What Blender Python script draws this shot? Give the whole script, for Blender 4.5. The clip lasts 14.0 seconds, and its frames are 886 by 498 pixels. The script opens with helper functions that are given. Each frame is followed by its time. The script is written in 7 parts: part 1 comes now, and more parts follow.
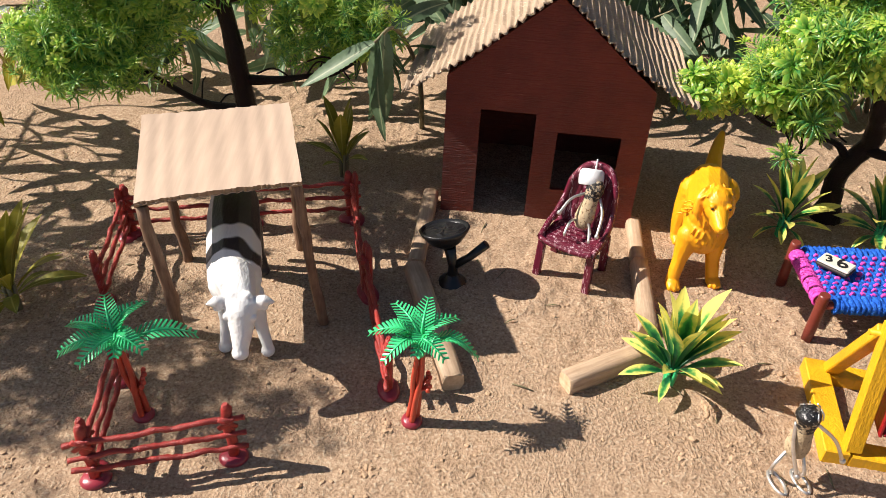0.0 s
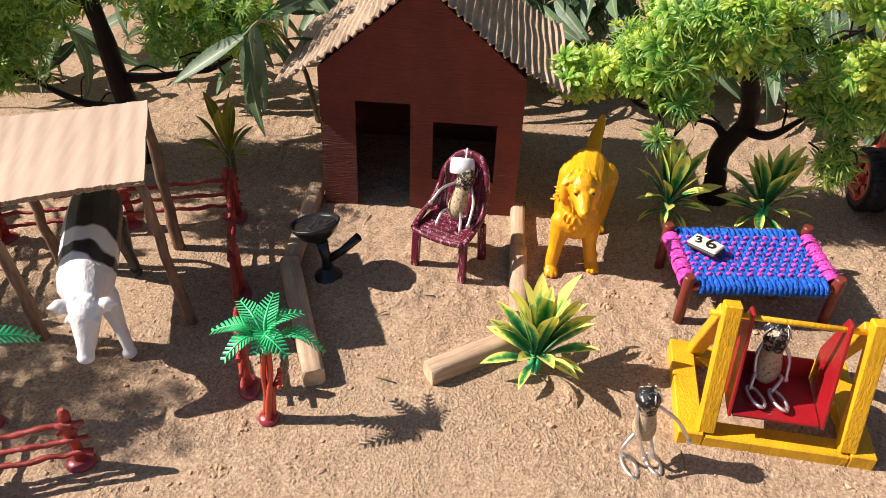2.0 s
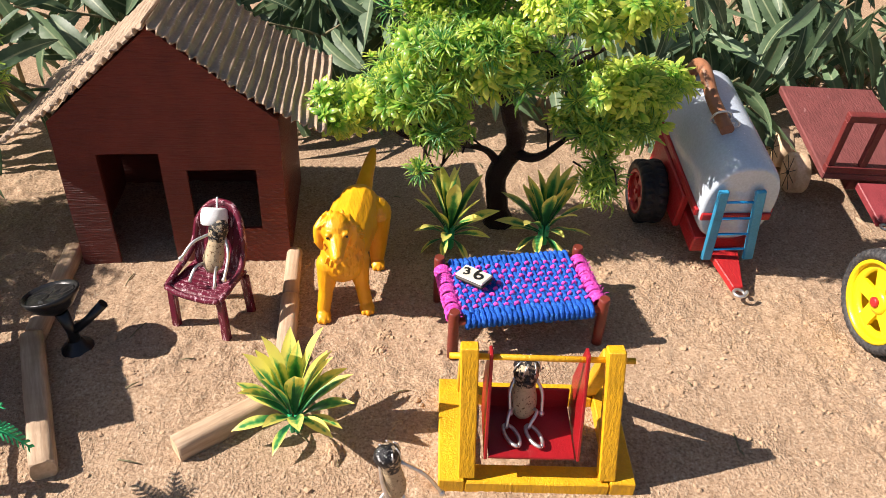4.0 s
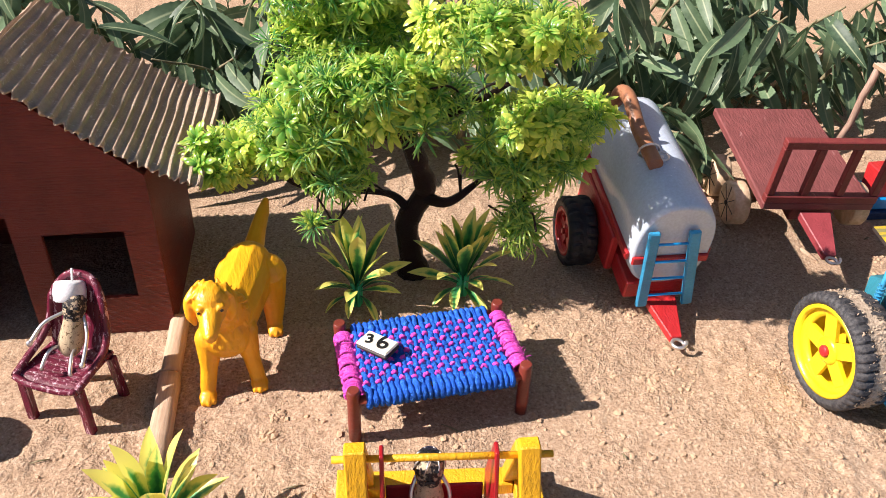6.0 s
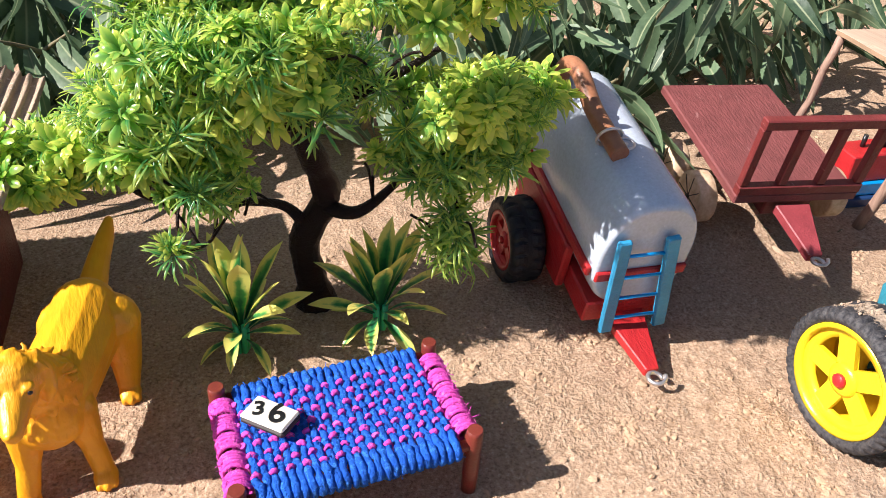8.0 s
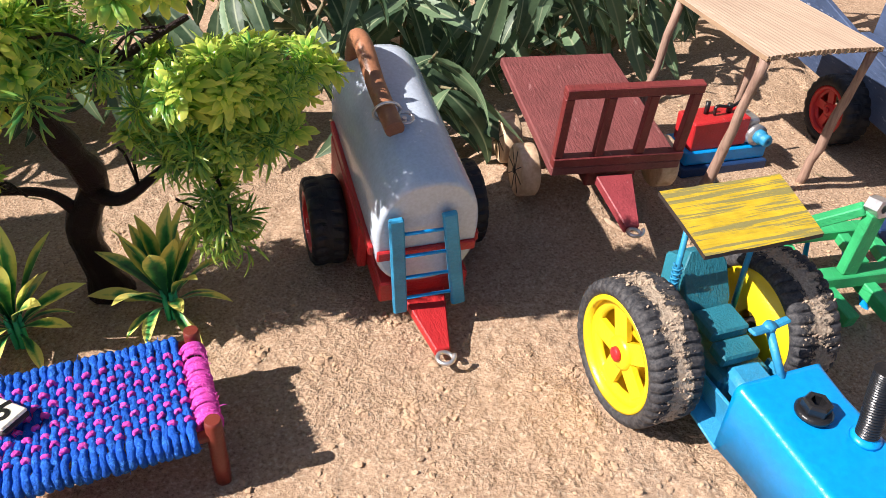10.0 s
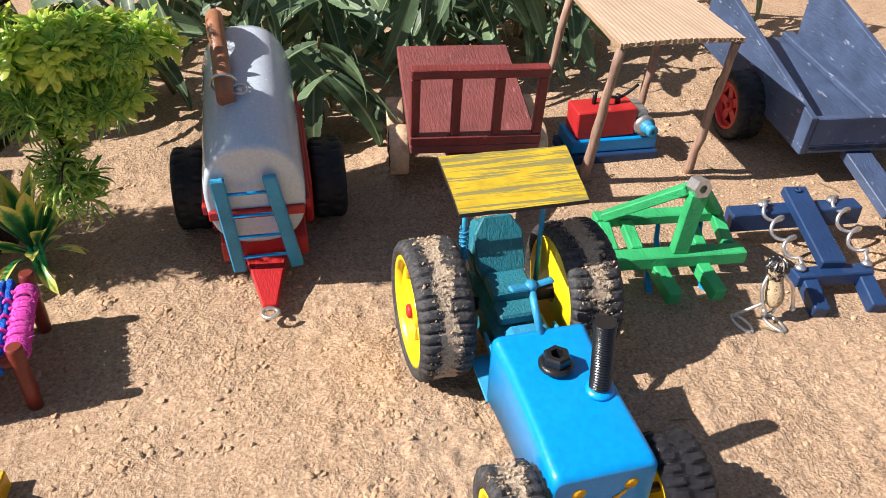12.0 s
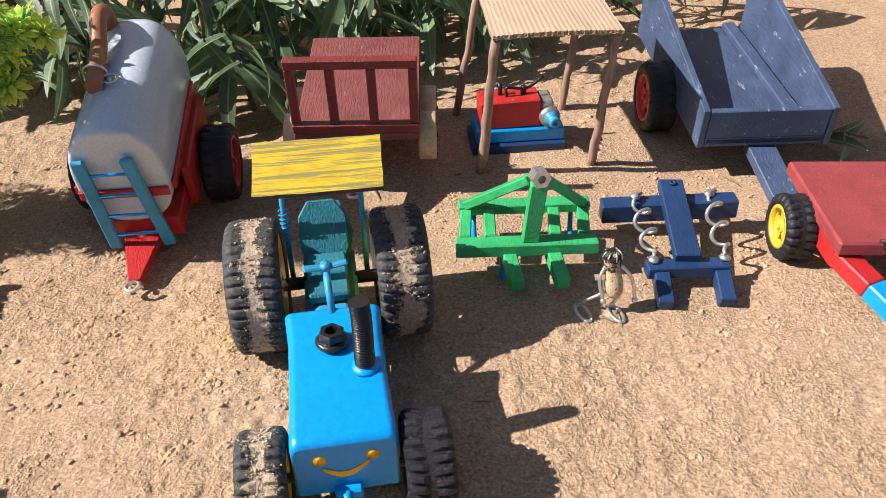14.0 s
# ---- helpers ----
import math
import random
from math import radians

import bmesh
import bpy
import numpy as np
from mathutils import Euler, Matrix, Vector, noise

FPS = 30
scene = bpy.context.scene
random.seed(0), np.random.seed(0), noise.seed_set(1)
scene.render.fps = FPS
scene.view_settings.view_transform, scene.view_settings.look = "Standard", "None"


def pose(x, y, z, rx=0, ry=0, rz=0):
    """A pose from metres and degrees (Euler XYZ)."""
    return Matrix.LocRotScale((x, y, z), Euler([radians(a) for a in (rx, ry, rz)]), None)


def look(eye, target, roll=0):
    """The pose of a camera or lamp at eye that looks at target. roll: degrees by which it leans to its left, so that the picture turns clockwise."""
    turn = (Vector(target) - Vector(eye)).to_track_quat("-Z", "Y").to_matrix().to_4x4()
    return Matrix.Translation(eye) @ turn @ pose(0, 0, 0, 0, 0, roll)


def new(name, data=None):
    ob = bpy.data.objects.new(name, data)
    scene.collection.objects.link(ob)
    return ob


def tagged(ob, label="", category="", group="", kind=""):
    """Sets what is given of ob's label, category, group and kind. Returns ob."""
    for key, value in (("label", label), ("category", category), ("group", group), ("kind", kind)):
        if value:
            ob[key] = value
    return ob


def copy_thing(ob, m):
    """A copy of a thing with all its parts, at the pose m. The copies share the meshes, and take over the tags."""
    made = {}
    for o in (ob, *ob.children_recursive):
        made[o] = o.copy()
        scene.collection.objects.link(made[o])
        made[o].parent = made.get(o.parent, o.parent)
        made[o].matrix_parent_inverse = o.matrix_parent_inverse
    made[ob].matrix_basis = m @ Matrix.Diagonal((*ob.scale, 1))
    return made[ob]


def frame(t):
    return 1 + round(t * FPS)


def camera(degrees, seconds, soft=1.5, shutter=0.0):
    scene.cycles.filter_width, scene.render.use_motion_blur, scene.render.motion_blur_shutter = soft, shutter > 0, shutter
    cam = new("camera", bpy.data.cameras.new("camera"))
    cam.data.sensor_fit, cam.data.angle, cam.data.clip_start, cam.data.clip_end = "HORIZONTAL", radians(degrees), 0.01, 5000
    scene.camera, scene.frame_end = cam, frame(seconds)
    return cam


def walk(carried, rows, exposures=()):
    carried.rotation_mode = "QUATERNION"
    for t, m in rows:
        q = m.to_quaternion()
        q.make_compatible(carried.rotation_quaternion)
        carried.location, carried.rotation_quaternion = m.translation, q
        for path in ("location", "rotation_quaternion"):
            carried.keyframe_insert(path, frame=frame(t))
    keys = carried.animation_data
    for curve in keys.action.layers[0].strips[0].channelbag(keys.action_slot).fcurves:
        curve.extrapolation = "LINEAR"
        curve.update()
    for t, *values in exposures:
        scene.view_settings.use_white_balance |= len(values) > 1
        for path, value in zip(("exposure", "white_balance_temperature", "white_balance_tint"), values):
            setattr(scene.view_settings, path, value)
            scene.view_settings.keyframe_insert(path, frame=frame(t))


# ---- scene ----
cam = camera(59.0, 14.0, soft=0.6)
PATH = [
    (0, (0.031, 0.007, 0.329), (0.096, 1.597, -0.881), 3.0),
    (0.5, (0.047, 0.004, 0.329), (0.119, 1.582, -0.898), 2.4),
    (1, (0.07, 0.005, 0.331), (0.15, 1.581, -0.896), 1.8),
    (1.5, (0.087, 0.006, 0.333), (0.2, 1.594, -0.879), 2.1),
    (2, (0.1, 0.008, 0.33), (0.214, 1.583, -0.897), 2.1),
    (2.5, (0.12, 0.013, 0.33), (0.306, 1.58, -0.898), 2.4),
    (3, (0.137, 0.016, 0.327), (0.376, 1.578, -0.899), 2.7),
    (3.5, (0.162, 0.022, 0.329), (0.473, 1.576, -0.89), 2.7),
    (4, (0.184, 0.027, 0.333), (0.565, 1.59, -0.855), 2.5),
    (4.2, (0.192, 0.03, 0.334), (0.596, 1.601, -0.837), 2.5),
    (6.3, (0.233, 0.101, 0.312), (0.74, 1.656, -0.839), 2.5),
    (6.5, (0.234, 0.118, 0.304), (0.764, 1.663, -0.849), 3.1),
    (7, (0.237, 0.152, 0.285), (0.817, 1.682, -0.865), 3.6),
    (7.5, (0.239, 0.175, 0.27), (0.888, 1.678, -0.88), 4.3),
    (8, (0.257, 0.174, 0.268), (0.97, 1.641, -0.889), 4.4),
    (8.2, (0.267, 0.17, 0.268), (0.996, 1.63, -0.889), 4.2),
    (10.3, (0.361, 0.133, 0.264), (1.1, 1.559, -0.928), 3.2),
    (10.5, (0.37, 0.125, 0.259), (1.117, 1.55, -0.93), 3.5),
    (11, (0.392, 0.107, 0.26), (1.106, 1.553, -0.923), 2.9),
    (11.5, (0.418, 0.087, 0.263), (1.089, 1.566, -0.904), 2.5),
    (12, (0.44, 0.066, 0.265), (1.046, 1.573, -0.902), 2.0),
    (12.5, (0.467, 0.049, 0.266), (1.013, 1.581, -0.898), 1.7),
    (13, (0.496, 0.034, 0.27), (0.999, 1.569, -0.909), 1.3),
    (13.5, (0.524, 0.021, 0.275), (0.997, 1.565, -0.904), 1.2),
    (14, (0.552, 0.013, 0.274), (0.954, 1.57, -0.915), -0.8),
]
LIGHT = [(0, 0.70, 6450, 13), (2.5, 0.72, 6450, 16), (4.2, 0.86, 6500, 16), (6.5, 0.99, 6250, 20), (8.2, 1.0, 6100, 18), (10.3, 0.89, 6200, 17), (11.5, 0.86, 6250, 15), (14, 0.84, 6300, 14)]
walk(cam, [(t, look(eye, target, roll)) for t, eye, target, roll in PATH], LIGHT)

# ---- world, sun ----
SUN_WAY = Vector((1.17, -0.155, -1.0)).normalized()
world = bpy.data.worlds.new("world")
scene.world = world
world.use_nodes = True
_nt = world.node_tree
_bg = _nt.nodes["Background"]
_sky = _nt.nodes.new("ShaderNodeTexSky")
_sky.sky_type = "NISHITA"
_sky.sun_disc = False
_sky.sun_elevation = math.asin(-SUN_WAY.z)
_sky.sun_rotation = math.atan2(-SUN_WAY.x, -SUN_WAY.y)
_nt.links.new(_sky.outputs[0], _bg.inputs[0])
_bg.inputs[1].default_value = 0.052
sun = new("sun", bpy.data.lights.new("sun", "SUN"))
sun.data.energy = 5.0
sun.data.angle = radians(0.53)
sun.data.color = (1.0, 0.93, 0.82)
sun.matrix_world = Matrix.Translation((-2, 0.4, 2)) @ SUN_WAY.to_track_quat("-Z", "Y").to_matrix().to_4x4()

# ---- materials ----


def nodes_of(name):
    m = bpy.data.materials.new(name)
    m.use_nodes = True
    nt = m.node_tree
    return m, nt, nt.nodes["Principled BSDF"]


def noise_node(nt, coord, scale, detail=4.0, rough=0.55, stretch=None):
    if stretch:
        mp = nt.nodes.new("ShaderNodeMapping")
        mp.inputs["Scale"].default_value = stretch
        nt.links.new(coord, mp.inputs["Vector"])
        coord = mp.outputs[0]
    n = nt.nodes.new("ShaderNodeTexNoise")
    n.inputs["Scale"].default_value = scale
    n.inputs["Detail"].default_value = detail
    n.inputs["Roughness"].default_value = rough
    nt.links.new(coord, n.inputs["Vector"])
    return n.outputs["Fac"]


def ramp(nt, fac, stops):
    r = nt.nodes.new("ShaderNodeValToRGB")
    while len(r.color_ramp.elements) < len(stops):
        r.color_ramp.elements.new(0.5)
    for e, (p, c) in zip(r.color_ramp.elements, stops):
        e.position = p
        e.color = (*c, 1) if len(c) == 3 else c
    nt.links.new(fac, r.inputs[0])
    return r.outputs[0]


def mixed(nt, fac, a, b, blend="MIX"):
    n = nt.nodes.new("ShaderNodeMix")
    n.data_type = "RGBA"
    n.blend_type = blend
    for v, s in ((fac, 0), (a, 6), (b, 7)):
        if hasattr(v, "links"):
            nt.links.new(v, n.inputs[s])
        else:
            n.inputs[s].default_value = v if s == 0 else (*v, 1)
    return n.outputs[2]


def bumped(nt, bsdf, height, dist, strength=1.0):
    b = nt.nodes.new("ShaderNodeBump")
    b.inputs["Distance"].default_value = dist
    b.inputs["Strength"].default_value = strength
    nt.links.new(height, b.inputs["Height"])
    nt.links.new(b.outputs[0], bsdf.inputs["Normal"])


def translucent(nt, bsdf, col, share):
    """Let part of the light through thin leaves."""
    out = nt.nodes["Material Output"]
    tr = nt.nodes.new("ShaderNodeBsdfTranslucent")
    mx = nt.nodes.new("ShaderNodeMixShader")
    mx.inputs[0].default_value = share
    nt.links.new(col, tr.inputs["Color"])
    nt.links.new(bsdf.outputs[0], mx.inputs[1])
    nt.links.new(tr.outputs[0], mx.inputs[2])
    nt.links.new(mx.outputs[0], out.inputs["Surface"])


def objco(nt):
    return nt.nodes.new("ShaderNodeTexCoord").outputs["Object"]


def shade(c, k):
    return tuple(min(1.0, v * k) for v in c)


def painted(name, c, rough=0.45, wear=None, wear_at=0.7, scale=120.0, stretch=None, bump=0.0003, vary=0.25, spec=0.4):
    """Hand-brushed paint: streaks, blotches and, where given, chips that show wear."""
    m, nt, b = nodes_of(name)
    co = objco(nt)
    big = noise_node(nt, co, scale * 0.35, 3)
    fine = noise_node(nt, co, scale * 4, 5, 0.6, stretch)
    col = ramp(nt, big, [(0.3, shade(c, 1 - vary)), (0.7, shade(c, 1 + vary))])
    col = mixed(nt, 0.35, col, ramp(nt, fine, [(0.3, shade(c, 0.7)), (0.7, shade(c, 1.25))]))
    if wear:
        w = noise_node(nt, co, scale * 1.6, 6, 0.7, stretch)
        mask = ramp(nt, w, [(wear_at, (0, 0, 0)), (min(1.0, wear_at + 0.04), (1, 1, 1))])
        col = mixed(nt, mask, col, wear)
    nt.links.new(col, b.inputs["Base Color"])
    b.inputs["Roughness"].default_value = rough
    b.inputs["Specular IOR Level"].default_value = spec
    bumped(nt, b, fine, bump)
    return m


def woody(name, a, c, stretch=(1, 1, 0.08), scale=500.0, rough=0.7, bump=0.0004):
    """Raw wood with grain along one axis and darker patches."""
    m, nt, b = nodes_of(name)
    co = objco(nt)
    grain = noise_node(nt, co, scale, 5, 0.65, stretch)
    patch = noise_node(nt, co, 60, 3)
    col = ramp(nt, grain, [(0.3, a), (0.68, c)])
    col = mixed(nt, ramp(nt, patch, [(0.45, (0, 0, 0)), (0.75, (0.6, 0.6, 0.6))]), col, shade(a, 0.7))
    nt.links.new(col, b.inputs["Base Color"])
    b.inputs["Roughness"].default_value = rough
    bumped(nt, b, grain, bump)
    return m


def plastic(name, c, rough=0.35, vary=0.12, scale=90.0, bump=0.00015, sub=0.0):
    m, nt, b = nodes_of(name)
    co = objco(nt)
    n = noise_node(nt, co, scale, 4)
    nt.links.new(ramp(nt, n, [(0.3, shade(c, 1 - vary)), (0.7, shade(c, 1 + vary))]), b.inputs["Base Color"])
    b.inputs["Roughness"].default_value = rough
    bumped(nt, b, noise_node(nt, co, scale * 9, 3), bump)
    return m


def metal(name, c, rough=0.35):
    m, nt, b = nodes_of(name)
    co = objco(nt)
    nt.links.new(ramp(nt, noise_node(nt, co, 300, 4), [(0.3, shade(c, 0.7)), (0.7, c)]), b.inputs["Base Color"])
    b.inputs["Metallic"].default_value = 0.85
    b.inputs["Roughness"].default_value = rough
    return m


def tufts(name, base, mid, tip):
    """Moulded tufts: dark at the heart of each tuft, yellower towards the petals' tips."""
    m, nt, b = nodes_of(name)
    uv = nt.nodes.new("ShaderNodeUVMap")
    sep = nt.nodes.new("ShaderNodeSeparateXYZ")
    nt.links.new(uv.outputs[0], sep.inputs[0])
    g = nt.nodes.new("ShaderNodeNewGeometry")
    ma = nt.nodes.new("ShaderNodeMath")
    ma.operation = "MULTIPLY_ADD"
    nt.links.new(g.outputs["Random Per Island"], ma.inputs[0])
    ma.inputs[1].default_value = 0.5
    # the rims of each petal are paler than its middle
    off = nt.nodes.new("ShaderNodeMath")
    off.operation = "SUBTRACT"
    off.inputs[1].default_value = 0.5
    nt.links.new(sep.outputs[0], off.inputs[0])
    rim = nt.nodes.new("ShaderNodeMath")
    rim.operation = "ABSOLUTE"
    nt.links.new(off.outputs[0], rim.inputs[0])
    along = nt.nodes.new("ShaderNodeMath")
    along.operation = "MULTIPLY_ADD"
    along.inputs[1].default_value = 0.5
    nt.links.new(rim.outputs[0], along.inputs[0])
    nt.links.new(sep.outputs[1], along.inputs[2])
    nt.links.new(along.outputs[0], ma.inputs[2])
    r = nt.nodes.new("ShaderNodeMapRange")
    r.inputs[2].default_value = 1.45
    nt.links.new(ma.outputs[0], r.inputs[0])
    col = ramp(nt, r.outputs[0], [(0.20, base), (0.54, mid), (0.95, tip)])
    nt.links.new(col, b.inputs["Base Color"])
    b.inputs["Roughness"].default_value = 0.25
    b.inputs["Specular IOR Level"].default_value = 0.55
    translucent(nt, b, mixed(nt, 0.35, col, (0.55, 0.80, 0.12)), 0.60)
    return m


def muddy(name, axle, half):
    """Tyre rubber, dusty, with dried sand caked along the middle of the tread."""
    m, nt, b = nodes_of(name)
    co = objco(nt)
    sep = nt.nodes.new("ShaderNodeSeparateXYZ")
    nt.links.new(co, sep.inputs[0])

    def calc(op, a, c, clamp=False):
        n = nt.nodes.new("ShaderNodeMath")
        n.operation, n.use_clamp = op, clamp
        for i, v in enumerate((a, c)):
            if hasattr(v, "links"):
                nt.links.new(v, n.inputs[i])
            else:
                n.inputs[i].default_value = v
        return n.outputs[0]

    off = calc("ABSOLUTE", calc("SUBTRACT", calc("ABSOLUTE", sep.outputs[0], 0), axle), 0)
    band = calc("SUBTRACT", 1.0, calc("DIVIDE", off, half))
    n1 = noise_node(nt, co, 85, 5, 0.7)
    n2 = noise_node(nt, co, 600, 4, 0.7)
    mask = calc("ADD", calc("MULTIPLY", band, 0.34), calc("ADD", calc("MULTIPLY", n1, 0.9), calc("MULTIPLY", n2, 0.35)))
    mask = ramp(nt, mask, [(0.74, (0, 0, 0)), (0.80, (1, 1, 1))])
    dust = ramp(nt, n2, [(0.38, (0.014, 0.015, 0.019)), (0.72, (0.085, 0.080, 0.078))])
    mud = ramp(nt, n2, [(0.3, (0.30, 0.22, 0.15)), (0.7, (0.56, 0.45, 0.33))])
    nt.links.new(mixed(nt, mask, dust, mud), b.inputs["Base Color"])
    b.inputs["Roughness"].default_value = 0.7
    bumped(nt, b, calc("ADD", calc("MULTIPLY", mask, 0.9), calc("MULTIPLY", n2, calc("ADD", mask, 0.15))), 0.0014)
    return m


def sand_material():
    """Coarse dry sand: pale and dark grains, crusted crumbs, broad tone changes, and shade in the pits put into the
    colour.
    """
    m, nt, b = nodes_of("sand")
    co = objco(nt)
    grain = noise_node(nt, co, 620, 2, 0.6)
    fine = noise_node(nt, co, 2200, 2, 0.6)
    mid = noise_node(nt, co, 210, 4, 0.62)
    big = noise_node(nt, co, 14, 4, 0.6)
    col = ramp(nt, big, [(0.38, (0.345, 0.229, 0.146)), (0.62, (0.43, 0.299, 0.198))])
    # Mid and grain also drive the bump, so its pits are painted darker.
    col = mixed(nt, 0.45, col, ramp(nt, mid, [(0.36, (0.225, 0.142, 0.086)), (0.62, (0.505, 0.355, 0.243))]))
    speck = ramp(nt, grain, [(0.33, (0.13, 0.080, 0.048)), (0.44, (0.39, 0.265, 0.167)), (0.56, (0.50, 0.35, 0.228)), (0.68, (0.72, 0.61, 0.45))])
    col = mixed(nt, 0.45, col, speck)
    dots = ramp(nt, fine, [(0.36, (0.45, 0.45, 0.45)), (0.52, (1, 1, 1)), (0.66, (1.0, 1.0, 1.0))])
    col = mixed(nt, 0.4, col, dots, "MULTIPLY")
    nt.links.new(col, b.inputs["Base Color"])
    b.inputs["Roughness"].default_value = 0.95
    b.inputs["Specular IOR Level"].default_value = 0.15
    add = nt.nodes.new("ShaderNodeMath")
    add.operation = "MULTIPLY_ADD"
    nt.links.new(mid, add.inputs[0])
    add.inputs[1].default_value = 0.9
    nt.links.new(grain, add.inputs[2])
    drift = ramp(nt, noise_node(nt, co, 17, 3, 0.6), [(0.38, (0.35, 0.35, 0.35)), (0.62, (1, 1, 1))])
    mul = nt.nodes.new("ShaderNodeMath")
    mul.operation = "MULTIPLY"
    nt.links.new(add.outputs[0], mul.inputs[0])
    nt.links.new(drift, mul.inputs[1])
    bumped(nt, b, mul.outputs[0], 0.0017, 1.0)
    return m


SAND = sand_material()
LUMP = painted("sand_lump", (0.46, 0.318, 0.205), 0.95, None, scale=260, bump=0.0003, vary=0.2, spec=0.05)
SAND_CRUMB = painted("sand_crumb", (0.44, 0.335, 0.24), 0.95, None, scale=300, bump=0.0001, vary=0.3, spec=0.05)
RED_BROWN = painted("red_brown_paint", (0.150, 0.0230, 0.0135), 0.5, (0.27, 0.085, 0.055), 0.66, 130, (0.12, 1, 1.8), 0.0016, 0.3)
CARDBOARD = painted("cardboard", (0.475, 0.355, 0.268), 0.85, None, scale=60, stretch=(1, 0.06, 1), bump=0.0002, vary=0.10, spec=0.15)
CARD_EDGE = painted("cardboard_edge", (0.30, 0.20, 0.12), 0.9, vary=0.2, bump=0.0003)
FLUTE = painted("corrugated_board", (0.46, 0.345, 0.245), 0.9, (0.64, 0.53, 0.41), 0.60, 150, None, 0.0012, 0.2, 0.15)
STICK = woody("barked_stick", (0.12, 0.06, 0.034), (0.30, 0.18, 0.11))
STICK_PINK = woody("dry_stick", (0.20, 0.115, 0.082), (0.42, 0.28, 0.205))
LOG = woody("peeled_wood", (0.36, 0.235, 0.145), (0.58, 0.43, 0.295), (0.08, 1, 1), 420)
FENCE = plastic("fence_red_brown_plastic", (0.33, 0.030, 0.023), 0.42, 0.3, 220, 0.0005)
FENCE_FOOT = plastic("fence_foot_plastic", (0.28, 0.03, 0.045), 0.3, 0.2)
PALM = plastic("bright_green_plastic", (0.045, 0.54, 0.20), 0.34, 0.2)
PALM_TRUNK = plastic("orange_red_plastic", (0.50, 0.065, 0.035), 0.33, 0.2)
SWING_RED = painted("dark_red_paint", (0.30, 0.010, 0.014), 0.3, (0.50, 0.08, 0.08), 0.72, 180)
DOLL_HAIR = painted("black_brushed_paint", (0.012, 0.012, 0.014), 0.3, (0.55, 0.53, 0.52), 0.60, 260, None, 0.0006)
DOLL_FACE = painted("brushed_shell", (0.46, 0.36, 0.24), 0.55, (0.014, 0.012, 0.012), 0.455, 230, None, 0.0008)
SHELTER_ROOF = painted("lined_cardboard", (0.43, 0.315, 0.225), 0.85, (0.52, 0.39, 0.28), 0.6, 60, (1, 0.06, 1), 0.0003, 0.12, 0.15)
BLACK = plastic("black_gloss", (0.012, 0.012, 0.013), 0.3, 0.3)
DARK = plastic("dark_matt", (0.03, 0.022, 0.018), 0.6, 0.3)
YELLOW_PAINT = painted("yellow_paint", (0.72, 0.38, 0.010), 0.42, (0.42, 0.20, 0.02), 0.67, 170, (1, 1, 0.3), 0.0007)
RED_PAINT = painted("red_paint", (0.42, 0.020, 0.022), 0.4, (0.50, 0.20, 0.16), 0.68, 200, (1, 0.25, 1), 0.0005)
DULL_RED = painted("dull_red_paint", (0.17, 0.028, 0.026), 0.5, (0.34, 0.13, 0.12), 0.66, 150, (1, 0.2, 1), 0.0006)
DUSTY_RED = painted("dusty_red_plank", (0.175, 0.050, 0.047), 0.6, (0.27, 0.12, 0.11), 0.62, 160, (1, 0.2, 1), 0.0007)
DECK_RED = painted("deck_red_paint", (0.27, 0.046, 0.052), 0.45, (0.55, 0.25, 0.24), 0.68, 170, None, 0.0004)
TANK_WHITE = painted("grey_white_enamel", (0.48, 0.55, 0.63), 0.12, (0.88, 0.88, 0.86), 0.665, 150, vary=0.05, bump=0.00008)
BLUE_PAINT = painted("blue_gloss_paint", (0.002, 0.26, 0.64), 0.30, None, scale=80, bump=0.0002, vary=0.1, spec=0.45)
SKY_PAINT = painted("sky_blue_paint", (0.03, 0.26, 0.46), 0.4, None, scale=160, bump=0.0004)
TEAL = painted("teal_paint", (0.018, 0.155, 0.205), 0.5, (0.04, 0.22, 0.28), 0.6, 200, (1, 1, 0.15), 0.0006)
NAVY = painted("navy_paint", (0.013, 0.040, 0.115), 0.45, (0.06, 0.10, 0.22), 0.7, 160, (1, 0.2, 1), 0.0004)
GREY_BLUE = painted("faded_grey_blue_paint", (0.052, 0.078, 0.145), 0.5, (0.22, 0.25, 0.33), 0.61, 130, (1, 0.30, 1), 0.0006, 0.35)
GREEN_PAINT = painted("green_paint", (0.032, 0.36, 0.125), 0.5, (0.08, 0.46, 0.20), 0.66, 160, (1, 0.3, 1), 0.0006)
CANOPY = painted("worn_yellow_paint", (0.55, 0.38, 0.02), 0.5, (0.24, 0.21, 0.07), 0.505, 300, (0.035, 1, 1), 0.0005)
TYRE = painted("tyre_rubber", (0.011, 0.012, 0.015), 0.55, (0.06, 0.06, 0.06), 0.7, 200)
TYRE_FLAKED = painted("flaked_tyre_rubber", (0.011, 0.011, 0.016), 0.35, (0.30, 0.27, 0.26), 0.64, 330, None, 0.0012)
MUDDY = muddy("muddy_tyre_rubber", 0.0347, 0.0085)
MUDDY_FRONT = muddy("muddy_front_tyre_rubber", 0.0315, 0.009)
RIM_YELLOW = plastic("yellow_rim_plastic", (0.82, 0.58, 0.01), 0.3, 0.06)
RIM_DULL = plastic("dusty_yellow_rim_plastic", (0.52, 0.37, 0.03), 0.45, 0.2)
RIM_RED = plastic("red_rim_plastic", (0.50, 0.02, 0.02), 0.35, 0.1)
WIRE = metal("silver_wire", (0.80, 0.78, 0.76))
STEEL = metal("dull_steel", (0.62, 0.62, 0.62), 0.4)
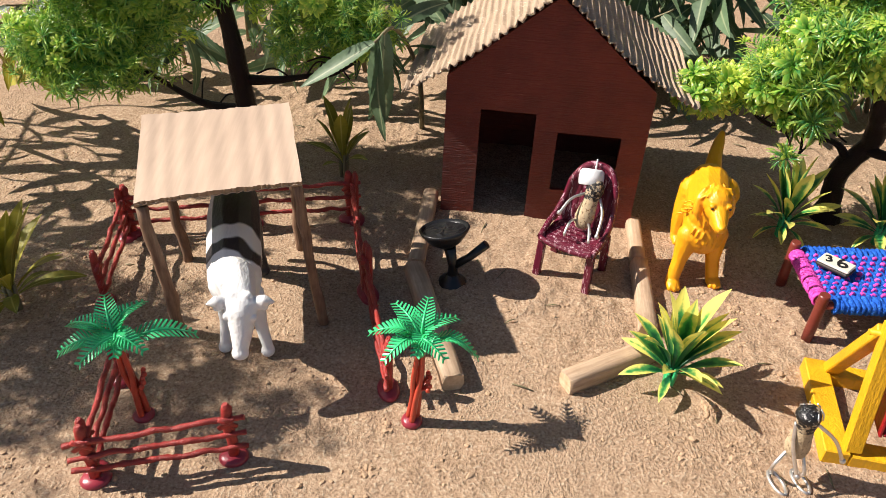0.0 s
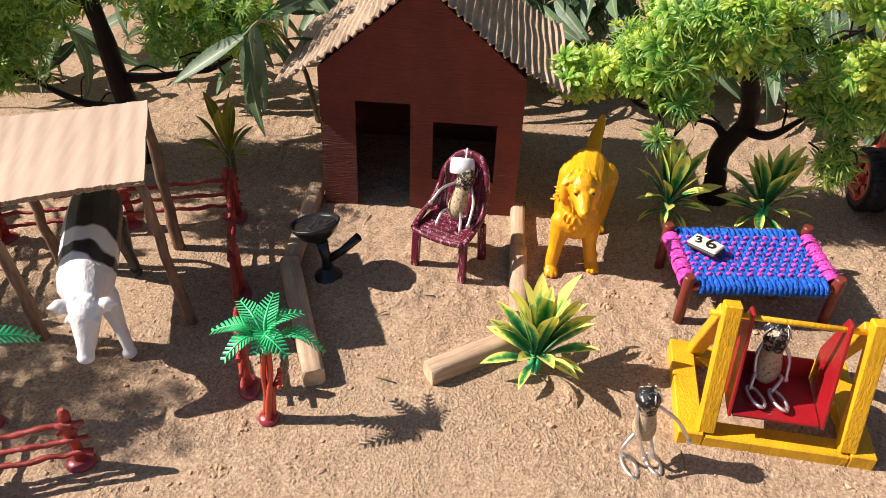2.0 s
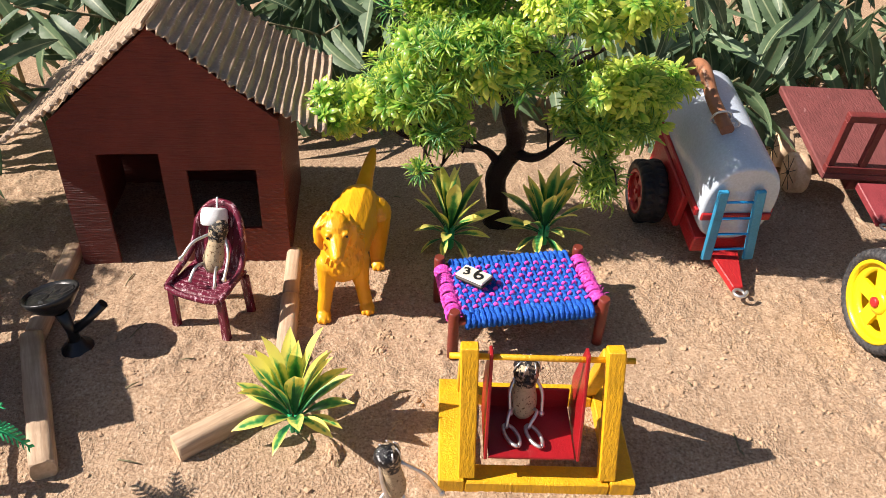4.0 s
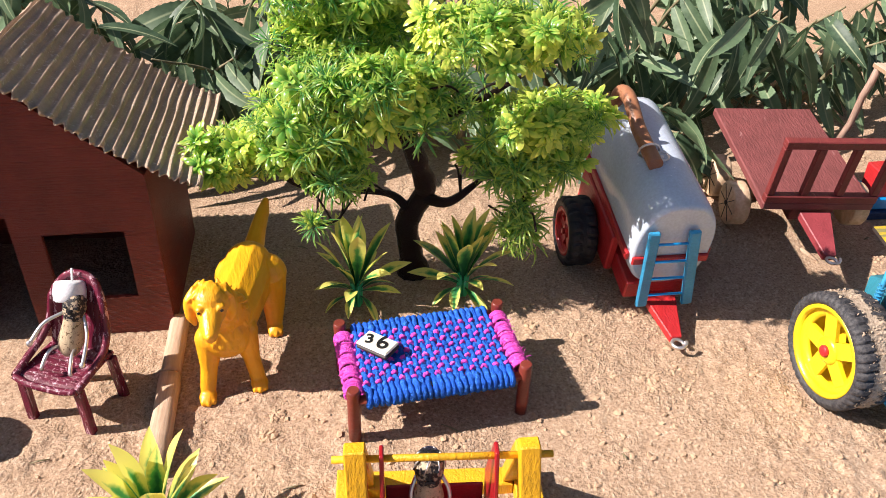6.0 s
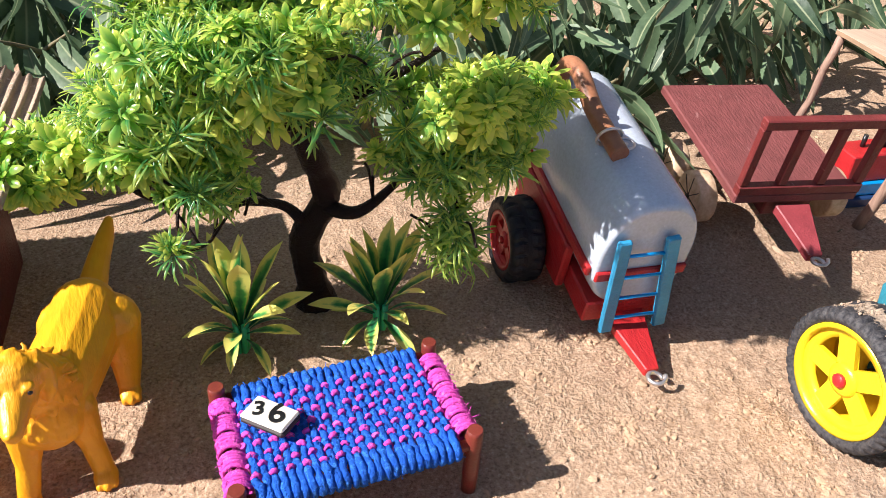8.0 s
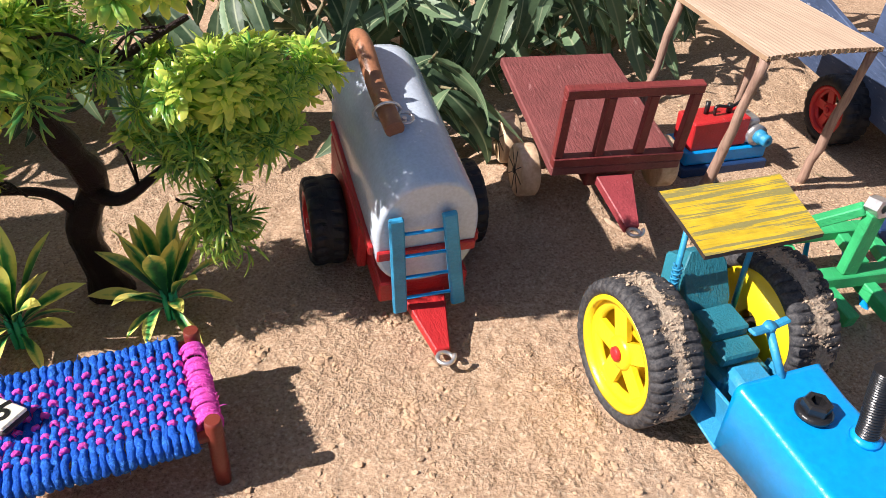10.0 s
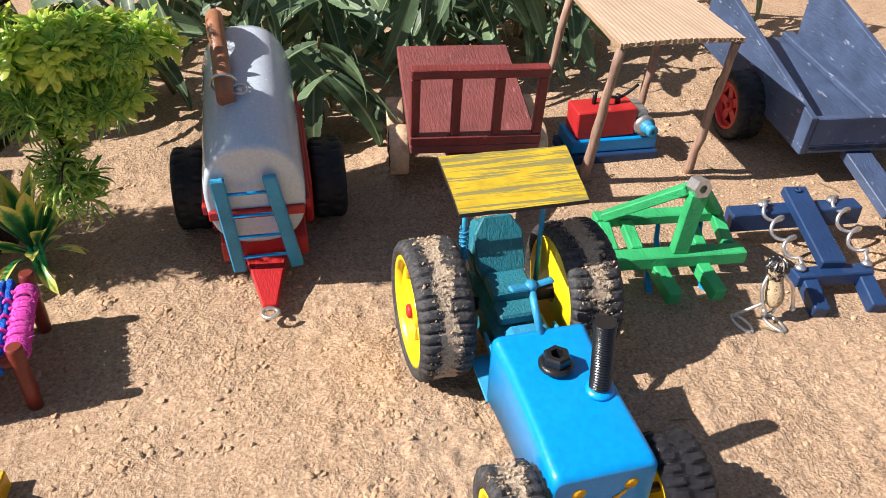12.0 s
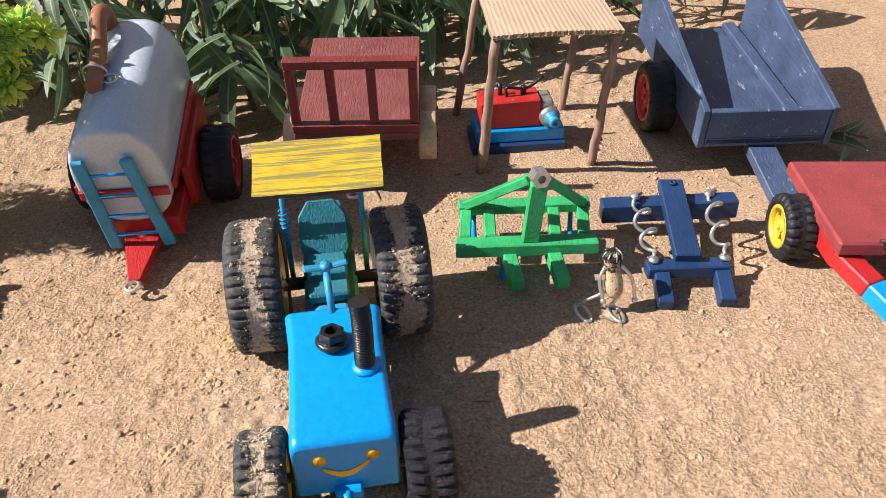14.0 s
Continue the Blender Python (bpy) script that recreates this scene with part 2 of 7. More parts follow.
COPPER = painted("brown_pipe", (0.30, 0.13, 0.065), 0.4, (0.45, 0.25, 0.15), 0.68)
PALE_WOOD = woody("pale_disc_wood", (0.50, 0.33, 0.19), (0.74, 0.56, 0.37), (1, 1, 1), 260)
# Its wear colour paints gloss highlights on the plastic as pale streaks.
MAROON = painted("maroon_streaked_plastic", (0.125, 0.013, 0.030), 0.22, (0.46, 0.26, 0.31), 0.56, 260, (1, 1, 0.16), 0.0006)
LEG_BROWN = painted("red_brown_varnish", (0.17, 0.032, 0.022), 0.35, (0.35, 0.12, 0.08), 0.72)
YARN_BLUE = painted("blue_yarn", (0.026, 0.14, 0.66), 0.95, (0.06, 0.25, 0.80), 0.55, 260, None, 0.0022, 0.3, 0.1)
YARN_PINK = painted("pink_yarn", (0.88, 0.10, 0.52), 0.95, (0.95, 0.20, 0.64), 0.56, 260, None, 0.0014, 0.25, 0.1)
IVORY = plastic("ivory_plastic", (0.66, 0.62, 0.51), 0.35, 0.05)
PEANUT = painted("peanut_shell", (0.56, 0.43, 0.27), 0.8, (0.16, 0.09, 0.04), 0.57, 400, None, 0.0008)
COTTON = painted("white_cotton", (0.82, 0.82, 0.83), 0.95, None, scale=300, bump=0.0006, vary=0.05)
BARK = painted("dark_glossy_bark", (0.018, 0.009, 0.0075), 0.34, (0.045, 0.028, 0.024), 0.66, 250, None, 0.0012, 0.25, 0.2)
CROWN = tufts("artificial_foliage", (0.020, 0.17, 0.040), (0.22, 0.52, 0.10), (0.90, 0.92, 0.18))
# Darker green of the needles, also for shade painted into the crown's gaps.
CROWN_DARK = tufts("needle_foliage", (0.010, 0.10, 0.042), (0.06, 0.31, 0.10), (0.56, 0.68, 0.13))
TWIG = woody("green_twig", (0.12, 0.11, 0.05), (0.26, 0.22, 0.12))
WALL = painted("plastered_wall", (0.42, 0.35, 0.27), 0.9, (0.30, 0.24, 0.18), 0.66, 4, None, 0.002, 0.12, 0.1)


def variegated(name):
    """Yellow-edged leaves: green along the midrib and towards the foot, yellow at rim and tip."""
    m, nt, b = nodes_of(name)
    uv = nt.nodes.new("ShaderNodeUVMap")
    sep = nt.nodes.new("ShaderNodeSeparateXYZ")
    nt.links.new(uv.outputs[0], sep.inputs[0])
    edge = nt.nodes.new("ShaderNodeMath")
    edge.operation = "MULTIPLY_ADD"
    n = noise_node(nt, objco(nt), 120, 3)
    nt.links.new(n, edge.inputs[0])
    edge.inputs[1].default_value = 0.55
    half = nt.nodes.new("ShaderNodeMath")
    half.operation = "MULTIPLY"
    half.inputs[1].default_value = 0.30
    nt.links.new(sep.outputs[0], half.inputs[0])
    nt.links.new(half.outputs[0], edge.inputs[2])
    tip = nt.nodes.new("ShaderNodeMath")
    tip.operation = "MULTIPLY_ADD"
    nt.links.new(sep.outputs[1], tip.inputs[0])
    tip.inputs[1].default_value = 0.62
    nt.links.new(edge.outputs[0], tip.inputs[2])
    own = nt.nodes.new("ShaderNodeMath")
    own.operation = "MULTIPLY_ADD"
    nt.links.new(nt.nodes.new("ShaderNodeObjectInfo").outputs["Random"], own.inputs[0])
    own.inputs[1].default_value = 0.20
    nt.links.new(tip.outputs[0], own.inputs[2])
    tip = nt.nodes.new("ShaderNodeMath")
    tip.operation = "SUBTRACT"
    nt.links.new(own.outputs[0], tip.inputs[0])
    tip.inputs[1].default_value = 0.20
    col = ramp(nt, tip.outputs[0], [(0.46, (0.010, 0.12, 0.05)), (0.64, (0.08, 0.36, 0.09)), (0.80, (0.88, 0.82, 0.20))])
    nt.links.new(col, b.inputs["Base Color"])
    b.inputs["Roughness"].default_value = 0.3
    translucent(nt, b, col, 0.3)
    return m


VARIEGATED = variegated("variegated_plastic_leaf")

# ---- mesh helpers ----


def thing(name, x, y, z=0.0, rz=0.0, label="", category="", group="", rx=0.0, ry=0.0):
    ob = new(name)
    ob.empty_display_size = 0.01
    ob.matrix_basis = pose(x, y, z, rx, ry, rz)
    return tagged(ob, label, category, group)


def mesh_of(name, bm, mats, smooth=False):
    me = bpy.data.meshes.new(name)
    bmesh.ops.recalc_face_normals(bm, faces=bm.faces)
    for f in bm.faces:
        f.smooth = smooth or f.smooth
    bm.to_mesh(me)
    bm.free()
    for m in mats if isinstance(mats, (list, tuple)) else [mats]:
        me.materials.append(m)
    return me


def part(name, bm, mats, parent, label="", smooth=False):
    ob = new(name, mesh_of(name, bm, mats, smooth))
    ob.parent = parent
    return tagged(ob, label)


def single(name, bm, mats, label, category, group="", smooth=False, kind="", m=None):
    ob = new(name, mesh_of(name, bm, mats, smooth))
    if m is not None:
        ob.matrix_basis = m
    return tagged(ob, label, category, group, kind)


def box(bm, c, s, rot=(0, 0, 0), bevel=0.0006, mi=0, smooth=False):
    r = bmesh.ops.create_cube(bm, size=1.0, matrix=pose(*c, *rot) @ Matrix.Diagonal((*s, 1)))
    vs = r["verts"]
    fs = {f for v in vs for f in v.link_faces}
    if bevel:
        es = list({e for v in vs for e in v.link_edges})
        out = bmesh.ops.bevel(bm, geom=es, offset=bevel, segments=1, affect="EDGES", profile=0.5)
        fs |= set(out["faces"])
        fs = {f for f in fs if f.is_valid}
    for f in fs:
        f.material_index = mi
        f.smooth = smooth
    return fs


def beam(bm, a, b, w, h, bevel=0.0006, mi=0, up=(0, 0, 1)):
    """A squared bar from a to b, w wide and h high."""
    a, b = Vector(a), Vector(b)
    d = b - a
    y = d.normalized()
    x = y.cross(Vector(up))
    x = x.normalized() if x.length > 1e-6 else Vector((1, 0, 0))
    z = x.cross(y)
    m = Matrix((x, y, z)).transposed().to_4x4()
    m.translation = (a + b) / 2
    r = bmesh.ops.create_cube(bm, size=1.0, matrix=m @ Matrix.Diagonal((w, d.length, h, 1)))
    vs = r["verts"]
    fs = {f for v in vs for f in v.link_faces}
    if bevel:
        out = bmesh.ops.bevel(bm, geom=list({e for v in vs for e in v.link_edges}), offset=bevel, segments=1, affect="EDGES", profile=0.5)
        fs |= set(out["faces"])
    for f in fs:
        if f.is_valid:
            f.material_index = mi


def tube(bm, pts, radii, seg=8, mi=0, caps=True):
    """A round tube through pts; radii is one number or one for each point."""
    pts = [Vector(p) for p in pts]
    radii = [radii] * len(pts) if isinstance(radii, (int, float)) else radii
    rings, ref = [], None
    for i, p in enumerate(pts):
        d = (pts[min(i + 1, len(pts) - 1)] - pts[max(i - 1, 0)]).normalized()
        if ref is None:
            ref = d.orthogonal().normalized()
        ref = (ref - d * ref.dot(d)).normalized()
        o = d.cross(ref)
        rings.append([bm.verts.new(p + (ref * math.cos(a) + o * math.sin(a)) * radii[i]) for a in (2 * math.pi * k / seg for k in range(seg))])
    for r0, r1 in zip(rings, rings[1:]):
        for k in range(seg):
            f = bm.faces.new((r0[k], r0[(k + 1) % seg], r1[(k + 1) % seg], r1[k]))
            f.material_index, f.smooth = mi, True
    if caps:
        for r in (rings[0][::-1], rings[-1]):
            bm.faces.new(r).material_index = mi


def lathe(bm, profile, seg=24, m=None, mi=0, smooth=True):
    """Turn a profile of (radius, height) about z, then lay it by m."""
    m = m or Matrix()
    rings = []
    for r, z in profile:
        if r < 1e-7:
            rings.append([bm.verts.new(m @ Vector((0, 0, z)))])
        else:
            rings.append([bm.verts.new(m @ Vector((r * math.cos(a), r * math.sin(a), z))) for a in (2 * math.pi * k / seg for k in range(seg))])
    for a, b in zip(rings, rings[1:]):
        for k in range(seg):
            q = [a[k % len(a)], a[(k + 1) % len(a)], b[(k + 1) % len(b)], b[k % len(b)]]
            q = [v for i, v in enumerate(q) if v not in q[:i]]
            if len(q) > 2:
                f = bm.faces.new(q)
                f.material_index, f.smooth = mi, smooth


def prism(bm, outline, depth, m=None, mi=0, bevel=0.0):
    """An outline in x, z pushed through along y by depth."""
    m = m or Matrix()
    a = [bm.verts.new(m @ Vector((x, 0, z))) for x, z in outline]
    b = [bm.verts.new(m @ Vector((x, depth, z))) for x, z in outline]
    fs = [bm.faces.new(a), bm.faces.new(b[::-1])]
    n = len(a)
    fs += [bm.faces.new((a[i], b[i], b[(i + 1) % n], a[(i + 1) % n])) for i in range(n)]
    for f in fs:
        f.material_index = mi
    if bevel:
        bmesh.ops.bevel(bm, geom=list({e for f in fs for e in f.edges}), offset=bevel, segments=1, affect="EDGES", profile=0.5)


def blob(bm, c, r, rot=(0, 0, 0), mi=0, u=16, v=10):
    out = bmesh.ops.create_uvsphere(bm, u_segments=u, v_segments=v, radius=1.0, matrix=pose(*c, *rot) @ Matrix.Diagonal((*r, 1)))
    for f in {f for w in out["verts"] for f in w.link_faces}:
        f.material_index, f.smooth = mi, True


def curve_pts(pts, n=24):
    """Points along a smooth curve (Catmull-Rom) through pts."""
    p = [Vector(q) for q in pts]
    p = [2 * p[0] - p[1], *p, 2 * p[-1] - p[-2]]
    out = []
    per = max(1, n // (len(p) - 3))
    for i in range(1, len(p) - 2):
        for k in range(per):
            t = k / per
            out.append(0.5 * (2 * p[i] + (p[i + 1] - p[i - 1]) * t + (2 * p[i - 1] - 5 * p[i] + 4 * p[i + 1] - p[i + 2]) * t * t + (3 * p[i] - p[i - 1] - 3 * p[i + 1] + p[i + 2]) * t**3))
    return out + [p[-2]]


# ---- ground ----


LATTICES = {k: np.random.RandomState(k).rand(256, 256) for k in range(1, 9)}


def vnoise(x, y, cell, seed):
    """Smooth lattice noise in 0..1 on arrays."""
    r = LATTICES[seed]
    u, v = x / cell, y / cell
    i, j = np.floor(u).astype(int), np.floor(v).astype(int)
    f, g = u - i, v - j
    f, g = f * f * (3 - 2 * f), g * g * (3 - 2 * g)
    a, b, c, d = r[i % 256, j % 256], r[(i + 1) % 256, j % 256], r[i % 256, (j + 1) % 256], r[(i + 1) % 256, (j + 1) % 256]
    return (a * (1 - f) + b * f) * (1 - g) + (c * (1 - f) + d * f) * g


def sand_height(x, y):
    h = 0.0030 * (vnoise(x, y, 0.11, 1) - 0.5) + 0.0008 * (vnoise(x, y, 0.035, 2) - 0.5)
    rough = np.clip(1.6 * vnoise(x, y, 0.13, 3) - 0.35, 0.25, 1.2)
    h = h + rough * (0.0010 * (vnoise(x, y, 0.011, 4) - 0.5) + 0.0014 * np.maximum(0, vnoise(x, y, 0.0065, 5) - 0.5) * 2)
    h = h + rough * 0.0009 * (1 - np.abs(2 * vnoise(x, y, 0.0048, 8) - 1))
    # sand banked under the flatbed cart
    h = h + 0.0115 * np.exp(-(((x - 0.617) / 0.055) ** 2 + ((y - 0.505) / 0.055) ** 2) ** 2)
    # broken crust: thin flakes with sharp rims, in patches
    crust = np.clip(2.4 * vnoise(x, y, 0.085, 6) - 1.0, 0, 1)
    flake = vnoise(x + 0.31, y, 0.0062, 7) * 0.55 + vnoise(x, y + 0.17, 0.0034, 3) * 0.45
    h = h + crust * 0.0005 * np.clip((flake - 0.54) * 16, 0, 1)
    scrape = np.sin((x * 0.35 + y * 0.94) * 520 + 6 * vnoise(x, y, 0.05, 6))
    return h + 0.0005 * rough * scrape * np.clip(3 * vnoise(x, y, 0.09, 7) - 1.9, 0, 1)


def ground():
    def axis(lo, hi, step):
        inner = np.arange(lo, hi, step)
        far = 0.03 * 1.7 ** np.arange(0, 15)
        return np.concatenate([(lo - np.cumsum(far))[::-1], inner, hi + np.cumsum(far)])

    xs, ys = axis(-0.34, 1.02, 0.00145), axis(0.12, 0.70, 0.00145)
    gx, gy = np.meshgrid(xs, ys)
    gz = sand_height(gx, gy)
    edge = np.clip(1 - np.maximum(np.maximum(-0.6 - gx, gx - 1.4), np.maximum(-0.3 - gy, gy - 1.3)) / 0.6, 0, 1)
    gz = gz * edge
    nx, ny = len(xs), len(ys)
    verts = np.stack([gx, gy, gz], -1).reshape(-1, 3)
    idx = np.arange(nx * ny).reshape(ny, nx)
    faces = np.stack([idx[:-1, :-1], idx[:-1, 1:], idx[1:, 1:], idx[1:, :-1]], -1).reshape(-1, 4)
    me = bpy.data.meshes.new("ground")
    me.vertices.add(len(verts))
    me.vertices.foreach_set("co", verts.ravel())
    me.loops.add(faces.size)
    me.loops.foreach_set("vertex_index", faces.ravel())
    me.polygons.add(len(faces))
    me.polygons.foreach_set("loop_start", np.arange(0, faces.size, 4))
    me.polygons.foreach_set("use_smooth", np.ones(len(faces), bool))
    me.update(calc_edges=True)
    me.materials.append(SAND)
    return tagged(new("ground", me), "dry tan sandy ground, lumpy and scuffed", "ground", kind="structure")


ground()


def back_wall():
    bm = bmesh.new()
    beam(bm, (-1.2, 2.06, 0.5), (2.6, 0.42, 0.5), 0.12, 1.06, 0.004)
    single("wall_back", bm, WALL, "dusty beige plastered wall behind the model", "wall", kind="structure")


back_wall()

# ---- the hut ----


def hut():
    h = thing("hut", 0.1155, 0.478, 0.0, -7.5, "red-brown painted board hut with a corrugated cardboard roof", "house", rx=-2.0)
    w, d, eave, apex, t = 0.069, 0.108, 0.106, 0.164, 0.003
    # front wall, built round its openings: door -0.045..-0.007, window 0.0085..0.052
    bm = bmesh.new()
    prism(bm, [(-w, 0), (-0.045, 0), (-0.045, 0.084), (-w, 0.084)], t)
    prism(bm, [(-0.007, 0), (0.0085, 0), (0.0085, 0.084), (-0.007, 0.084)], t)
    prism(bm, [(0.0085, 0), (w, 0), (w, 0.027), (0.0085, 0.027)], t)
    prism(bm, [(0.052, 0.027), (w, 0.027), (w, 0.084), (0.052, 0.084)], t)
    prism(bm, [(0.0085, 0.072), (0.052, 0.072), (0.052, 0.084), (0.0085, 0.084)], t)
    prism(bm, [(-w, 0.084), (w, 0.084), (w, eave), (0, apex), (-w, eave)], t)
    bmesh.ops.remove_doubles(bm, verts=bm.verts, dist=1e-5)
    part("front_wall", bm, RED_BROWN, h)
    bm = bmesh.new()
    prism(bm, [(-w, 0), (w, 0), (w, eave), (0, apex), (-w, eave)], t, pose(0, d - t, 0))
    part("back_wall", bm, RED_BROWN, h)
    for s in (-1, 1):
        bm = bmesh.new()
        box(bm, (s * (w - t / 2), d / 2, eave / 2), (t, d - 2 * t - 0.0004, eave - 0.001), bevel=0.0003)
        part("side_wall", bm, RED_BROWN, h)
    # roof: two fluted sheets, flutes along the ridge
    slope = (apex - eave) / w * 0.985
    for s in (-1, 1):
        bm = bmesh.new()
        run, n = 0.0985, 200
        rows = []
        for i in range(n + 1):
            x = run * i / n
            z = apex + 0.0030 - slope * x + (0.0140 if s > 0 else 0.0080) * (x / run) ** 4
            length = x * math.hypot(1, slope)
            b = 0.0021 * (0.5 + 0.5 * math.cos(length * 2 * math.pi / 0.0066 + 0.5 * math.sin(length * 70))) ** 1.8
            nx, nz = slope / math.hypot(1, slope), 1 / math.hypot(1, slope)
            row = []
            for k in range(9):
                y = -0.0035 + 0.124 * k / 8 + (0.0012 * math.sin(i * 0.9) if k in (0, 8) else 0) + 0.006 * (x / run) * (k == 8)
                wob = 0.0005 * math.sin(k * 1.7 + i * 0.05) + 0.0003 * math.sin(k * 5.1 + i * 1.3)
                for side in (0, 1):
                    o = b + wob - side * 0.0012
                    row.append(bm.verts.new((s * (x + nx * o), y, z + nz * o)))
            rows.append(row)
        for a, c in zip(rows, rows[1:]):
            for k in range(8):
                for side in (0, 1):
                    f = bm.faces.new((a[2 * k + side], a[2 * k + 2 + side], c[2 * k + 2 + side], c[2 * k + side]))
                    f.smooth = True
            for k in (0, 8):
                bm.faces.new((a[2 * k], a[2 * k + 1], c[2 * k + 1], c[2 * k]))
        for row in (rows[0], rows[-1]):
            for k in range(8):
                bm.faces.new((row[2 * k], row[2 * k + 1], row[2 * k + 3], row[2 * k + 2]))
        part("roof_sheet", bm, FLUTE, h, "ragged fluted cardboard roof sheet")
    return h


hut()


def sheet(bm, corners, thick, nx=24, ny=8, wave=0.0, waves=9, sag=0.0, seed=0):
    """A slightly wavy board between four corners (back left, back right, front right, front left)."""
    bl, br, fr, fl = (Vector(c) for c in corners)
    rnd = random.Random(seed)
    top, low = [], []
    for j in range(ny + 1):
        v = j / ny
        r0, r1 = [], []
        for i in range(nx + 1):
            u = i / nx
            p = (bl * (1 - u) + br * u) * (1 - v) + (fl * (1 - u) + fr * u) * v
            p = p + Vector((0, 0, wave * math.sin(u * waves * 2 * math.pi + 1.1 * math.sin(u * 9.0 + seed)) + sag * math.sin(u * 3.1) * (v - 0.3)))
            if i in (0, nx) or j in (0, ny):
                p += Vector((rnd.uniform(-1, 1), rnd.uniform(-1, 1), 0)) * 0.0004
            r0.append(bm.verts.new(p))
            r1.append(bm.verts.new(p - Vector((0, 0, thick))))
        top.append(r0)
        low.append(r1)
    for g in (top, low):
        for a, b in zip(g, g[1:]):
            for i in range(nx):
                bm.faces.new((a[i], a[i + 1], b[i + 1], b[i]))
    rim = [(j, i, j, i + 1) for i in range(nx) for j in (0, ny)] + [(j, i, j + 1, i) for j in range(ny) for i in (0, nx)]
    for j, i, q, p in rim:
        bm.faces.new([bm.verts.new(v.co) for v in (top[j][i], top[q][p], low[q][p], low[j][i])]).material_index = 1
    for f in bm.faces:
        f.smooth = f.material_index == 0


def crooked(bm, a, b, r, seed, bend=0.0009, taper=0.85, n=9, seg=9):
    rnd = random.Random(seed)
    a, b = Vector(a), Vector(b)
    pts = [a.lerp(b, i / n) + Vector((rnd.uniform(-1, 1), rnd.uniform(-1, 1), 0)) * bend * (0 < i < n) for i in range(n + 1)]
    tube(bm, pts, [r * (1 + (taper - 1) * i / n) * rnd.uniform(0.88, 1.1) for i in range(n + 1)], seg)


def flutes(bm, corners, n, drop):
    """The wavy middle layer that shows in the cut front edge of double-walled cardboard."""
    _, _, fr, fl = (Vector(c) for c in corners)
    pts = [fl.lerp(fr, i / (n * 4)) + Vector((0, -0.0001, -drop + 0.0005 * math.sin(i * math.pi / 2))) for i in range(n * 4 + 1)]
    tube(bm, pts, 0.00025, 4)


def open_shed(name, corners, feet, r, stick, label, seed, waves, wave, skin):
    cx = sum(f[0] for f in feet) / 4
    cy = sum(f[1] for f in feet) / 4
    s = thing(name, cx, cy, 0, 0, label, "shed")
    loc = [(x - cx, y - cy, z) for x, y, z in corners]
    bm = bmesh.new()
    sheet(bm, loc, 0.0028, wave=wave, waves=waves, sag=0.002, seed=seed, nx=90)
    roof = part("roof", bm, [skin, CARD_EDGE], s, "flat tan cardboard roof sheet")
    bm = bmesh.new()
    flutes(bm, loc, 16, 0.0014)
    part("flute", bm, skin, roof)
    mid = Vector((sum(c[0] for c in loc) / 4, sum(c[1] for c in loc) / 4, 0))
    for i, (f, c) in enumerate(zip(feet, loc)):
        top = Vector(c).lerp(Vector((mid.x, mid.y, c[2])), 0.07)
        top.z = c[2] - 0.0034
        bm = bmesh.new()
        crooked(bm, (f[0] - cx, f[1] - cy, -0.006), top, r * (1.0 + 0.12 * (i % 2)), seed + i)
        part("post", bm, stick, s)
    return s


open_shed("cattle_shed", [(-0.1358, 0.4284, 0.1025), (-0.0501, 0.4435, 0.1063), (-0.0301, 0.3547, 0.1061), (-0.1169, 0.3465, 0.0951)],
          [(-0.121, 0.419), (-0.048, 0.436), (-0.025, 0.363), (-0.108, 0.351)], 0.0034, STICK,
          "small open shed, cardboard roof on four rough sticks", 5, 7, 0.00022, CARDBOARD)
open_shed("pump_shed", [(0.712, 0.535, 0.101), (0.790, 0.522, 0.101), (0.7696, 0.4195, 0.1016), (0.6915, 0.4315, 0.102)],
          [(0.698, 0.535), (0.778, 0.520), (0.767, 0.440), (0.692, 0.452)], 0.0031, STICK_PINK,
          "open pump shelter, cardboard roof on four dry sticks", 31, 26, 0.00022, SHELTER_ROOF)

# ---- wooden logs round the yard ----


def log(a, b, w, hgt, seed, label, square=True):
    a, b = Vector((*a, hgt / 2 - 0.001)), Vector((*b, hgt / 2 - 0.001))
    d = b - a
    bm = bmesh.new()
    rnd = random.Random(seed)
    n, seg = 10, 16
    rings = []
    for i in range(n + 1):
        ring = []
        for k in range(seg):
            t = 2 * math.pi * k / seg + 0.3
            q = 1.0 / max(abs(math.cos(t)), abs(math.sin(t))) ** (0.92 if square else 0.6)
            e = 1 + rnd.uniform(-0.025, 0.025)
            ring.append(bm.verts.new((d.length * (i / n - 0.5), w / 2 * q * math.cos(t) * e, hgt / 2 * q * math.sin(t) * e)))
        rings.append(ring)
    for p, q in zip(rings, rings[1:]):
        for k in range(seg):
            bm.faces.new((p[k], p[(k + 1) % seg], q[(k + 1) % seg], q[k])).smooth = True
    for r in (rings[0][::-1], rings[-1]):
        bm.faces.new(r).material_index = 1
    bmesh.ops.bevel(bm, geom=[e for f in bm.faces if f.material_index == 1 for e in f.edges], offset=0.0008, segments=1, affect="EDGES", profile=0.5)
    m = Matrix.Translation((a + b) / 2) @ d.to_track_quat("X", "Z").to_matrix().to_4x4()
    single("log", bm, [LOG, PALE_WOOD], label, "log", "logs round the yard", m=m)


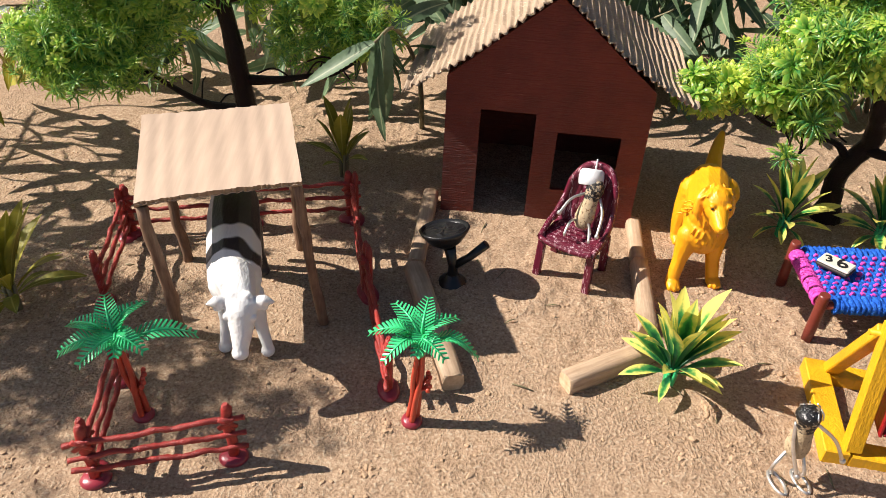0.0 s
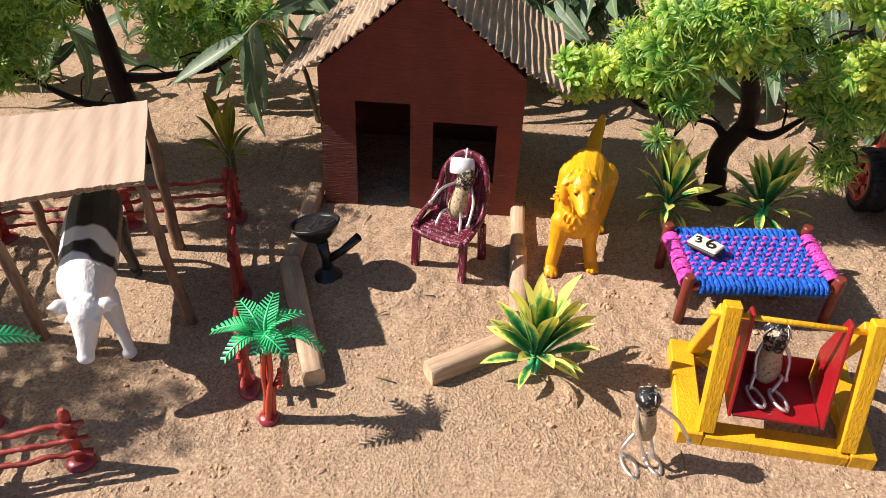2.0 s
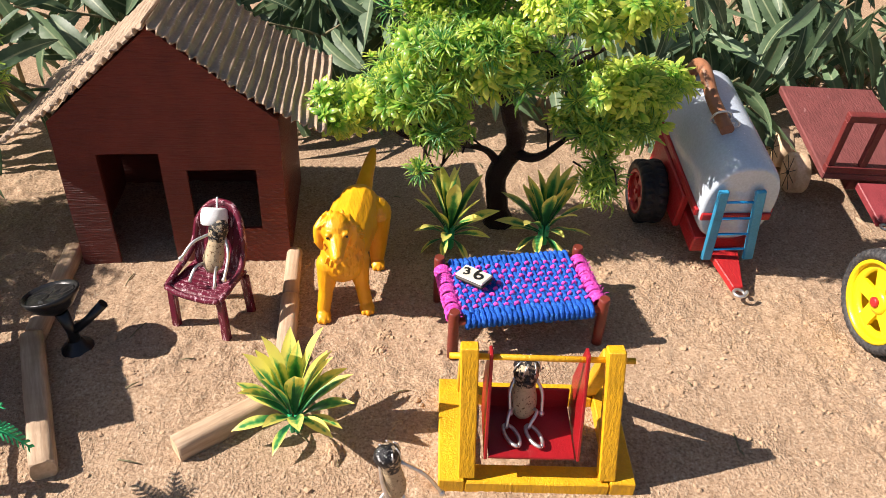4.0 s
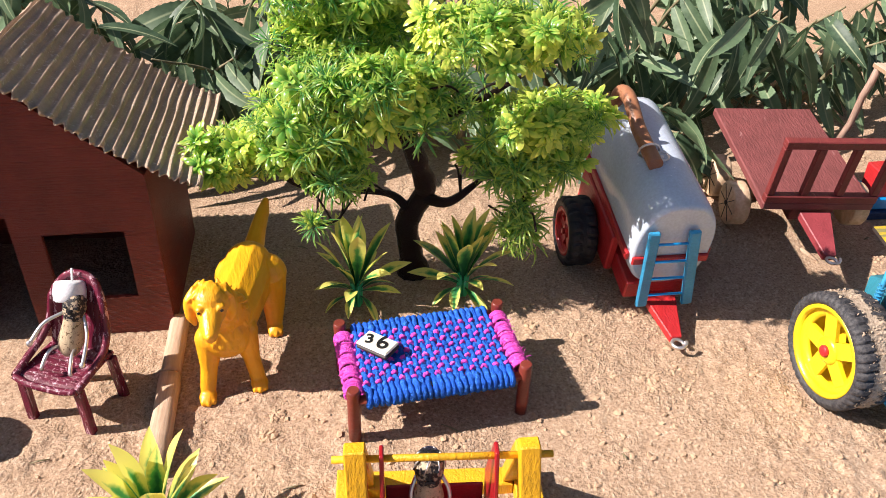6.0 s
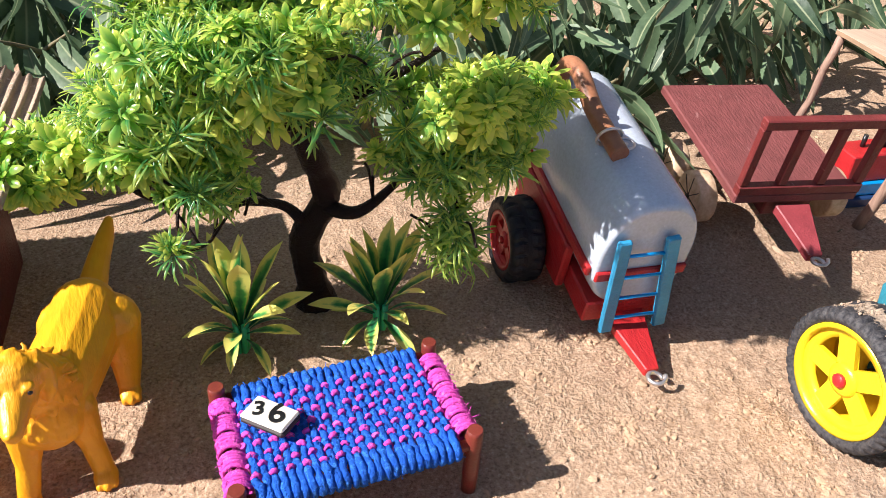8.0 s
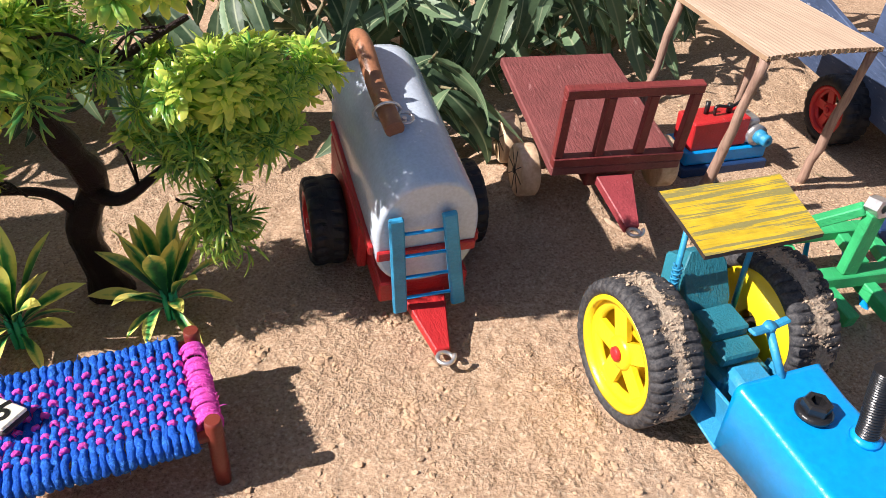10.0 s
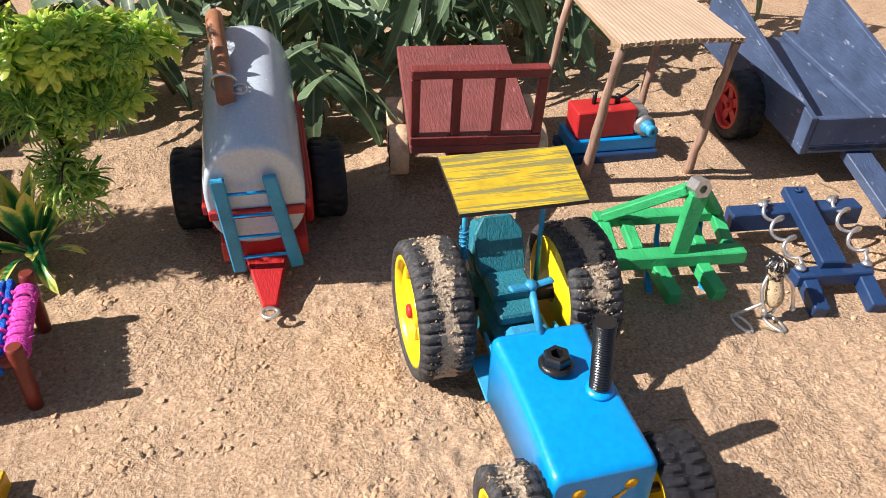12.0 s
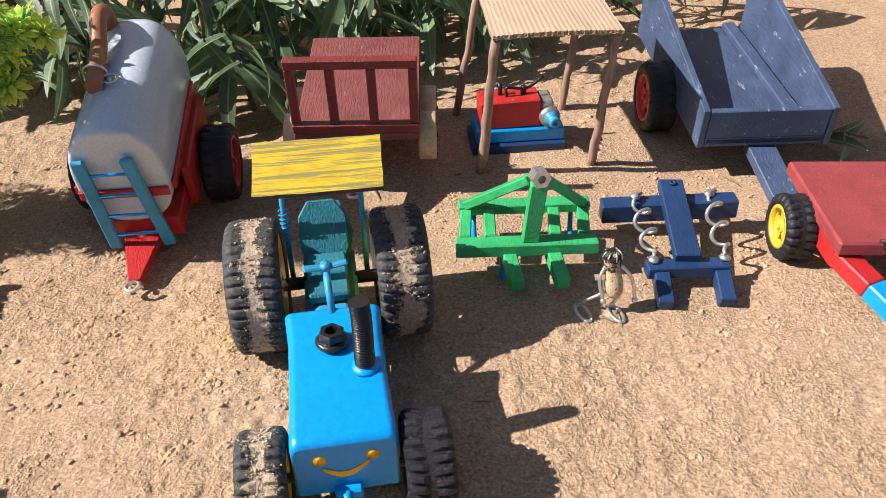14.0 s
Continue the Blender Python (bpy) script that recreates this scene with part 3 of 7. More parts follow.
log((0.040, 0.500), (0.030, 0.414), 0.0115, 0.012, 1, "peeled round log edging, lying on sand", False)
log((0.029, 0.411), (0.053, 0.309), 0.0125, 0.0125, 2, "peeled square log edging, lying on sand")
log((0.116, 0.311), (0.171, 0.3385), 0.0115, 0.0125, 3, "short peeled square log lying on sand")
log((0.187, 0.472), (0.181, 0.424), 0.0105, 0.011, 4, "peeled rounded log beside the hut", False)
log((0.181, 0.422), (0.173, 0.356), 0.0115, 0.012, 5, "peeled rounded log ending at the plant", False)

# ---- fence panels ----


def fence_panel():
    """One moulded panel, 0.066 long: two cross-tied posts on round feet and three crooked rails."""
    f = thing("fence_panel", 0, 0, 0, 0, "red-brown plastic rustic fence panel on round feet", "fence", "fence round the cattle shed")
    rnd = random.Random(8)
    for x in (-0.028, 0.028):
        bm = bmesh.new()
        tube(bm, [(x, 0, 0.001), (x + 0.0006, 0, 0.012), (x - 0.0004, 0, 0.026), (x + 0.0005, 0, 0.037), (x, 0, 0.040)], [0.0026, 0.0023, 0.0025, 0.0023, 0.0012], 8)
        post = part("post", bm, FENCE, f)
        bm = bmesh.new()
        lathe(bm, [(0, -0.002), (0.0062, -0.002), (0.0064, 0.0012), (0.0052, 0.0026), (0.0026, 0.0034), (0, 0.0034)], 18, pose(x, 0, 0))
        part("round_foot", bm, FENCE_FOOT, post)
        bm = bmesh.new()
        tube(bm, [(x - 0.0035, -0.0026, 0.026), (x + 0.0035, -0.0026, 0.0325)], 0.0012, 6)
        tube(bm, [(x - 0.0035, -0.0026, 0.0325), (x + 0.0035, -0.0026, 0.026)], 0.0012, 6)
        part("lashing", bm, FENCE, post)
    for k, z in enumerate((0.0115, 0.0205, 0.0305)):
        bm = bmesh.new()
        pts = [(-0.035 + 0.07 * i / 12, -0.0022 + rnd.uniform(-0.0005, 0.0005), z + rnd.uniform(-0.0009, 0.0009) + 0.0012 * (k - 1) * i / 12) for i in range(13)]
        tube(bm, curve_pts(pts, 36), [0.0015 * rnd.uniform(0.8, 1.15) for _ in range(37)], 7)
        part("rail", bm, FENCE, f)
    return f


def fences():
    first = fence_panel()
    runs = [((-0.123, 0.245), (-0.059, 0.260)), ((-0.124, 0.249), (-0.131, 0.312)), ((-0.161, 0.375), (-0.168, 0.442)),
            ((-0.166, 0.447), (-0.100, 0.460)), ((-0.086, 0.462), (-0.019, 0.473)), ((-0.014, 0.472), (-0.001, 0.392)), ((0.001, 0.388), (0.017, 0.308))]
    for i, (a, b) in enumerate(runs):
        a, b = Vector(a), Vector(b)
        d = b - a
        m = pose((a.x + b.x) / 2, (a.y + b.y) / 2, 0, 0, 0, math.degrees(math.atan2(d.y, d.x)))
        s = d.length / 0.056
        ob = first if i == 0 else copy_thing(first, m)
        ob.matrix_basis = m @ Matrix.Diagonal((s, 1, 1, 1))


fences()

# ---- palms ----


def frond(bm, reach, rise, droop, width, mi=0):
    """A comb of close-set leaflets along an arching rib, towards +x."""
    n = 15
    rib = [Vector((reach * t, 0, rise * math.sin(t * 1.9) - droop * t * t)) for t in (i / n for i in range(n + 1))]
    tube(bm, rib, [0.0011 * (1 - 0.6 * i / n) for i in range(n + 1)], 5, mi)
    for i in range(1, n + 1):
        p = rib[i]
        d = (rib[min(i + 1, n)] - rib[i - 1]).normalized()
        ln = width * math.sin(math.pi * (0.20 + 0.70 * i / n)) ** 0.8
        for s in (-1, 1):
            out = (Vector((0, s, 0)) * 0.80 + d * 0.58 + Vector((0, 0, 0.10))).normalized()
            q = p + out * ln
            t = d * (reach / n * 0.34)
            up = Vector((0, 0, 0.0008))
            v = [bm.verts.new(w) for w in (p - t, p + t, q + t * 0.9, q - t * 0.5, p - t - up, p + t - up, q + t * 0.9 - up, q - t * 0.5 - up)]
            for k in ((0, 1, 2, 3), (7, 6, 5, 4), (0, 4, 5, 1), (1, 5, 6, 2), (2, 6, 7, 3), (3, 7, 4, 0)):
                bm.faces.new([v[j] for j in k]).material_index = mi


def palm(x, y, lean, height, fronds, seed, label, size=1.0):
    """fronds: (bearing, lift, share of the full length) of each one."""
    p = thing("palm_tree", x, y, 0, 0, label, "palm tree", "plastic palms")
    rnd = random.Random(seed)
    top = Vector((lean[0], lean[1], height))
    bm = bmesh.new()
    for k in range(3):
        a = 2 * math.pi * k / 3 + 0.5
        o = Vector((math.cos(a), math.sin(a), 0)) * 0.0019
        o2 = Vector((math.cos(a + 1.0), math.sin(a + 1.0), 0)) * 0.0022
        tube(bm, curve_pts([o * 1.3, o + top * 0.33 + Vector((0.0005, 0, 0)), o2 + top * 0.66, o2 * 0.6 + top], 12), [0.0018 - 0.00004 * i for i in range(13)], 7)
    trunk = part("trunk", bm, PALM_TRUNK, p, "red-brown bundled plastic trunk")
    bm = bmesh.new()
    lathe(bm, [(0, -0.002), (0.0058, -0.002), (0.0058, 0.0006), (0.0045, 0.0022), (0, 0.0026)], 18)
    part("round_foot", bm, FENCE_FOOT, trunk)
    bm = bmesh.new()
    for k in range(5):
        e = top * 0.55 + Vector((0.0060 + 0.0008 * (k % 2), 0.0016 * k - 0.003, 0.0015 * k - 0.002))
        tube(bm, [top * 0.34, top * 0.45 + Vector((0.0034, 0.0005 * k, 0.001)), e], [0.0011, 0.0009, 0.0007], 5)
        blob(bm, e, (0.0014, 0.0014, 0.0017), u=8, v=5)
    part("fruit_cluster", bm, PALM_TRUNK, trunk)
    for bearing, lift, share in fronds:
        bm = bmesh.new()
        frond(bm, size * 0.029 * share, 0.015, 0.017, 0.0076 * size)
        f = part("frond", bm, PALM, p)
        f.matrix_basis = Matrix.Translation(top) @ pose(0, 0, 0, rnd.uniform(-14, 14), -lift, bearing)
    bm = bmesh.new()
    blob(bm, top - Vector((0, 0, 0.001)), (0.0028, 0.0028, 0.003), u=10, v=6)
    part("crown_hub", bm, PALM, p)


palm(0.0305, 0.2865, (0.0035, 0.003), 0.049, [(130, 46, 1.0), (80, 50, 1.0), (30, 44, 0.9), (176, 30, 1.0), (218, 26, 0.85), (262, 50, 0.55), (-6, 8, 1.05), (312, 34, 0.65)], 3,
     "green plastic palm with red-brown trunk on sand", 0.92)
palm(-0.112, 0.2865, (-0.0040, 0.002), 0.0465, [(118, 48, 1.05), (66, 44, 0.95), (165, 30, 1.0), (198, 16, 1.0), (236, 26, 0.8), (285, 44, 0.6), (18, 6, 1.35), (330, 34, 0.7)], 4,
     "green plastic palm leaning over the fence", 0.92)

# ---- wheels ----


def wheel(parent, c, r, width, rim_r, rim_mat, tyre_mat, lugs, side=-1, spokes=5, name="wheel", lug_h=0.0006, hub=None):
    """A wheel with its axle along x; the open face of the rim looks to side."""
    m = pose(*c, 0, 90 * side, 0)
    bm = bmesh.new()
    h = width / 2
    prof = [(rim_r, -0.86), (rim_r + 0.0014, -1.0), ((rim_r + r) / 2, -1.04), (r - 0.0024, -1.0), (r - 0.0004, -0.86), (r, -0.66), (r, -0.40), (r, -0.12), (r, 0.12), (r, 0.40), (r, 0.66), (r - 0.0004, 0.86), (r - 0.0024, 1.0), ((rim_r + r) / 2, 1.04), (rim_r + 0.0014, 1.0), (rim_r, 0.86)]
    seg = lugs * 8
    rings = []
    for i in range(seg):
        ring = []
        for pr, pz in prof:
            lug = 0.0
            if abs(pz) > 0.35 and pr > r - 0.0026:
                ph = (i + 4 * (pz > 0) + abs(pz) * 2.0) / 8 % 1.0
                lug = lug_h * min(1.0, max(-0.8, 9.0 * (0.37 - abs(ph - 0.5))))
            a = 2 * math.pi * i / seg
            ring.append(bm.verts.new(m @ Vector(((pr + lug) * math.cos(a), (pr + lug) * math.sin(a), pz * h))))
        rings.append(ring)
    for i in range(seg):
        a, b = rings[i], rings[(i + 1) % seg]
        for k in range(len(prof)):
            q = (k + 1) % len(prof)
            bm.faces.new((a[k], b[k], b[q], a[q])).smooth = min(prof[k][0], prof[q][0]) < r - 0.0003
    w = part(name, bm, tyre_mat, parent)
    bm = bmesh.new()
    # barrel of the rim, dish, spokes and hub
    lathe(bm, [(rim_r - 0.0012, -h * 0.9), (rim_r + 0.0004, -h * 0.9), (rim_r + 0.0004, h * 0.95), (rim_r - 0.0018, h * 0.95), (rim_r - 0.0022, h * 0.6), (rim_r - 0.0012, -h * 0.9)], 40, m)
    lathe(bm, [(0, h * 0.45), (rim_r * 0.30, h * 0.45), (rim_r * 0.30, h * 0.72), (rim_r * 0.2, h * 0.8), (0, h * 0.8)], 24, m)
    lathe(bm, [(rim_r * 0.74, h * 0.45), (rim_r * 0.98, h * 0.45), (rim_r * 0.98, h * 0.72), (rim_r * 0.74, h * 0.62), (rim_r * 0.74, h * 0.45)], 40, m)
    for i in range(spokes):
        sm = m @ pose(0, 0, 0, 0, 0, 360 * i / spokes + 20)
        bmesh.ops.create_cube(bm, size=1.0, matrix=sm @ pose(rim_r * 0.52, 0, h * 0.55) @ Matrix.Diagonal((rim_r * 0.52, rim_r * 0.36, h * 0.2, 1)))
    rim = part("rim", bm, rim_mat, w)
    bm = bmesh.new()
    lathe(bm, [(0, h * 0.78), (rim_r * 0.13, h * 0.78), (rim_r * 0.13, h * 0.92), (rim_r * 0.08, h * 0.97), (0, h * 0.97)], 16, m)
    part("axle_cap", bm, hub or rim_mat, w)
    del rim
    return w


# ---- tractor ----


def tractor():
    t = thing("tractor", 0.574, 0.3215, 0, -5.5, "bright blue toy tractor with muddy tyres and yellow canopy", "tractor")
    rnd = random.Random(5)
    for s in (-1, 1):
        # clods of sand dried on the treads
        for cx, cy, r, half, n in ((s * 0.0347, 0, 0.0322, 0.0085, 520), (-0.0320, -0.1075, 0.0195, 0.0070, 260))[:1 if s > 0 else 2]:
            bm = bmesh.new()
            for _ in range(n):
                a = rnd.uniform(-0.4, 3.6)
                x = max(-half * 1.15, min(half * 1.15, rnd.gauss(0, half * 0.5)))
                if vnoise(np.array([a * 0.05 + 1]), np.array([x + 2 + s]), 0.006, 4)[0] < 0.42:
                    continue
                q = 0.0002 + 0.00055 * rnd.random() ** 2
                bmesh.ops.create_icosphere(bm, subdivisions=1, radius=1.0, matrix=pose(cx + x, cy + (r + 0.0004) * math.cos(a), r + (r + 0.0004) * math.sin(a), rnd.uniform(0, 360), rnd.uniform(0, 360), 0) @ Matrix.Diagonal((q * 1.5, q * rnd.uniform(0.6, 1.3), q * 0.6, 1)))
            tagged(part("mud", bm, SAND_CRUMB, t), "dried sand caked on the tread", kind="stuff")
        wheel(t, (s * 0.0347, 0, 0.0322), 0.0322, 0.0245, 0.0258, RIM_YELLOW, MUDDY, 40, s, 5, "rear_wheel", 0.0007, hub=RED_PAINT)
        bm = bmesh.new()
        tube(bm, [(s * 0.012, 0, 0.031), (s * 0.036, 0, 0.031)], 0.0032, 10)
        part("axle", bm, DARK, t)
        wheel(t, (s * 0.0320, -0.1075, 0.0195), 0.0195, 0.019, 0.012, RIM_YELLOW, MUDDY_FRONT if s < 0 else TYRE_FLAKED, 26, s, 5, "front_wheel", lug_h=0.0011)
        # inner face of the big rims
        bm = bmesh.new()
        lathe(bm, [(0.006, 0), (0.0252, 0), (0.0252, 0.0015), (0.006, 0.0015), (0.006, 0)], 36, pose(s * 0.0235, 0, 0.0322, 0, 90 * s, 0))
        part("rim_back", bm, RIM_YELLOW, t)
    bm = bmesh.new()
    tube(bm, [(-0.027, -0.1075, 0.0195), (0.027, -0.1075, 0.0195)], 0.002, 8)
    part("front_axle", bm, DARK, t)
    # hood: sheet bent down on both sides, rounded at the nose
    bm = bmesh.new()
    w, n = 0.0198, 6
    ring = []
    prof = [(-w, 0.014)] + [(-w + 0.0036 - 0.0036 * math.cos(a), 0.0465 - 0.0036 + 0.0036 * math.sin(a)) for a in (math.pi / 2 * k / n for k in range(n + 1))]
    prof += [(-x, z) for x, z in prof[::-1]]
    stations = [(-0.0440, 1.06, 0.003), (-0.046, 1.05, 0.0025), (-0.060, 1.0, 0.001), (-0.090, 1.01, -0.0012), (-0.1085, 1.04, -0.003), (-0.1118, 1.03, -0.0038), (-0.113, 0.985, -0.0055)]
    for y, k, dz in stations:
        ring.append([bm.verts.new((x * k, y, z + (dz if z > 0.03 else 0))) for x, z in prof])
    for a, b in zip(ring, ring[1:]):
        for i in range(len(a) - 1):
            bm.faces.new((a[i], a[i + 1], b[i + 1], b[i])).smooth = True
    bm.faces.new(ring[-1])
    bm.faces.new(ring[0][::-1])
    for r0, r1 in zip(ring, ring[1:]):
        bm.faces.new((r0[0], r1[0], r1[-1], r0[-1]))
    hood = part("hood", bm, BLUE_PAINT, t, "glossy bright blue sheet hood")
    # cheerful face painted on the nose
    for x in (-0.010, 0.0105):
        bm = bmesh.new()
        lathe(bm, [(0, 0), (0.0028, 0), (0.0028, 0.0003), (0, 0.0003)], 16, pose(x, -0.1128, 0.0335, 90, 0, 0))
        part("painted_dot", bm, YELLOW_PAINT, hood, "orange painted dot")
    bm = bmesh.new()
    pts = [(-0.009 + 0.018 * k / 10, -0.1132, 0.0285 - 0.0050 * math.sin(math.pi * k / 10) + 0.002 * k / 10) for k in range(11)]
    ring = [[bm.verts.new((x, y - e, z + h * (0.5 + 0.5 * math.sin(math.pi * (k + 0.6) / 11.2)))) for e, h in ((-0.0006, -0.0016), (0.0002, -0.0016), (0.0002, 0.0016), (-0.0006, 0.0016))] for k, (x, y, z) in enumerate(pts)]
    for a, b in zip(ring, ring[1:]):
        for i in range(4):
            bm.faces.new((a[i], a[(i + 1) % 4], b[(i + 1) % 4], b[i]))
    bm.faces.new(ring[0])
    bm.faces.new(ring[-1][::-1])
    part("painted_curve", bm, YELLOW_PAINT, hood, "curved orange brush stroke")
    bm = bmesh.new()
    box(bm, (0, -0.1145, 0.014), (0.011, 0.005, 0.008), bevel=0.001)
    tube(bm, [(-0.001, -0.116, 0.017), (-0.001, -0.121, 0.015)], 0.002, 8)
    part("front_hitch", bm, BLUE_PAINT, t)
    # filler nut
    bm = bmesh.new()
    lathe(bm, [(0.0030, 0), (0.0070, 0), (0.0072, 0.0012), (0.0060, 0.0022), (0.0030, 0.0022), (0.0030, 0)], 24, pose(-0.001, -0.064, 0.0485))
    lathe(bm, [(0.0028, 0.0015), (0.0056, 0.0015), (0.0056, 0.0055), (0.0048, 0.0064), (0.0028, 0.0064), (0.0028, 0.0015)], 6, pose(-0.001, -0.064, 0.0485, 0, 0, 20), smooth=False)
    part("filler_nut", bm, BLACK, t, "black flanged hex nut")
    # threaded exhaust, kinked
    bm = bmesh.new()
    path = curve_pts([(0.0115, -0.0785, 0.046), (0.0115, -0.0775, 0.054), (0.0117, -0.0757, 0.062), (0.0117, -0.0745, 0.070), (0.0112, -0.0740, 0.077)], 112)
    tube(bm, path, [0.0043 if k % 4 < 2 else 0.0035 for k in range(len(path))], 14)
    part("exhaust", bm, BLACK, t, "black threaded bolt exhaust")
    bm = bmesh.new()
    lathe(bm, [(0, 0), (0.006, 0), (0.0055, 0.001), (0.0036, 0.0022), (0, 0.0022)], 14, pose(0.0115, -0.0785, 0.0462, 4, 0, 0))
    part("glue_bead", bm, BLUE_PAINT, t)
    # dash, column, steering wheel
    bm = bmesh.new()
    tube(bm, [(0, -0.047, 0.046), (-0.001, -0.0325, 0.0630)], 0.0017, 8)
    col = part("steering_column", bm, SKY_PAINT, t)
    bm = bmesh.new()
    m = pose(-0.001, -0.032, 0.0635, 8, 0, 6)
    for s, a0, a1, w in ((-1, -0.0100, -0.0005, 0.0042), (1, 0.0005, 0.0100, 0.0036)):
        beam(bm, m @ Vector((a0, 0, 0.0010 if s < 0 else 0)), m @ Vector((a1, 0, 0 if s < 0 else 0.0012)), w, 0.0019, 0.0007)
    lathe(bm, [(0, 0.0022), (0.0024, 0.0020), (0.0028, 0), (0.0022, -0.0016), (0, -0.0018)], 12, m)
    part("steering_bar", bm, SKY_PAINT, col, "light blue flat steering bar")
    bm = bmesh.new()
    box(bm, (0, -0.035, 0.0315), (0.018, 0.022, 0.012), (6, 0, 0), 0.003, smooth=True)
    part("gearbox", bm, SKY_PAINT, t, "lumpy light blue gearbox block")
    bm = bmesh.new()
    box(bm, (0, -0.004, 0.026), (0.026, 0.052, 0.018), bevel=0.002)
    part("body_block", bm, TEAL, t)
    for s in (-1, 1):
        bm = bmesh.new()
        box(bm, (s * 0.0165, -0.034, 0.0165), (0.011, 0.024, 0.0016), (10, s * 8, 0), 0.0004)
        box(bm, (s * 0.0145, -0.034, 0.025), (0.0016, 0.022, 0.018), (0, s * 14, 0), 0.0004)
        part("foot_plate", bm, SKY_PAINT, t)
    # seat: cushion, step and octagonal back
    bm = bmesh.new()
    box(bm, (-0.001, -0.008, 0.0455), (0.019, 0.015, 0.006), (4, 0, 0), 0.001)
    box(bm, (-0.001, -0.020, 0.040), (0.019, 0.010, 0.006), (8, 0, 0), 0.001)
    part("seat", bm, TEAL, t, "teal painted stepped seat")
    bm = bmesh.new()
    o = [(-0.009, 0), (0.009, 0), (0.0115, 0.006), (0.0115, 0.022), (0.0065, 0.0295), (-0.0065, 0.0295), (-0.0115, 0.022), (-0.0115, 0.006)]
    prism(bm, o, 0.0045, pose(-0.001, -0.001, 0.0440, -30, 0, 0), bevel=0.0006)
    part("backrest", bm, TEAL, t, "teal octagonal seat back")
    bm = bmesh.new()
    o = [(-0.011, 0), (0.011, 0), (0.0135, 0.012), (0.009, 0.026), (-0.009, 0.026), (-0.0135, 0.012)]
    prism(bm, o, 0.010, pose(0, 0.008, 0.040, -24, 0, 0), bevel=0.001)
    part("seat_frame", bm, TEAL, t)
    for x in (-0.0185, 0.0185):
        bm = bmesh.new()
        tube(bm, [(x, 0.006, 0.030), (x, 0.008, 0.0955)], 0.0013, 8)
        part("canopy_post", bm, SKY_PAINT, t)
        if x > 0:
            continue
        bm = bmesh.new()
        pts = [(x + 0.0021 * math.cos(k * 1.05), 0.0070 + 0.0021 * math.sin(k * 1.05), 0.052 + 0.0004 * k) for k in range(46)]
        tube(bm, pts, 0.00045, 5)
        part("coil_spring", bm, SKY_PAINT, t)
    bm = bmesh.new()
    sheet(bm, [(-0.0285, 0.0180, 0.1010), (0.0300, 0.0165, 0.1005), (0.0280, -0.0165, 0.0925), (-0.0290, -0.0170, 0.0935)], 0.0019, 8, 4, seed=3)
    part("canopy", bm, [CANOPY, DARK], t, "worn yellow board canopy with dark streaks")
    bm = bmesh.new()
    tube(bm, [(0.003, 0.022, 0.03), (0.003, 0.036, 0.024)], 0.002, 8)
    part("rear_hitch", bm, DARK, t)


tractor()

# ---- tank trailer ----


def eye_ring(parent, c, r, thick, rot=(0, 0, 0), mat=None):
    bm = bmesh.new()
    m = pose(*c, *rot)
    tube(bm, [m @ Vector((r * math.cos(a), r * math.sin(a), 0.0002 * k)) for k, a in ((k, 2 * math.pi * k / 20) for k in range(21))], thick, 8)
    part("eye_ring", bm, mat or WIRE, parent, "steel ring")


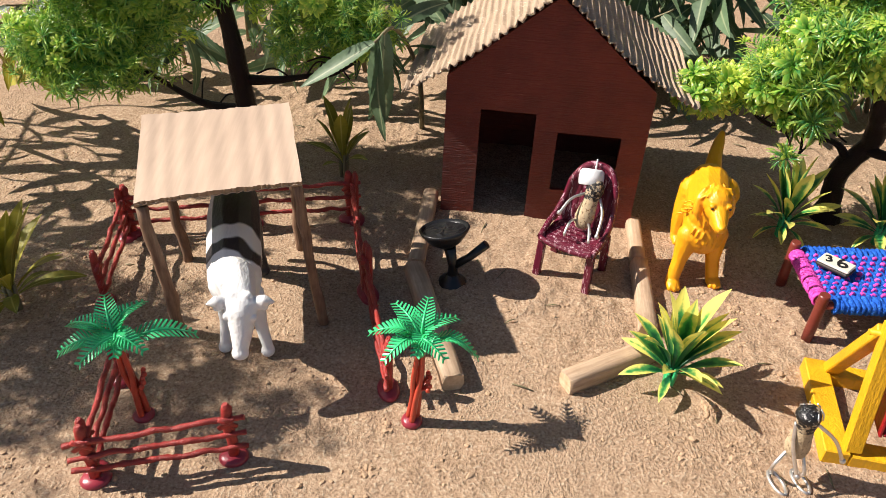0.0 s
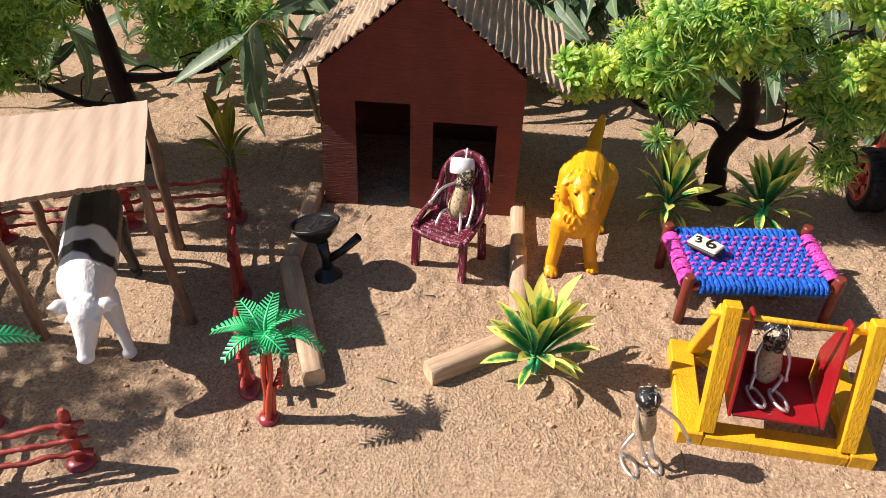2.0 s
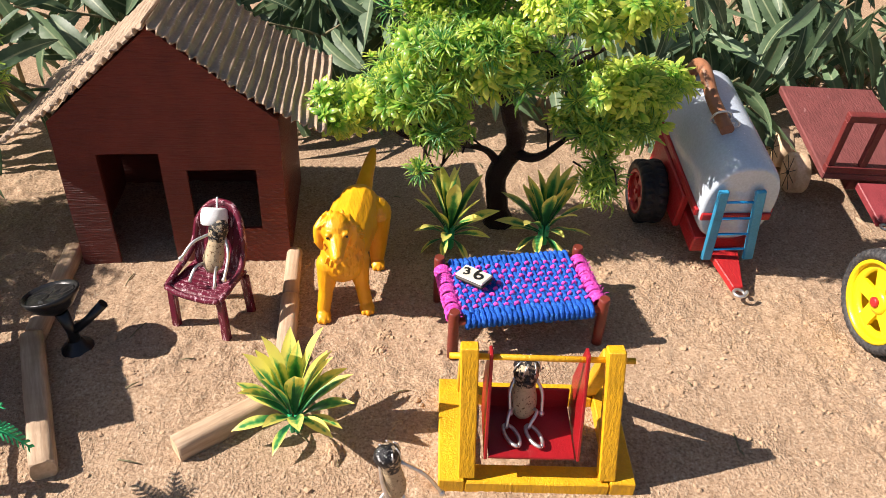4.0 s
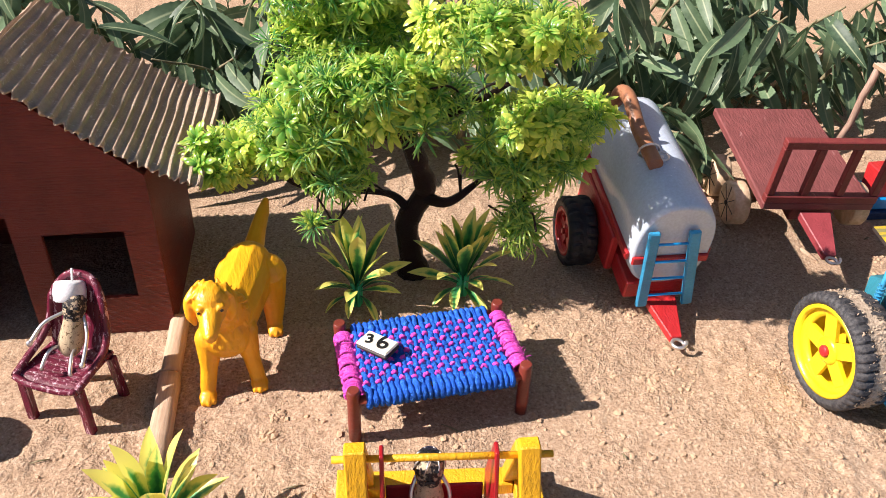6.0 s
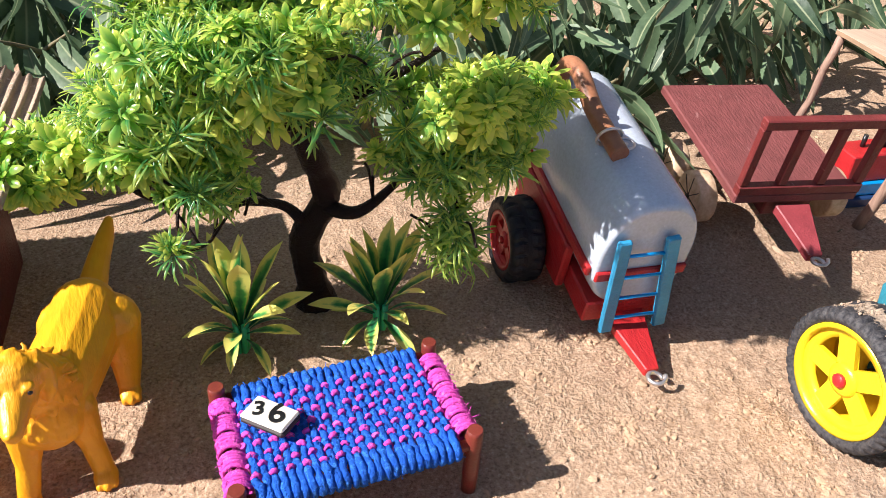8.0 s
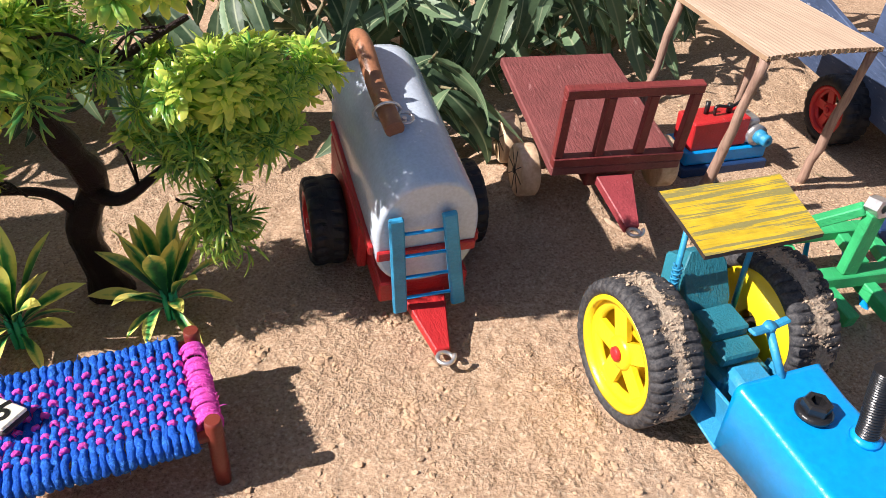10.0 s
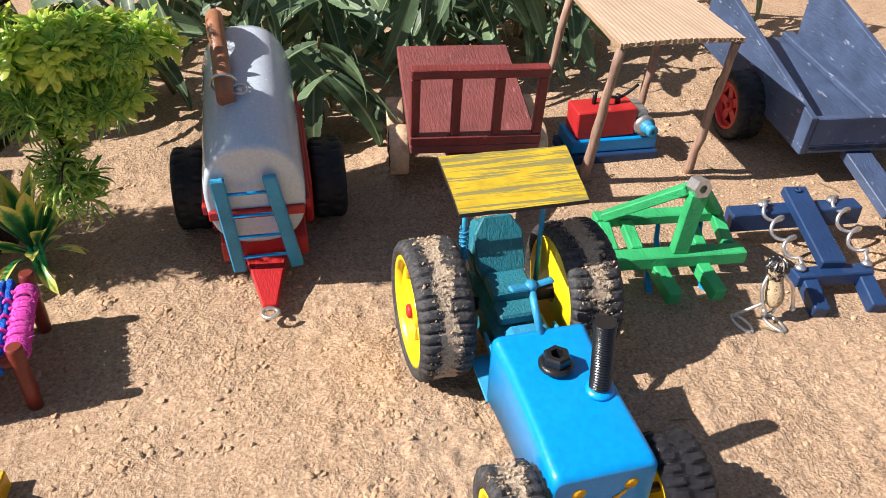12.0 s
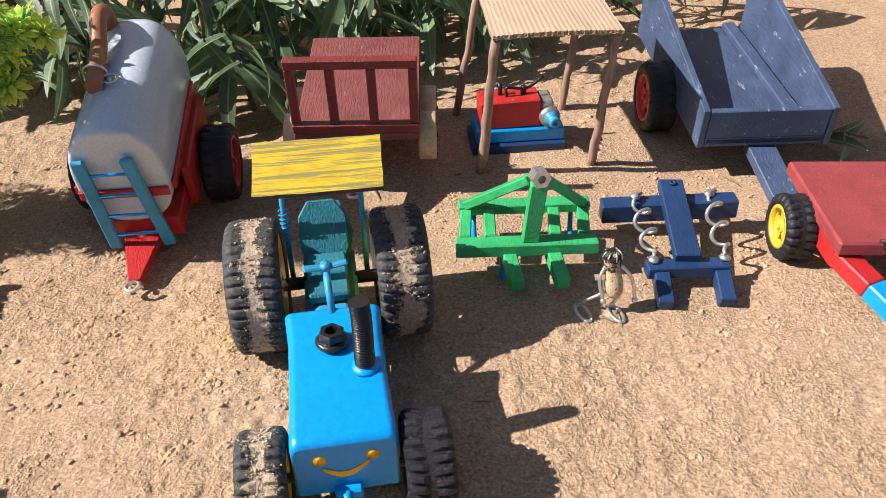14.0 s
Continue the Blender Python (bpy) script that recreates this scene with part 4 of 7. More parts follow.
def tank_trailer():
    t = thing("water_tanker", 0.4865, 0.4695, 0.0235, -8.5, "grey-white water tanker trailer on a red chassis", "trailer", rx=11.0)
    # tank: rounded cross-section drawn along y, domed at the ends
    bm = bmesh.new()
    ys = [(-0.0580, 0.90), (-0.0574, 0.955), (-0.0555, 0.985), (-0.0495, 1.0), (0.044, 1.0), (0.0485, 0.97), (0.050, 0.90)]
    seg, rings = 40, []
    for y, k in ys:
        ring = []
        for i in range(seg):
            a = 2 * math.pi * i / seg
            ex = 0.75
            cx, cz = math.cos(a), math.sin(a)
            x = 0.0250 * math.copysign(abs(cx) ** ex, cx)
            z = 0.0330 * math.copysign(abs(cz) ** (ex if cz < 0 else 0.95), cz)
            ring.append(bm.verts.new((x * k - 0.0014, y, 0.0455 + z * k)))
        rings.append(ring)
    for a, b in zip(rings, rings[1:]):
        for i in range(seg):
            bm.faces.new((a[i], a[(i + 1) % seg], b[(i + 1) % seg], b[i])).smooth = True
    bm.faces.new(rings[0][::-1])
    bm.faces.new(rings[-1])
    tank = part("tank", bm, TANK_WHITE, t, "grey-white enamelled rounded tank with paint chips")
    for s in (-1, 1):
        bm = bmesh.new()
        box(bm, (s * 0.0256 - 0.0014, -0.008, 0.036), (0.0024, 0.094, 0.0060), bevel=0.0006)
        part("side_stripe", bm, RED_PAINT, tank)
    bm = bmesh.new()
    box(bm, (-0.0014, -0.0588, 0.036), (0.0475, 0.0022, 0.0060), bevel=0.0006)
    part("front_stripe", bm, RED_PAINT, tank)
    bm = bmesh.new()
    box(bm, (0, -0.009, 0.0065), (0.045, 0.096, 0.014), bevel=0.001)
    part("chassis", bm, RED_PAINT, t, "red painted wooden chassis")
    for s in (-1, 1):
        bm = bmesh.new()
        box(bm, (s * 0.0252, 0.004, 0.014), (0.005, 0.072, 0.030), bevel=0.001)
        part("side_board", bm, RED_PAINT, t)
        wheel(t, (s * 0.0385, 0.004, 0.0005), 0.0235, 0.019, 0.0165, RIM_RED, TYRE, 20, s, 5)
    bm = bmesh.new()
    tube(bm, [(-0.034, 0.004, 0.0005), (0.034, 0.004, 0.0005)], 0.002, 8)
    part("axle", bm, DARK, t)
    # tongue
    bm = bmesh.new()
    a = [(-0.0125, -0.050), (0.0125, -0.050), (0.0035, -0.0935), (-0.0035, -0.0935)]
    lo = [bm.verts.new((x, y, -0.001)) for x, y in a]
    hi = [bm.verts.new((x, y, 0.0045)) for x, y in a]
    bm.faces.new(hi)
    bm.faces.new(lo[::-1])
    for i in range(4):
        bm.faces.new((lo[i], lo[(i + 1) % 4], hi[(i + 1) % 4], hi[i]))
    bmesh.ops.bevel(bm, geom=bm.edges[:], offset=0.0006, segments=1, affect="EDGES", profile=0.5)
    tongue = part("tongue", bm, RED_PAINT, t, "tapered red drawbar")
    eye_ring(tongue, (0, -0.0980, 0.0015), 0.0040, 0.0011)
    # ladder
    lad = part("ladder", bmesh.new(), SKY_PAINT, t)
    for s in (-1, 1):
        bm = bmesh.new()
        beam(bm, (s * 0.0122 - 0.006, -0.0615, 0.062), (s * 0.0148 + 0.001, -0.0660, 0.002), 0.0068, 0.0034, 0.0008, up=(0, 1, 0.2))
        part("stile", bm, SKY_PAINT, lad)
    for k in range(4):
        q = 0.16 + 0.23 * k
        y, z, x = -0.0615 - 0.0045 * q, 0.062 - 0.060 * q, 0.0118 + 0.003 * q
        bm = bmesh.new()
        tube(bm, [(-x - 0.006 * (1 - q) + 0.001 * q, y, z), (x - 0.006 * (1 - q) + 0.001 * q, y, z)], 0.0009, 7)
        part("rung", bm, BLUE_PAINT, lad)
    # suction pipe on top, wired to a hook
    bm = bmesh.new()
    tube(bm, curve_pts([(-0.0145, 0.046, 0.070), (-0.0145, 0.042, 0.086), (-0.0140, 0.028, 0.0915), (-0.0125, 0.008, 0.0840), (-0.0115, -0.010, 0.0820), (-0.0105, -0.024, 0.0805)], 30), 0.0046, 14)
    pipe = part("suction_pipe", bm, COPPER, t, "bent brown pipe lying on the tank")
    bm = bmesh.new()
    tube(bm, [(-0.0115 + 0.0063 * math.cos(a), -0.012 - 0.001 * math.sin(a), 0.0818 + 0.0058 * math.sin(a)) for a in (2 * math.pi * k / 18 for k in range(19))], 0.0008, 6)
    part("wire_loop", bm, WIRE, pipe)
    bm = bmesh.new()
    tube(bm, [(-0.004 + 0.004 * math.cos(a), -0.016 + 0.004 * math.sin(a), 0.0805) for a in (2 * math.pi * k / 18 for k in range(19))], 0.0007, 6)
    tube(bm, [(-0.004, -0.016, 0.0765), (-0.004, -0.016, 0.0805)], 0.0012, 6)
    part("hook", bm, WIRE, pipe)


tank_trailer()

# ---- red flatbed cart ----


def flatbed():
    c = thing("flatbed_cart", 0.6227, 0.4958, 0.0120, -14.2, "dull red wooden flatbed cart with slatted front rack", "cart", rx=7.5)
    bm = bmesh.new()
    box(bm, (0, 0.006, 0.0395), (0.077, 0.118, 0.006), bevel=0.0008)
    part("bed", bm, DUSTY_RED, c, "dusty red plank bed")
    fr = part("rack", bmesh.new(), DULL_RED, c)
    y = -0.0505
    for nm, a, b in (("rail", (-0.0385, y, 0.0895), (0.0385, y, 0.0895)), ("rail", (-0.0385, y, 0.0455), (0.0385, y, 0.0455))):
        bm = bmesh.new()
        beam(bm, a, b, 0.006, 0.006, 0.0006)
        part(nm, bm, DULL_RED, fr)
    for x in (-0.0358, -0.0125, 0.0115, 0.0358):
        bm = bmesh.new()
        beam(bm, (x, y, 0.0488), (x, y, 0.0863), 0.0052, 0.0048, 0.0005, up=(0, 1, 0))
        part("slat", bm, DULL_RED, fr)
    bm = bmesh.new()
    box(bm, (0, -0.004, 0.030), (0.03, 0.09, 0.012), bevel=0.001)
    part("underframe", bm, DULL_RED, c)
    for sx in (-1, 1):
        for y in (-0.0245, 0.0145):
            bm = bmesh.new()
            r = 0.0158
            m = pose(sx * 0.0440, y, 0.0165 - 0.13 * y, 0, 90 * sx, 0)
            lathe(bm, [(0, -0.0065), (r - 0.001, -0.0065), (r, -0.0055), (r, 0.004), (r - 0.001, 0.005), (0, 0.005)], 28, m)
            w = part("wooden_wheel", bm, PALE_WOOD, c, "pale wooden disc wheel")
            bm = bmesh.new()
            for k in range(4):
                beam(bm, m @ pose(0, 0, 0, 0, 0, 45 * k) @ Vector((-r * 0.86, 0, 0.0050)), m @ pose(0, 0, 0, 0, 0, 45 * k) @ Vector((r * 0.86, 0, 0.0050)), 0.0005, 0.0007, 0, up=(1, 0, 0))
            lathe(bm, [(0, 0.005), (0.0018, 0.005), (0.0016, 0.0062), (0, 0.0062)], 10, m)
            part("spoke_line", bm, DARK, w)
    bm = bmesh.new()
    a = [(-0.011, -0.052), (0.011, -0.052), (0.004, -0.088), (-0.004, -0.088)]
    m = pose(0, 0, 0.030, 14, 0, 0)
    m = pose(0, -0.05, 0.0325, 13, 0, 0) @ pose(0, 0.05, 0)
    lo = [bm.verts.new(m @ Vector((x, q, -0.003))) for x, q in a]
    hi = [bm.verts.new(m @ Vector((x, q, 0.003))) for x, q in a]
    bm.faces.new(hi)
    bm.faces.new(lo[::-1])
    for i in range(4):
        bm.faces.new((lo[i], lo[(i + 1) % 4], hi[(i + 1) % 4], hi[i]))
    bmesh.ops.bevel(bm, geom=bm.edges[:], offset=0.0006, segments=1, affect="EDGES", profile=0.5)
    tg = part("tongue", bm, DECK_RED, c, "tapered red drawbar")
    eye_ring(tg, m @ Vector((0, -0.0925, 0.001)), 0.004, 0.001)


flatbed()

# ---- pump engine under the shelter ----


def engine():
    e = thing("pump_engine", 0.7285, 0.484, 0, -9.0, "red and blue toy pump engine on a blue plinth", "engine")
    bm = bmesh.new()
    box(bm, (0, 0, 0.003), (0.066, 0.034, 0.007), bevel=0.0008)
    part("plinth", bm, NAVY, e)
    bm = bmesh.new()
    box(bm, (0.001, 0.001, 0.0115), (0.062, 0.029, 0.0095), bevel=0.0008)
    part("base", bm, BLUE_PAINT, e, "blue painted base block")
    bm = bmesh.new()
    box(bm, (-0.006, 0, 0.0265), (0.042, 0.022, 0.020), (0, -2, 0), 0.0008)
    part("block", bm, RED_PAINT, e, "red painted engine block")
    bm = bmesh.new()
    box(bm, (0.0195, 0.0, 0.026), (0.009, 0.020, 0.018), bevel=0.0015)
    lathe(bm, [(0, 0), (0.0068, 0), (0.0072, 0.001), (0.0072, 0.004), (0, 0.004)], 20, pose(0.021, -0.010, 0.0245, 90, 0, 0))
    head = part("pump_head", bm, STEEL, e, "grey metal pump head")
    bm = bmesh.new()
    lathe(bm, [(0.0012, 0), (0.0048, 0), (0.0048, 0.004), (0.0038, 0.0045), (0.0042, 0.008), (0.0036, 0.0095), (0.0012, 0.0095), (0.0012, 0)], 18, pose(0.0215, -0.014, 0.0245, 90, 0, 8))
    part("outlet", bm, SKY_PAINT, head, "light blue ribbed outlet")
    bm = bmesh.new()
    tube(bm, curve_pts([(-0.008, -0.002, 0.037), (-0.008, -0.002, 0.043), (0.002, -0.001, 0.0415), (0.008, 0, 0.042), (0.018, 0.001, 0.049)], 16), 0.0011, 7)
    tube(bm, [(0.004, 0, 0.036), (0.004, 0, 0.043)], 0.002, 8)
    tube(bm, [(-0.012, 0.002, 0.036), (-0.012, 0.002, 0.045)], 0.0016, 8)
    part("lever", bm, BLACK, e, "black bent wire lever")


engine()

# ---- implements ----


def green_plough():
    p = thing("plough", 0.686, 0.3475, 0, -12.5, "green wooden plough frame with blue tines", "plough")

    def bar(name, a, b, w=0.008, h=0.006, mat=GREEN_PAINT, up=(0, 0, 1), label=""):
        bm = bmesh.new()
        beam(bm, a, b, w, h, 0.0006, up=up)
        return part(name, bm, mat, p, label)

    bar("front_beam", (-0.0395, -0.011, 0.0195), (0.0385, -0.011, 0.0195), 0.010, 0.0075)
    bar("back_beam", (-0.036, 0.022, 0.024), (0.0395, 0.022, 0.024), 0.009, 0.006)
    for x0, x1 in ((-0.034, -0.032), (-0.020, -0.019), (0.016, 0.018), (0.032, 0.035)):
        bar("cross_bar", (x0, -0.0055, 0.0208), (x1, 0.017, 0.0235), 0.0065, 0.006)
    for x in (-0.011, 0.0135):
        bar("hitch_arm", (x, -0.008, 0.0150), (x + 0.003, -0.035, 0.0105), 0.0075, 0.008)
    bar("mast", (0.001, -0.011, 0.023), (0.004, -0.0105, 0.059), 0.009, 0.006, up=(0, 1, 0))
    bar("brace", (-0.031, 0.020, 0.0275), (0.000, -0.007, 0.060), 0.0075, 0.005)
    bar("brace", (0.034, 0.019, 0.0275), (0.007, -0.007, 0.060), 0.0075, 0.005)
    bm = bmesh.new()
    lathe(bm, [(0.0024, -0.004), (0.0052, -0.004), (0.0052, 0.004), (0.0024, 0.004), (0.0024, -0.004)], 6, pose(0.004, -0.010, 0.0625, 80, 0, 10), smooth=False)
    part("nut", bm, STEEL, p, "grey steel hex nut")
    for x, y in ((-0.0135, -0.014), (0.0175, -0.014), (-0.027, 0.018), (0.004, 0.018), (0.030, 0.018)):
        bm = bmesh.new()
        tube(bm, [(x, y + 0.006, 0.0175), (x, y + 0.004, 0.008), (x, y - 0.001, 0.002), (x + 0.001, y - 0.0065, -0.002)], [0.0013, 0.0016, 0.0022, 0.0008], 7)
        part("tine", bm, BLUE_PAINT, p, "curved blue tine")


green_plough()


def blue_cultivator():
    p = thing("cultivator", 0.7735, 0.327, 0, -12.5, "dark blue wooden cultivator with coiled wire springs", "cultivator")

    def bar(name, a, b, w=0.010, h=0.009, up=(0, 0, 1)):
        bm = bmesh.new()
        beam(bm, a, b, w, h, 0.0007, up=up)
        return part(name, bm, NAVY, p)

    bar("back_beam", (-0.041, 0.0285, 0.0150), (0.038, 0.0255, 0.0180), 0.011, 0.012)
    bar("centre_beam", (0.000, 0.036, 0.0285), (-0.0045, -0.023, 0.0165), 0.014, 0.006)
    bar("front_beam", (-0.0265, -0.0235, 0.0105), (0.0185, -0.0235, 0.0105), 0.009, 0.0075)
    for x in (-0.0195, 0.0135):
        bar("leg", (x + 0.001, -0.026, 0.0080), (x - 0.001, -0.0455, 0.0030), 0.0085, 0.0085)
    for s, x0, x1, ph in ((-1, -0.0215, -0.0225, 0.4), (1, 0.0225, 0.0165, 1.8)):
        bm = bmesh.new()
        a, b = Vector((x0, 0.029, 0.0255)), Vector((x1, -0.0215, 0.0175))
        pts = [a + Vector((0.001, 0.004, -0.002)), a + Vector((0.003, 0.0, 0.0005))]
        for k in range(49):
            q = k / 48
            r = 0.0052 * min(1, 4 * q, 4 * (1 - q))
            g = 2 * math.pi * 3.2 * q + ph
            pts.append(a.lerp(b, q) + Vector((math.cos(g) * r, 0, math.sin(g) * r * 0.8)))
        tube(bm, pts, 0.0011, 7)
        spring = part("coil_spring", bm, WIRE, p, "silver wire coil")
        for q, z in ((a, 0.0235), (b, 0.0150)):
            bm = bmesh.new()
            lathe(bm, [(0, 0), (0.0032, 0), (0.0030, 0.0012), (0.0016, 0.0022), (0, 0.0024)], 14, pose(q.x, q.y, z))
            part("screw_head", bm, STEEL, spring)
    bm = bmesh.new()
    lathe(bm, [(0.001, 0), (0.0022, 0), (0.0020, 0.0010), (0.001, 0.0010), (0.001, 0)], 12, pose(0, 0.031, 0.0308))
    part("screw", bm, NAVY, p)


blue_cultivator()

# ---- box trailer and red trailer ----


def box_trailer():
    t = thing("box_trailer", 0.8750, 0.438, 0, -12.5, "faded grey-blue wooden tipping trailer box", "trailer", rx=4.0)
    w, f, b = 0.0390, -0.044, 0.116

    def board(name, outline, depth, m, label=""):
        bm = bmesh.new()
        prism(bm, outline, depth, m, bevel=0.0005)
        return part(name, bm, GREY_BLUE, t, label)

    bm = bmesh.new()
    box(bm, (0, (f + b) / 2, 0.031), (2 * w, b - f, 0.005), bevel=0.0006)
    part("floor_board", bm, GREY_BLUE, t)
    for s in (-1, 1):
        # outline along the length, pushed through sideways
        o = [(f, 0.0265), (b + 0.004, 0.0290), (b + 0.006, 0.078), (b - 0.010, 0.0815), (f, 0.0535)]
        m = Matrix(((0, 1, 0, s * w - (0.0045 if s < 0 else 0.0)), (1, 0, 0, 0), (0, 0, 1, 0), (0, 0, 0, 1)))
        board("side_board", o, 0.0045, m, "grey-blue side board rising towards the back")
    bm = bmesh.new()
    box(bm, (0, f + 0.0025, 0.0430), (2 * w - 0.0006, 0.005, 0.0195), bevel=0.0006)
    box(bm, (0, f + 0.002, 0.0300), (2 * w - 0.0006, 0.004, 0.006), bevel=0.0006)
    part("front_board", bm, GREY_BLUE, t)
    bm = bmesh.new()
    beam(bm, (w - 0.012, f + 0.006, 0.036), (w - 0.012, b, 0.036), 0.010, 0.005, 0.001)
    part("inner_ledge", bm, GREY_BLUE, t)
    for s in (-1, 1):
        wheel(t, (s * 0.0505, 0.030, 0.0225), 0.0245, 0.020, 0.0170, RIM_RED, TYRE, 20, s, 5)
    bm = bmesh.new()
    tube(bm, [(-0.04, 0.030, 0.0225), (0.04, 0.030, 0.0225)], 0.002, 8)
    part("axle", bm, DARK, t)
    bm = bmesh.new()
    beam(bm, (0.000, f + 0.006, 0.0235), (0.006, f - 0.046, 0.0090), 0.0185, 0.007, 0.0006)
    part("tongue", bm, GREY_BLUE, t, "grey-blue wooden drawbar")


box_trailer()


def red_trailer():
    t = thing("red_trailer", 0.8855, 0.2970, 0, -16.0, "red painted flat trailer on black tyres", "trailer")
    bm = bmesh.new()
    box(bm, (0, 0, 0.0345), (0.098, 0.080, 0.0085), (1.5, 0, 0), 0.0012)
    part("body", bm, DECK_RED, t, "red painted wooden deck")
    for s in (-1, 1):
        bm = bmesh.new()
        box(bm, (s * 0.044, -0.006, 0.0235), (0.006, 0.052, 0.0135), bevel=0.001)
        part("side_board", bm, RED_PAINT, t)
        wheel(t, (s * 0.0545, 0.003, 0.0182), 0.0182, 0.017, 0.0122, RIM_DULL, TYRE, 22, s, 5, lug_h=0.0008)
    bm = bmesh.new()
    tube(bm, [(-0.05, 0.004, 0.020), (0.05, 0.004, 0.020)], 0.002, 8)
    part("axle", bm, DARK, t)
    for s in (-1, 1):
        a, b = Vector((s * 0.043, -0.032, 0.0245)), Vector((s * 0.006, -0.108, 0.006))
        bm = bmesh.new()
        beam(bm, a, a.lerp(b, 0.28), 0.012, 0.010, 0.0008)
        arm = part("drawbar", bm, RED_PAINT, t)
        bm = bmesh.new()
        beam(bm, a.lerp(b, 0.281), b, 0.012, 0.010, 0.0008)
        part("drawbar_end", bm, BLUE_PAINT, arm, "bright blue painted end")
    bm = bmesh.new()
    tube(bm, [(-0.030, -0.0405, 0.0395), (-0.027, -0.0425, 0.041), (-0.0275, -0.043, 0.036)], 0.0011, 6)
    part("wire_knot", bm, DARK, t)


red_trailer()

# ---- rope cot ----


def rope_cot():
    c = thing("rope_cot", 0.3195, 0.381, 0, -2.5, "low wooden cot woven with blue and pink yarn", "cot")
    hx, hy, top = 0.0455, 0.0262, 0.0365
    for sx in (-1, 1):
        for sy in (-1, 1):
            bm = bmesh.new()
            x, y = sx * hx, sy * hy
            tube(bm, [(x, y, -0.002), (x, y, 0.012), (x, y, 0.024), (x, y, 0.0345), (x, y, top)], [0.0032, 0.0034, 0.0033, 0.0034, 0.0030], 14)
            part("leg", bm, LEG_BROWN, c)
    z = 0.0285
    for s in (-1, 1):
        bm = bmesh.new()
        tube(bm, [(-hx, s * hy, z), (hx, s * hy, z)], 0.0024, 10)
        part("side_rail", bm, LEG_BROWN, c)
        bm = bmesh.new()
        tube(bm, [(s * hx, -hy, z), (s * hx, hy, z)], 0.0024, 10)
        part("end_rail", bm, LEG_BROWN, c)
    rnd = random.Random(2)
    n = 25
    xs = [-0.0375 + 0.075 * i / (n - 1) for i in range(n)]
    for i, x in enumerate(xs):
        bm = bmesh.new()
        jit = [rnd.uniform(-0.0006, 0.0006) for _ in range(40)]
        pts = []
        for k in range(22):
            q = k / 21
            y = -hy + 2 * hy * q
            sag = -0.0016 * math.sin(math.pi * q)
            pts.append((x + jit[k], y, z + 0.0027 + sag + 0.0006 * math.sin((q * 10 + i) * math.pi)))
        front = [(x + jit[30], -hy - 0.0022, z - 0.0030), (x, -hy - 0.0036, z - 0.0004), (x, -hy - 0.0024, z + 0.0022)]
        back = [(x, hy + 0.0024, z + 0.0022), (x, hy + 0.0036, z - 0.0004), (x + jit[31], hy + 0.0022, z - 0.0030)]
        tube(bm, [*front, *pts, *back], [0.00182 * rnd.uniform(0.72, 1.18) for _ in range(len(pts) + 6)], 7)
        part("blue_strand", bm, YARN_BLUE, c)
    for j in range(8):
        y = -0.0185 + 0.037 * j / 7
        q = (y + hy) / (2 * hy)
        bm = bmesh.new()
        pts = []
        for k in range(4 * (n + 1)):
            u = k / (4 * (n + 1) - 1)
            x = -0.040 + 0.080 * u
            ph = (x - xs[0]) / (xs[1] - xs[0])
            pts.append((x, y + 0.0003 * math.sin(k), z + 0.0025 - 0.0016 * math.sin(math.pi * q) + 0.0027 * math.cos(math.pi * (ph + j))))
        tube(bm, pts, [0.00104 * rnd.uniform(0.6, 1.25) for _ in pts], 7)
        part("pink_strand", bm, YARN_PINK, c)
    for s in (-1, 1):
        for j in range(5):
            y = -0.0185 + 0.037 * j / 4
            bm = bmesh.new()
            for t in range(5):
                yy = y + 0.00150 * (t - 2) + rnd.uniform(-0.0003, 0.0003)
                fat = rnd.uniform(0.92, 1.08)
                ring = [(s * (hx - 0.0010) + 0.0044 * fat * math.cos(a), yy + 0.0009 * math.sin(a), z + 0.0003 + 0.0036 * fat * math.sin(a)) for a in (2 * math.pi * k / 14 for k in range(15))]
                tube(bm, ring, 0.00095, 6)
            part("pink_wrap", bm, YARN_PINK, c)
    # loose fibres standing off the yarn
    for nm, mat, n, far in (("blue_fuzz", YARN_BLUE, 900, 0.039), ("pink_fuzz", YARN_PINK, 240, 0.0455)):
        bm = bmesh.new()
        for _ in range(n):
            x = rnd.uniform(-far, far) if mat is YARN_BLUE else rnd.choice((-1, 1)) * (far + rnd.uniform(-0.004, 0.004))
            y = rnd.choice((rnd.uniform(-hy, hy), -hy - 0.003, hy + 0.003)) if mat is YARN_BLUE else rnd.uniform(-0.021, 0.021)
            p = Vector((x, y, z + 0.0030 if abs(y) < hy else z + rnd.uniform(-0.003, 0.002)))
            d = Vector((rnd.gauss(0, 1), rnd.gauss(0, 1), abs(rnd.gauss(0, 0.6)))).normalized() * rnd.uniform(0.0012, 0.0034)
            tube(bm, [p, p + d * 0.6 + Vector((0, 0, 0.0005)), p + d], 0.00016, 3)
        tagged(part(nm, bm, mat, c), "loose yarn fibres", kind="stuff")


rope_cot()


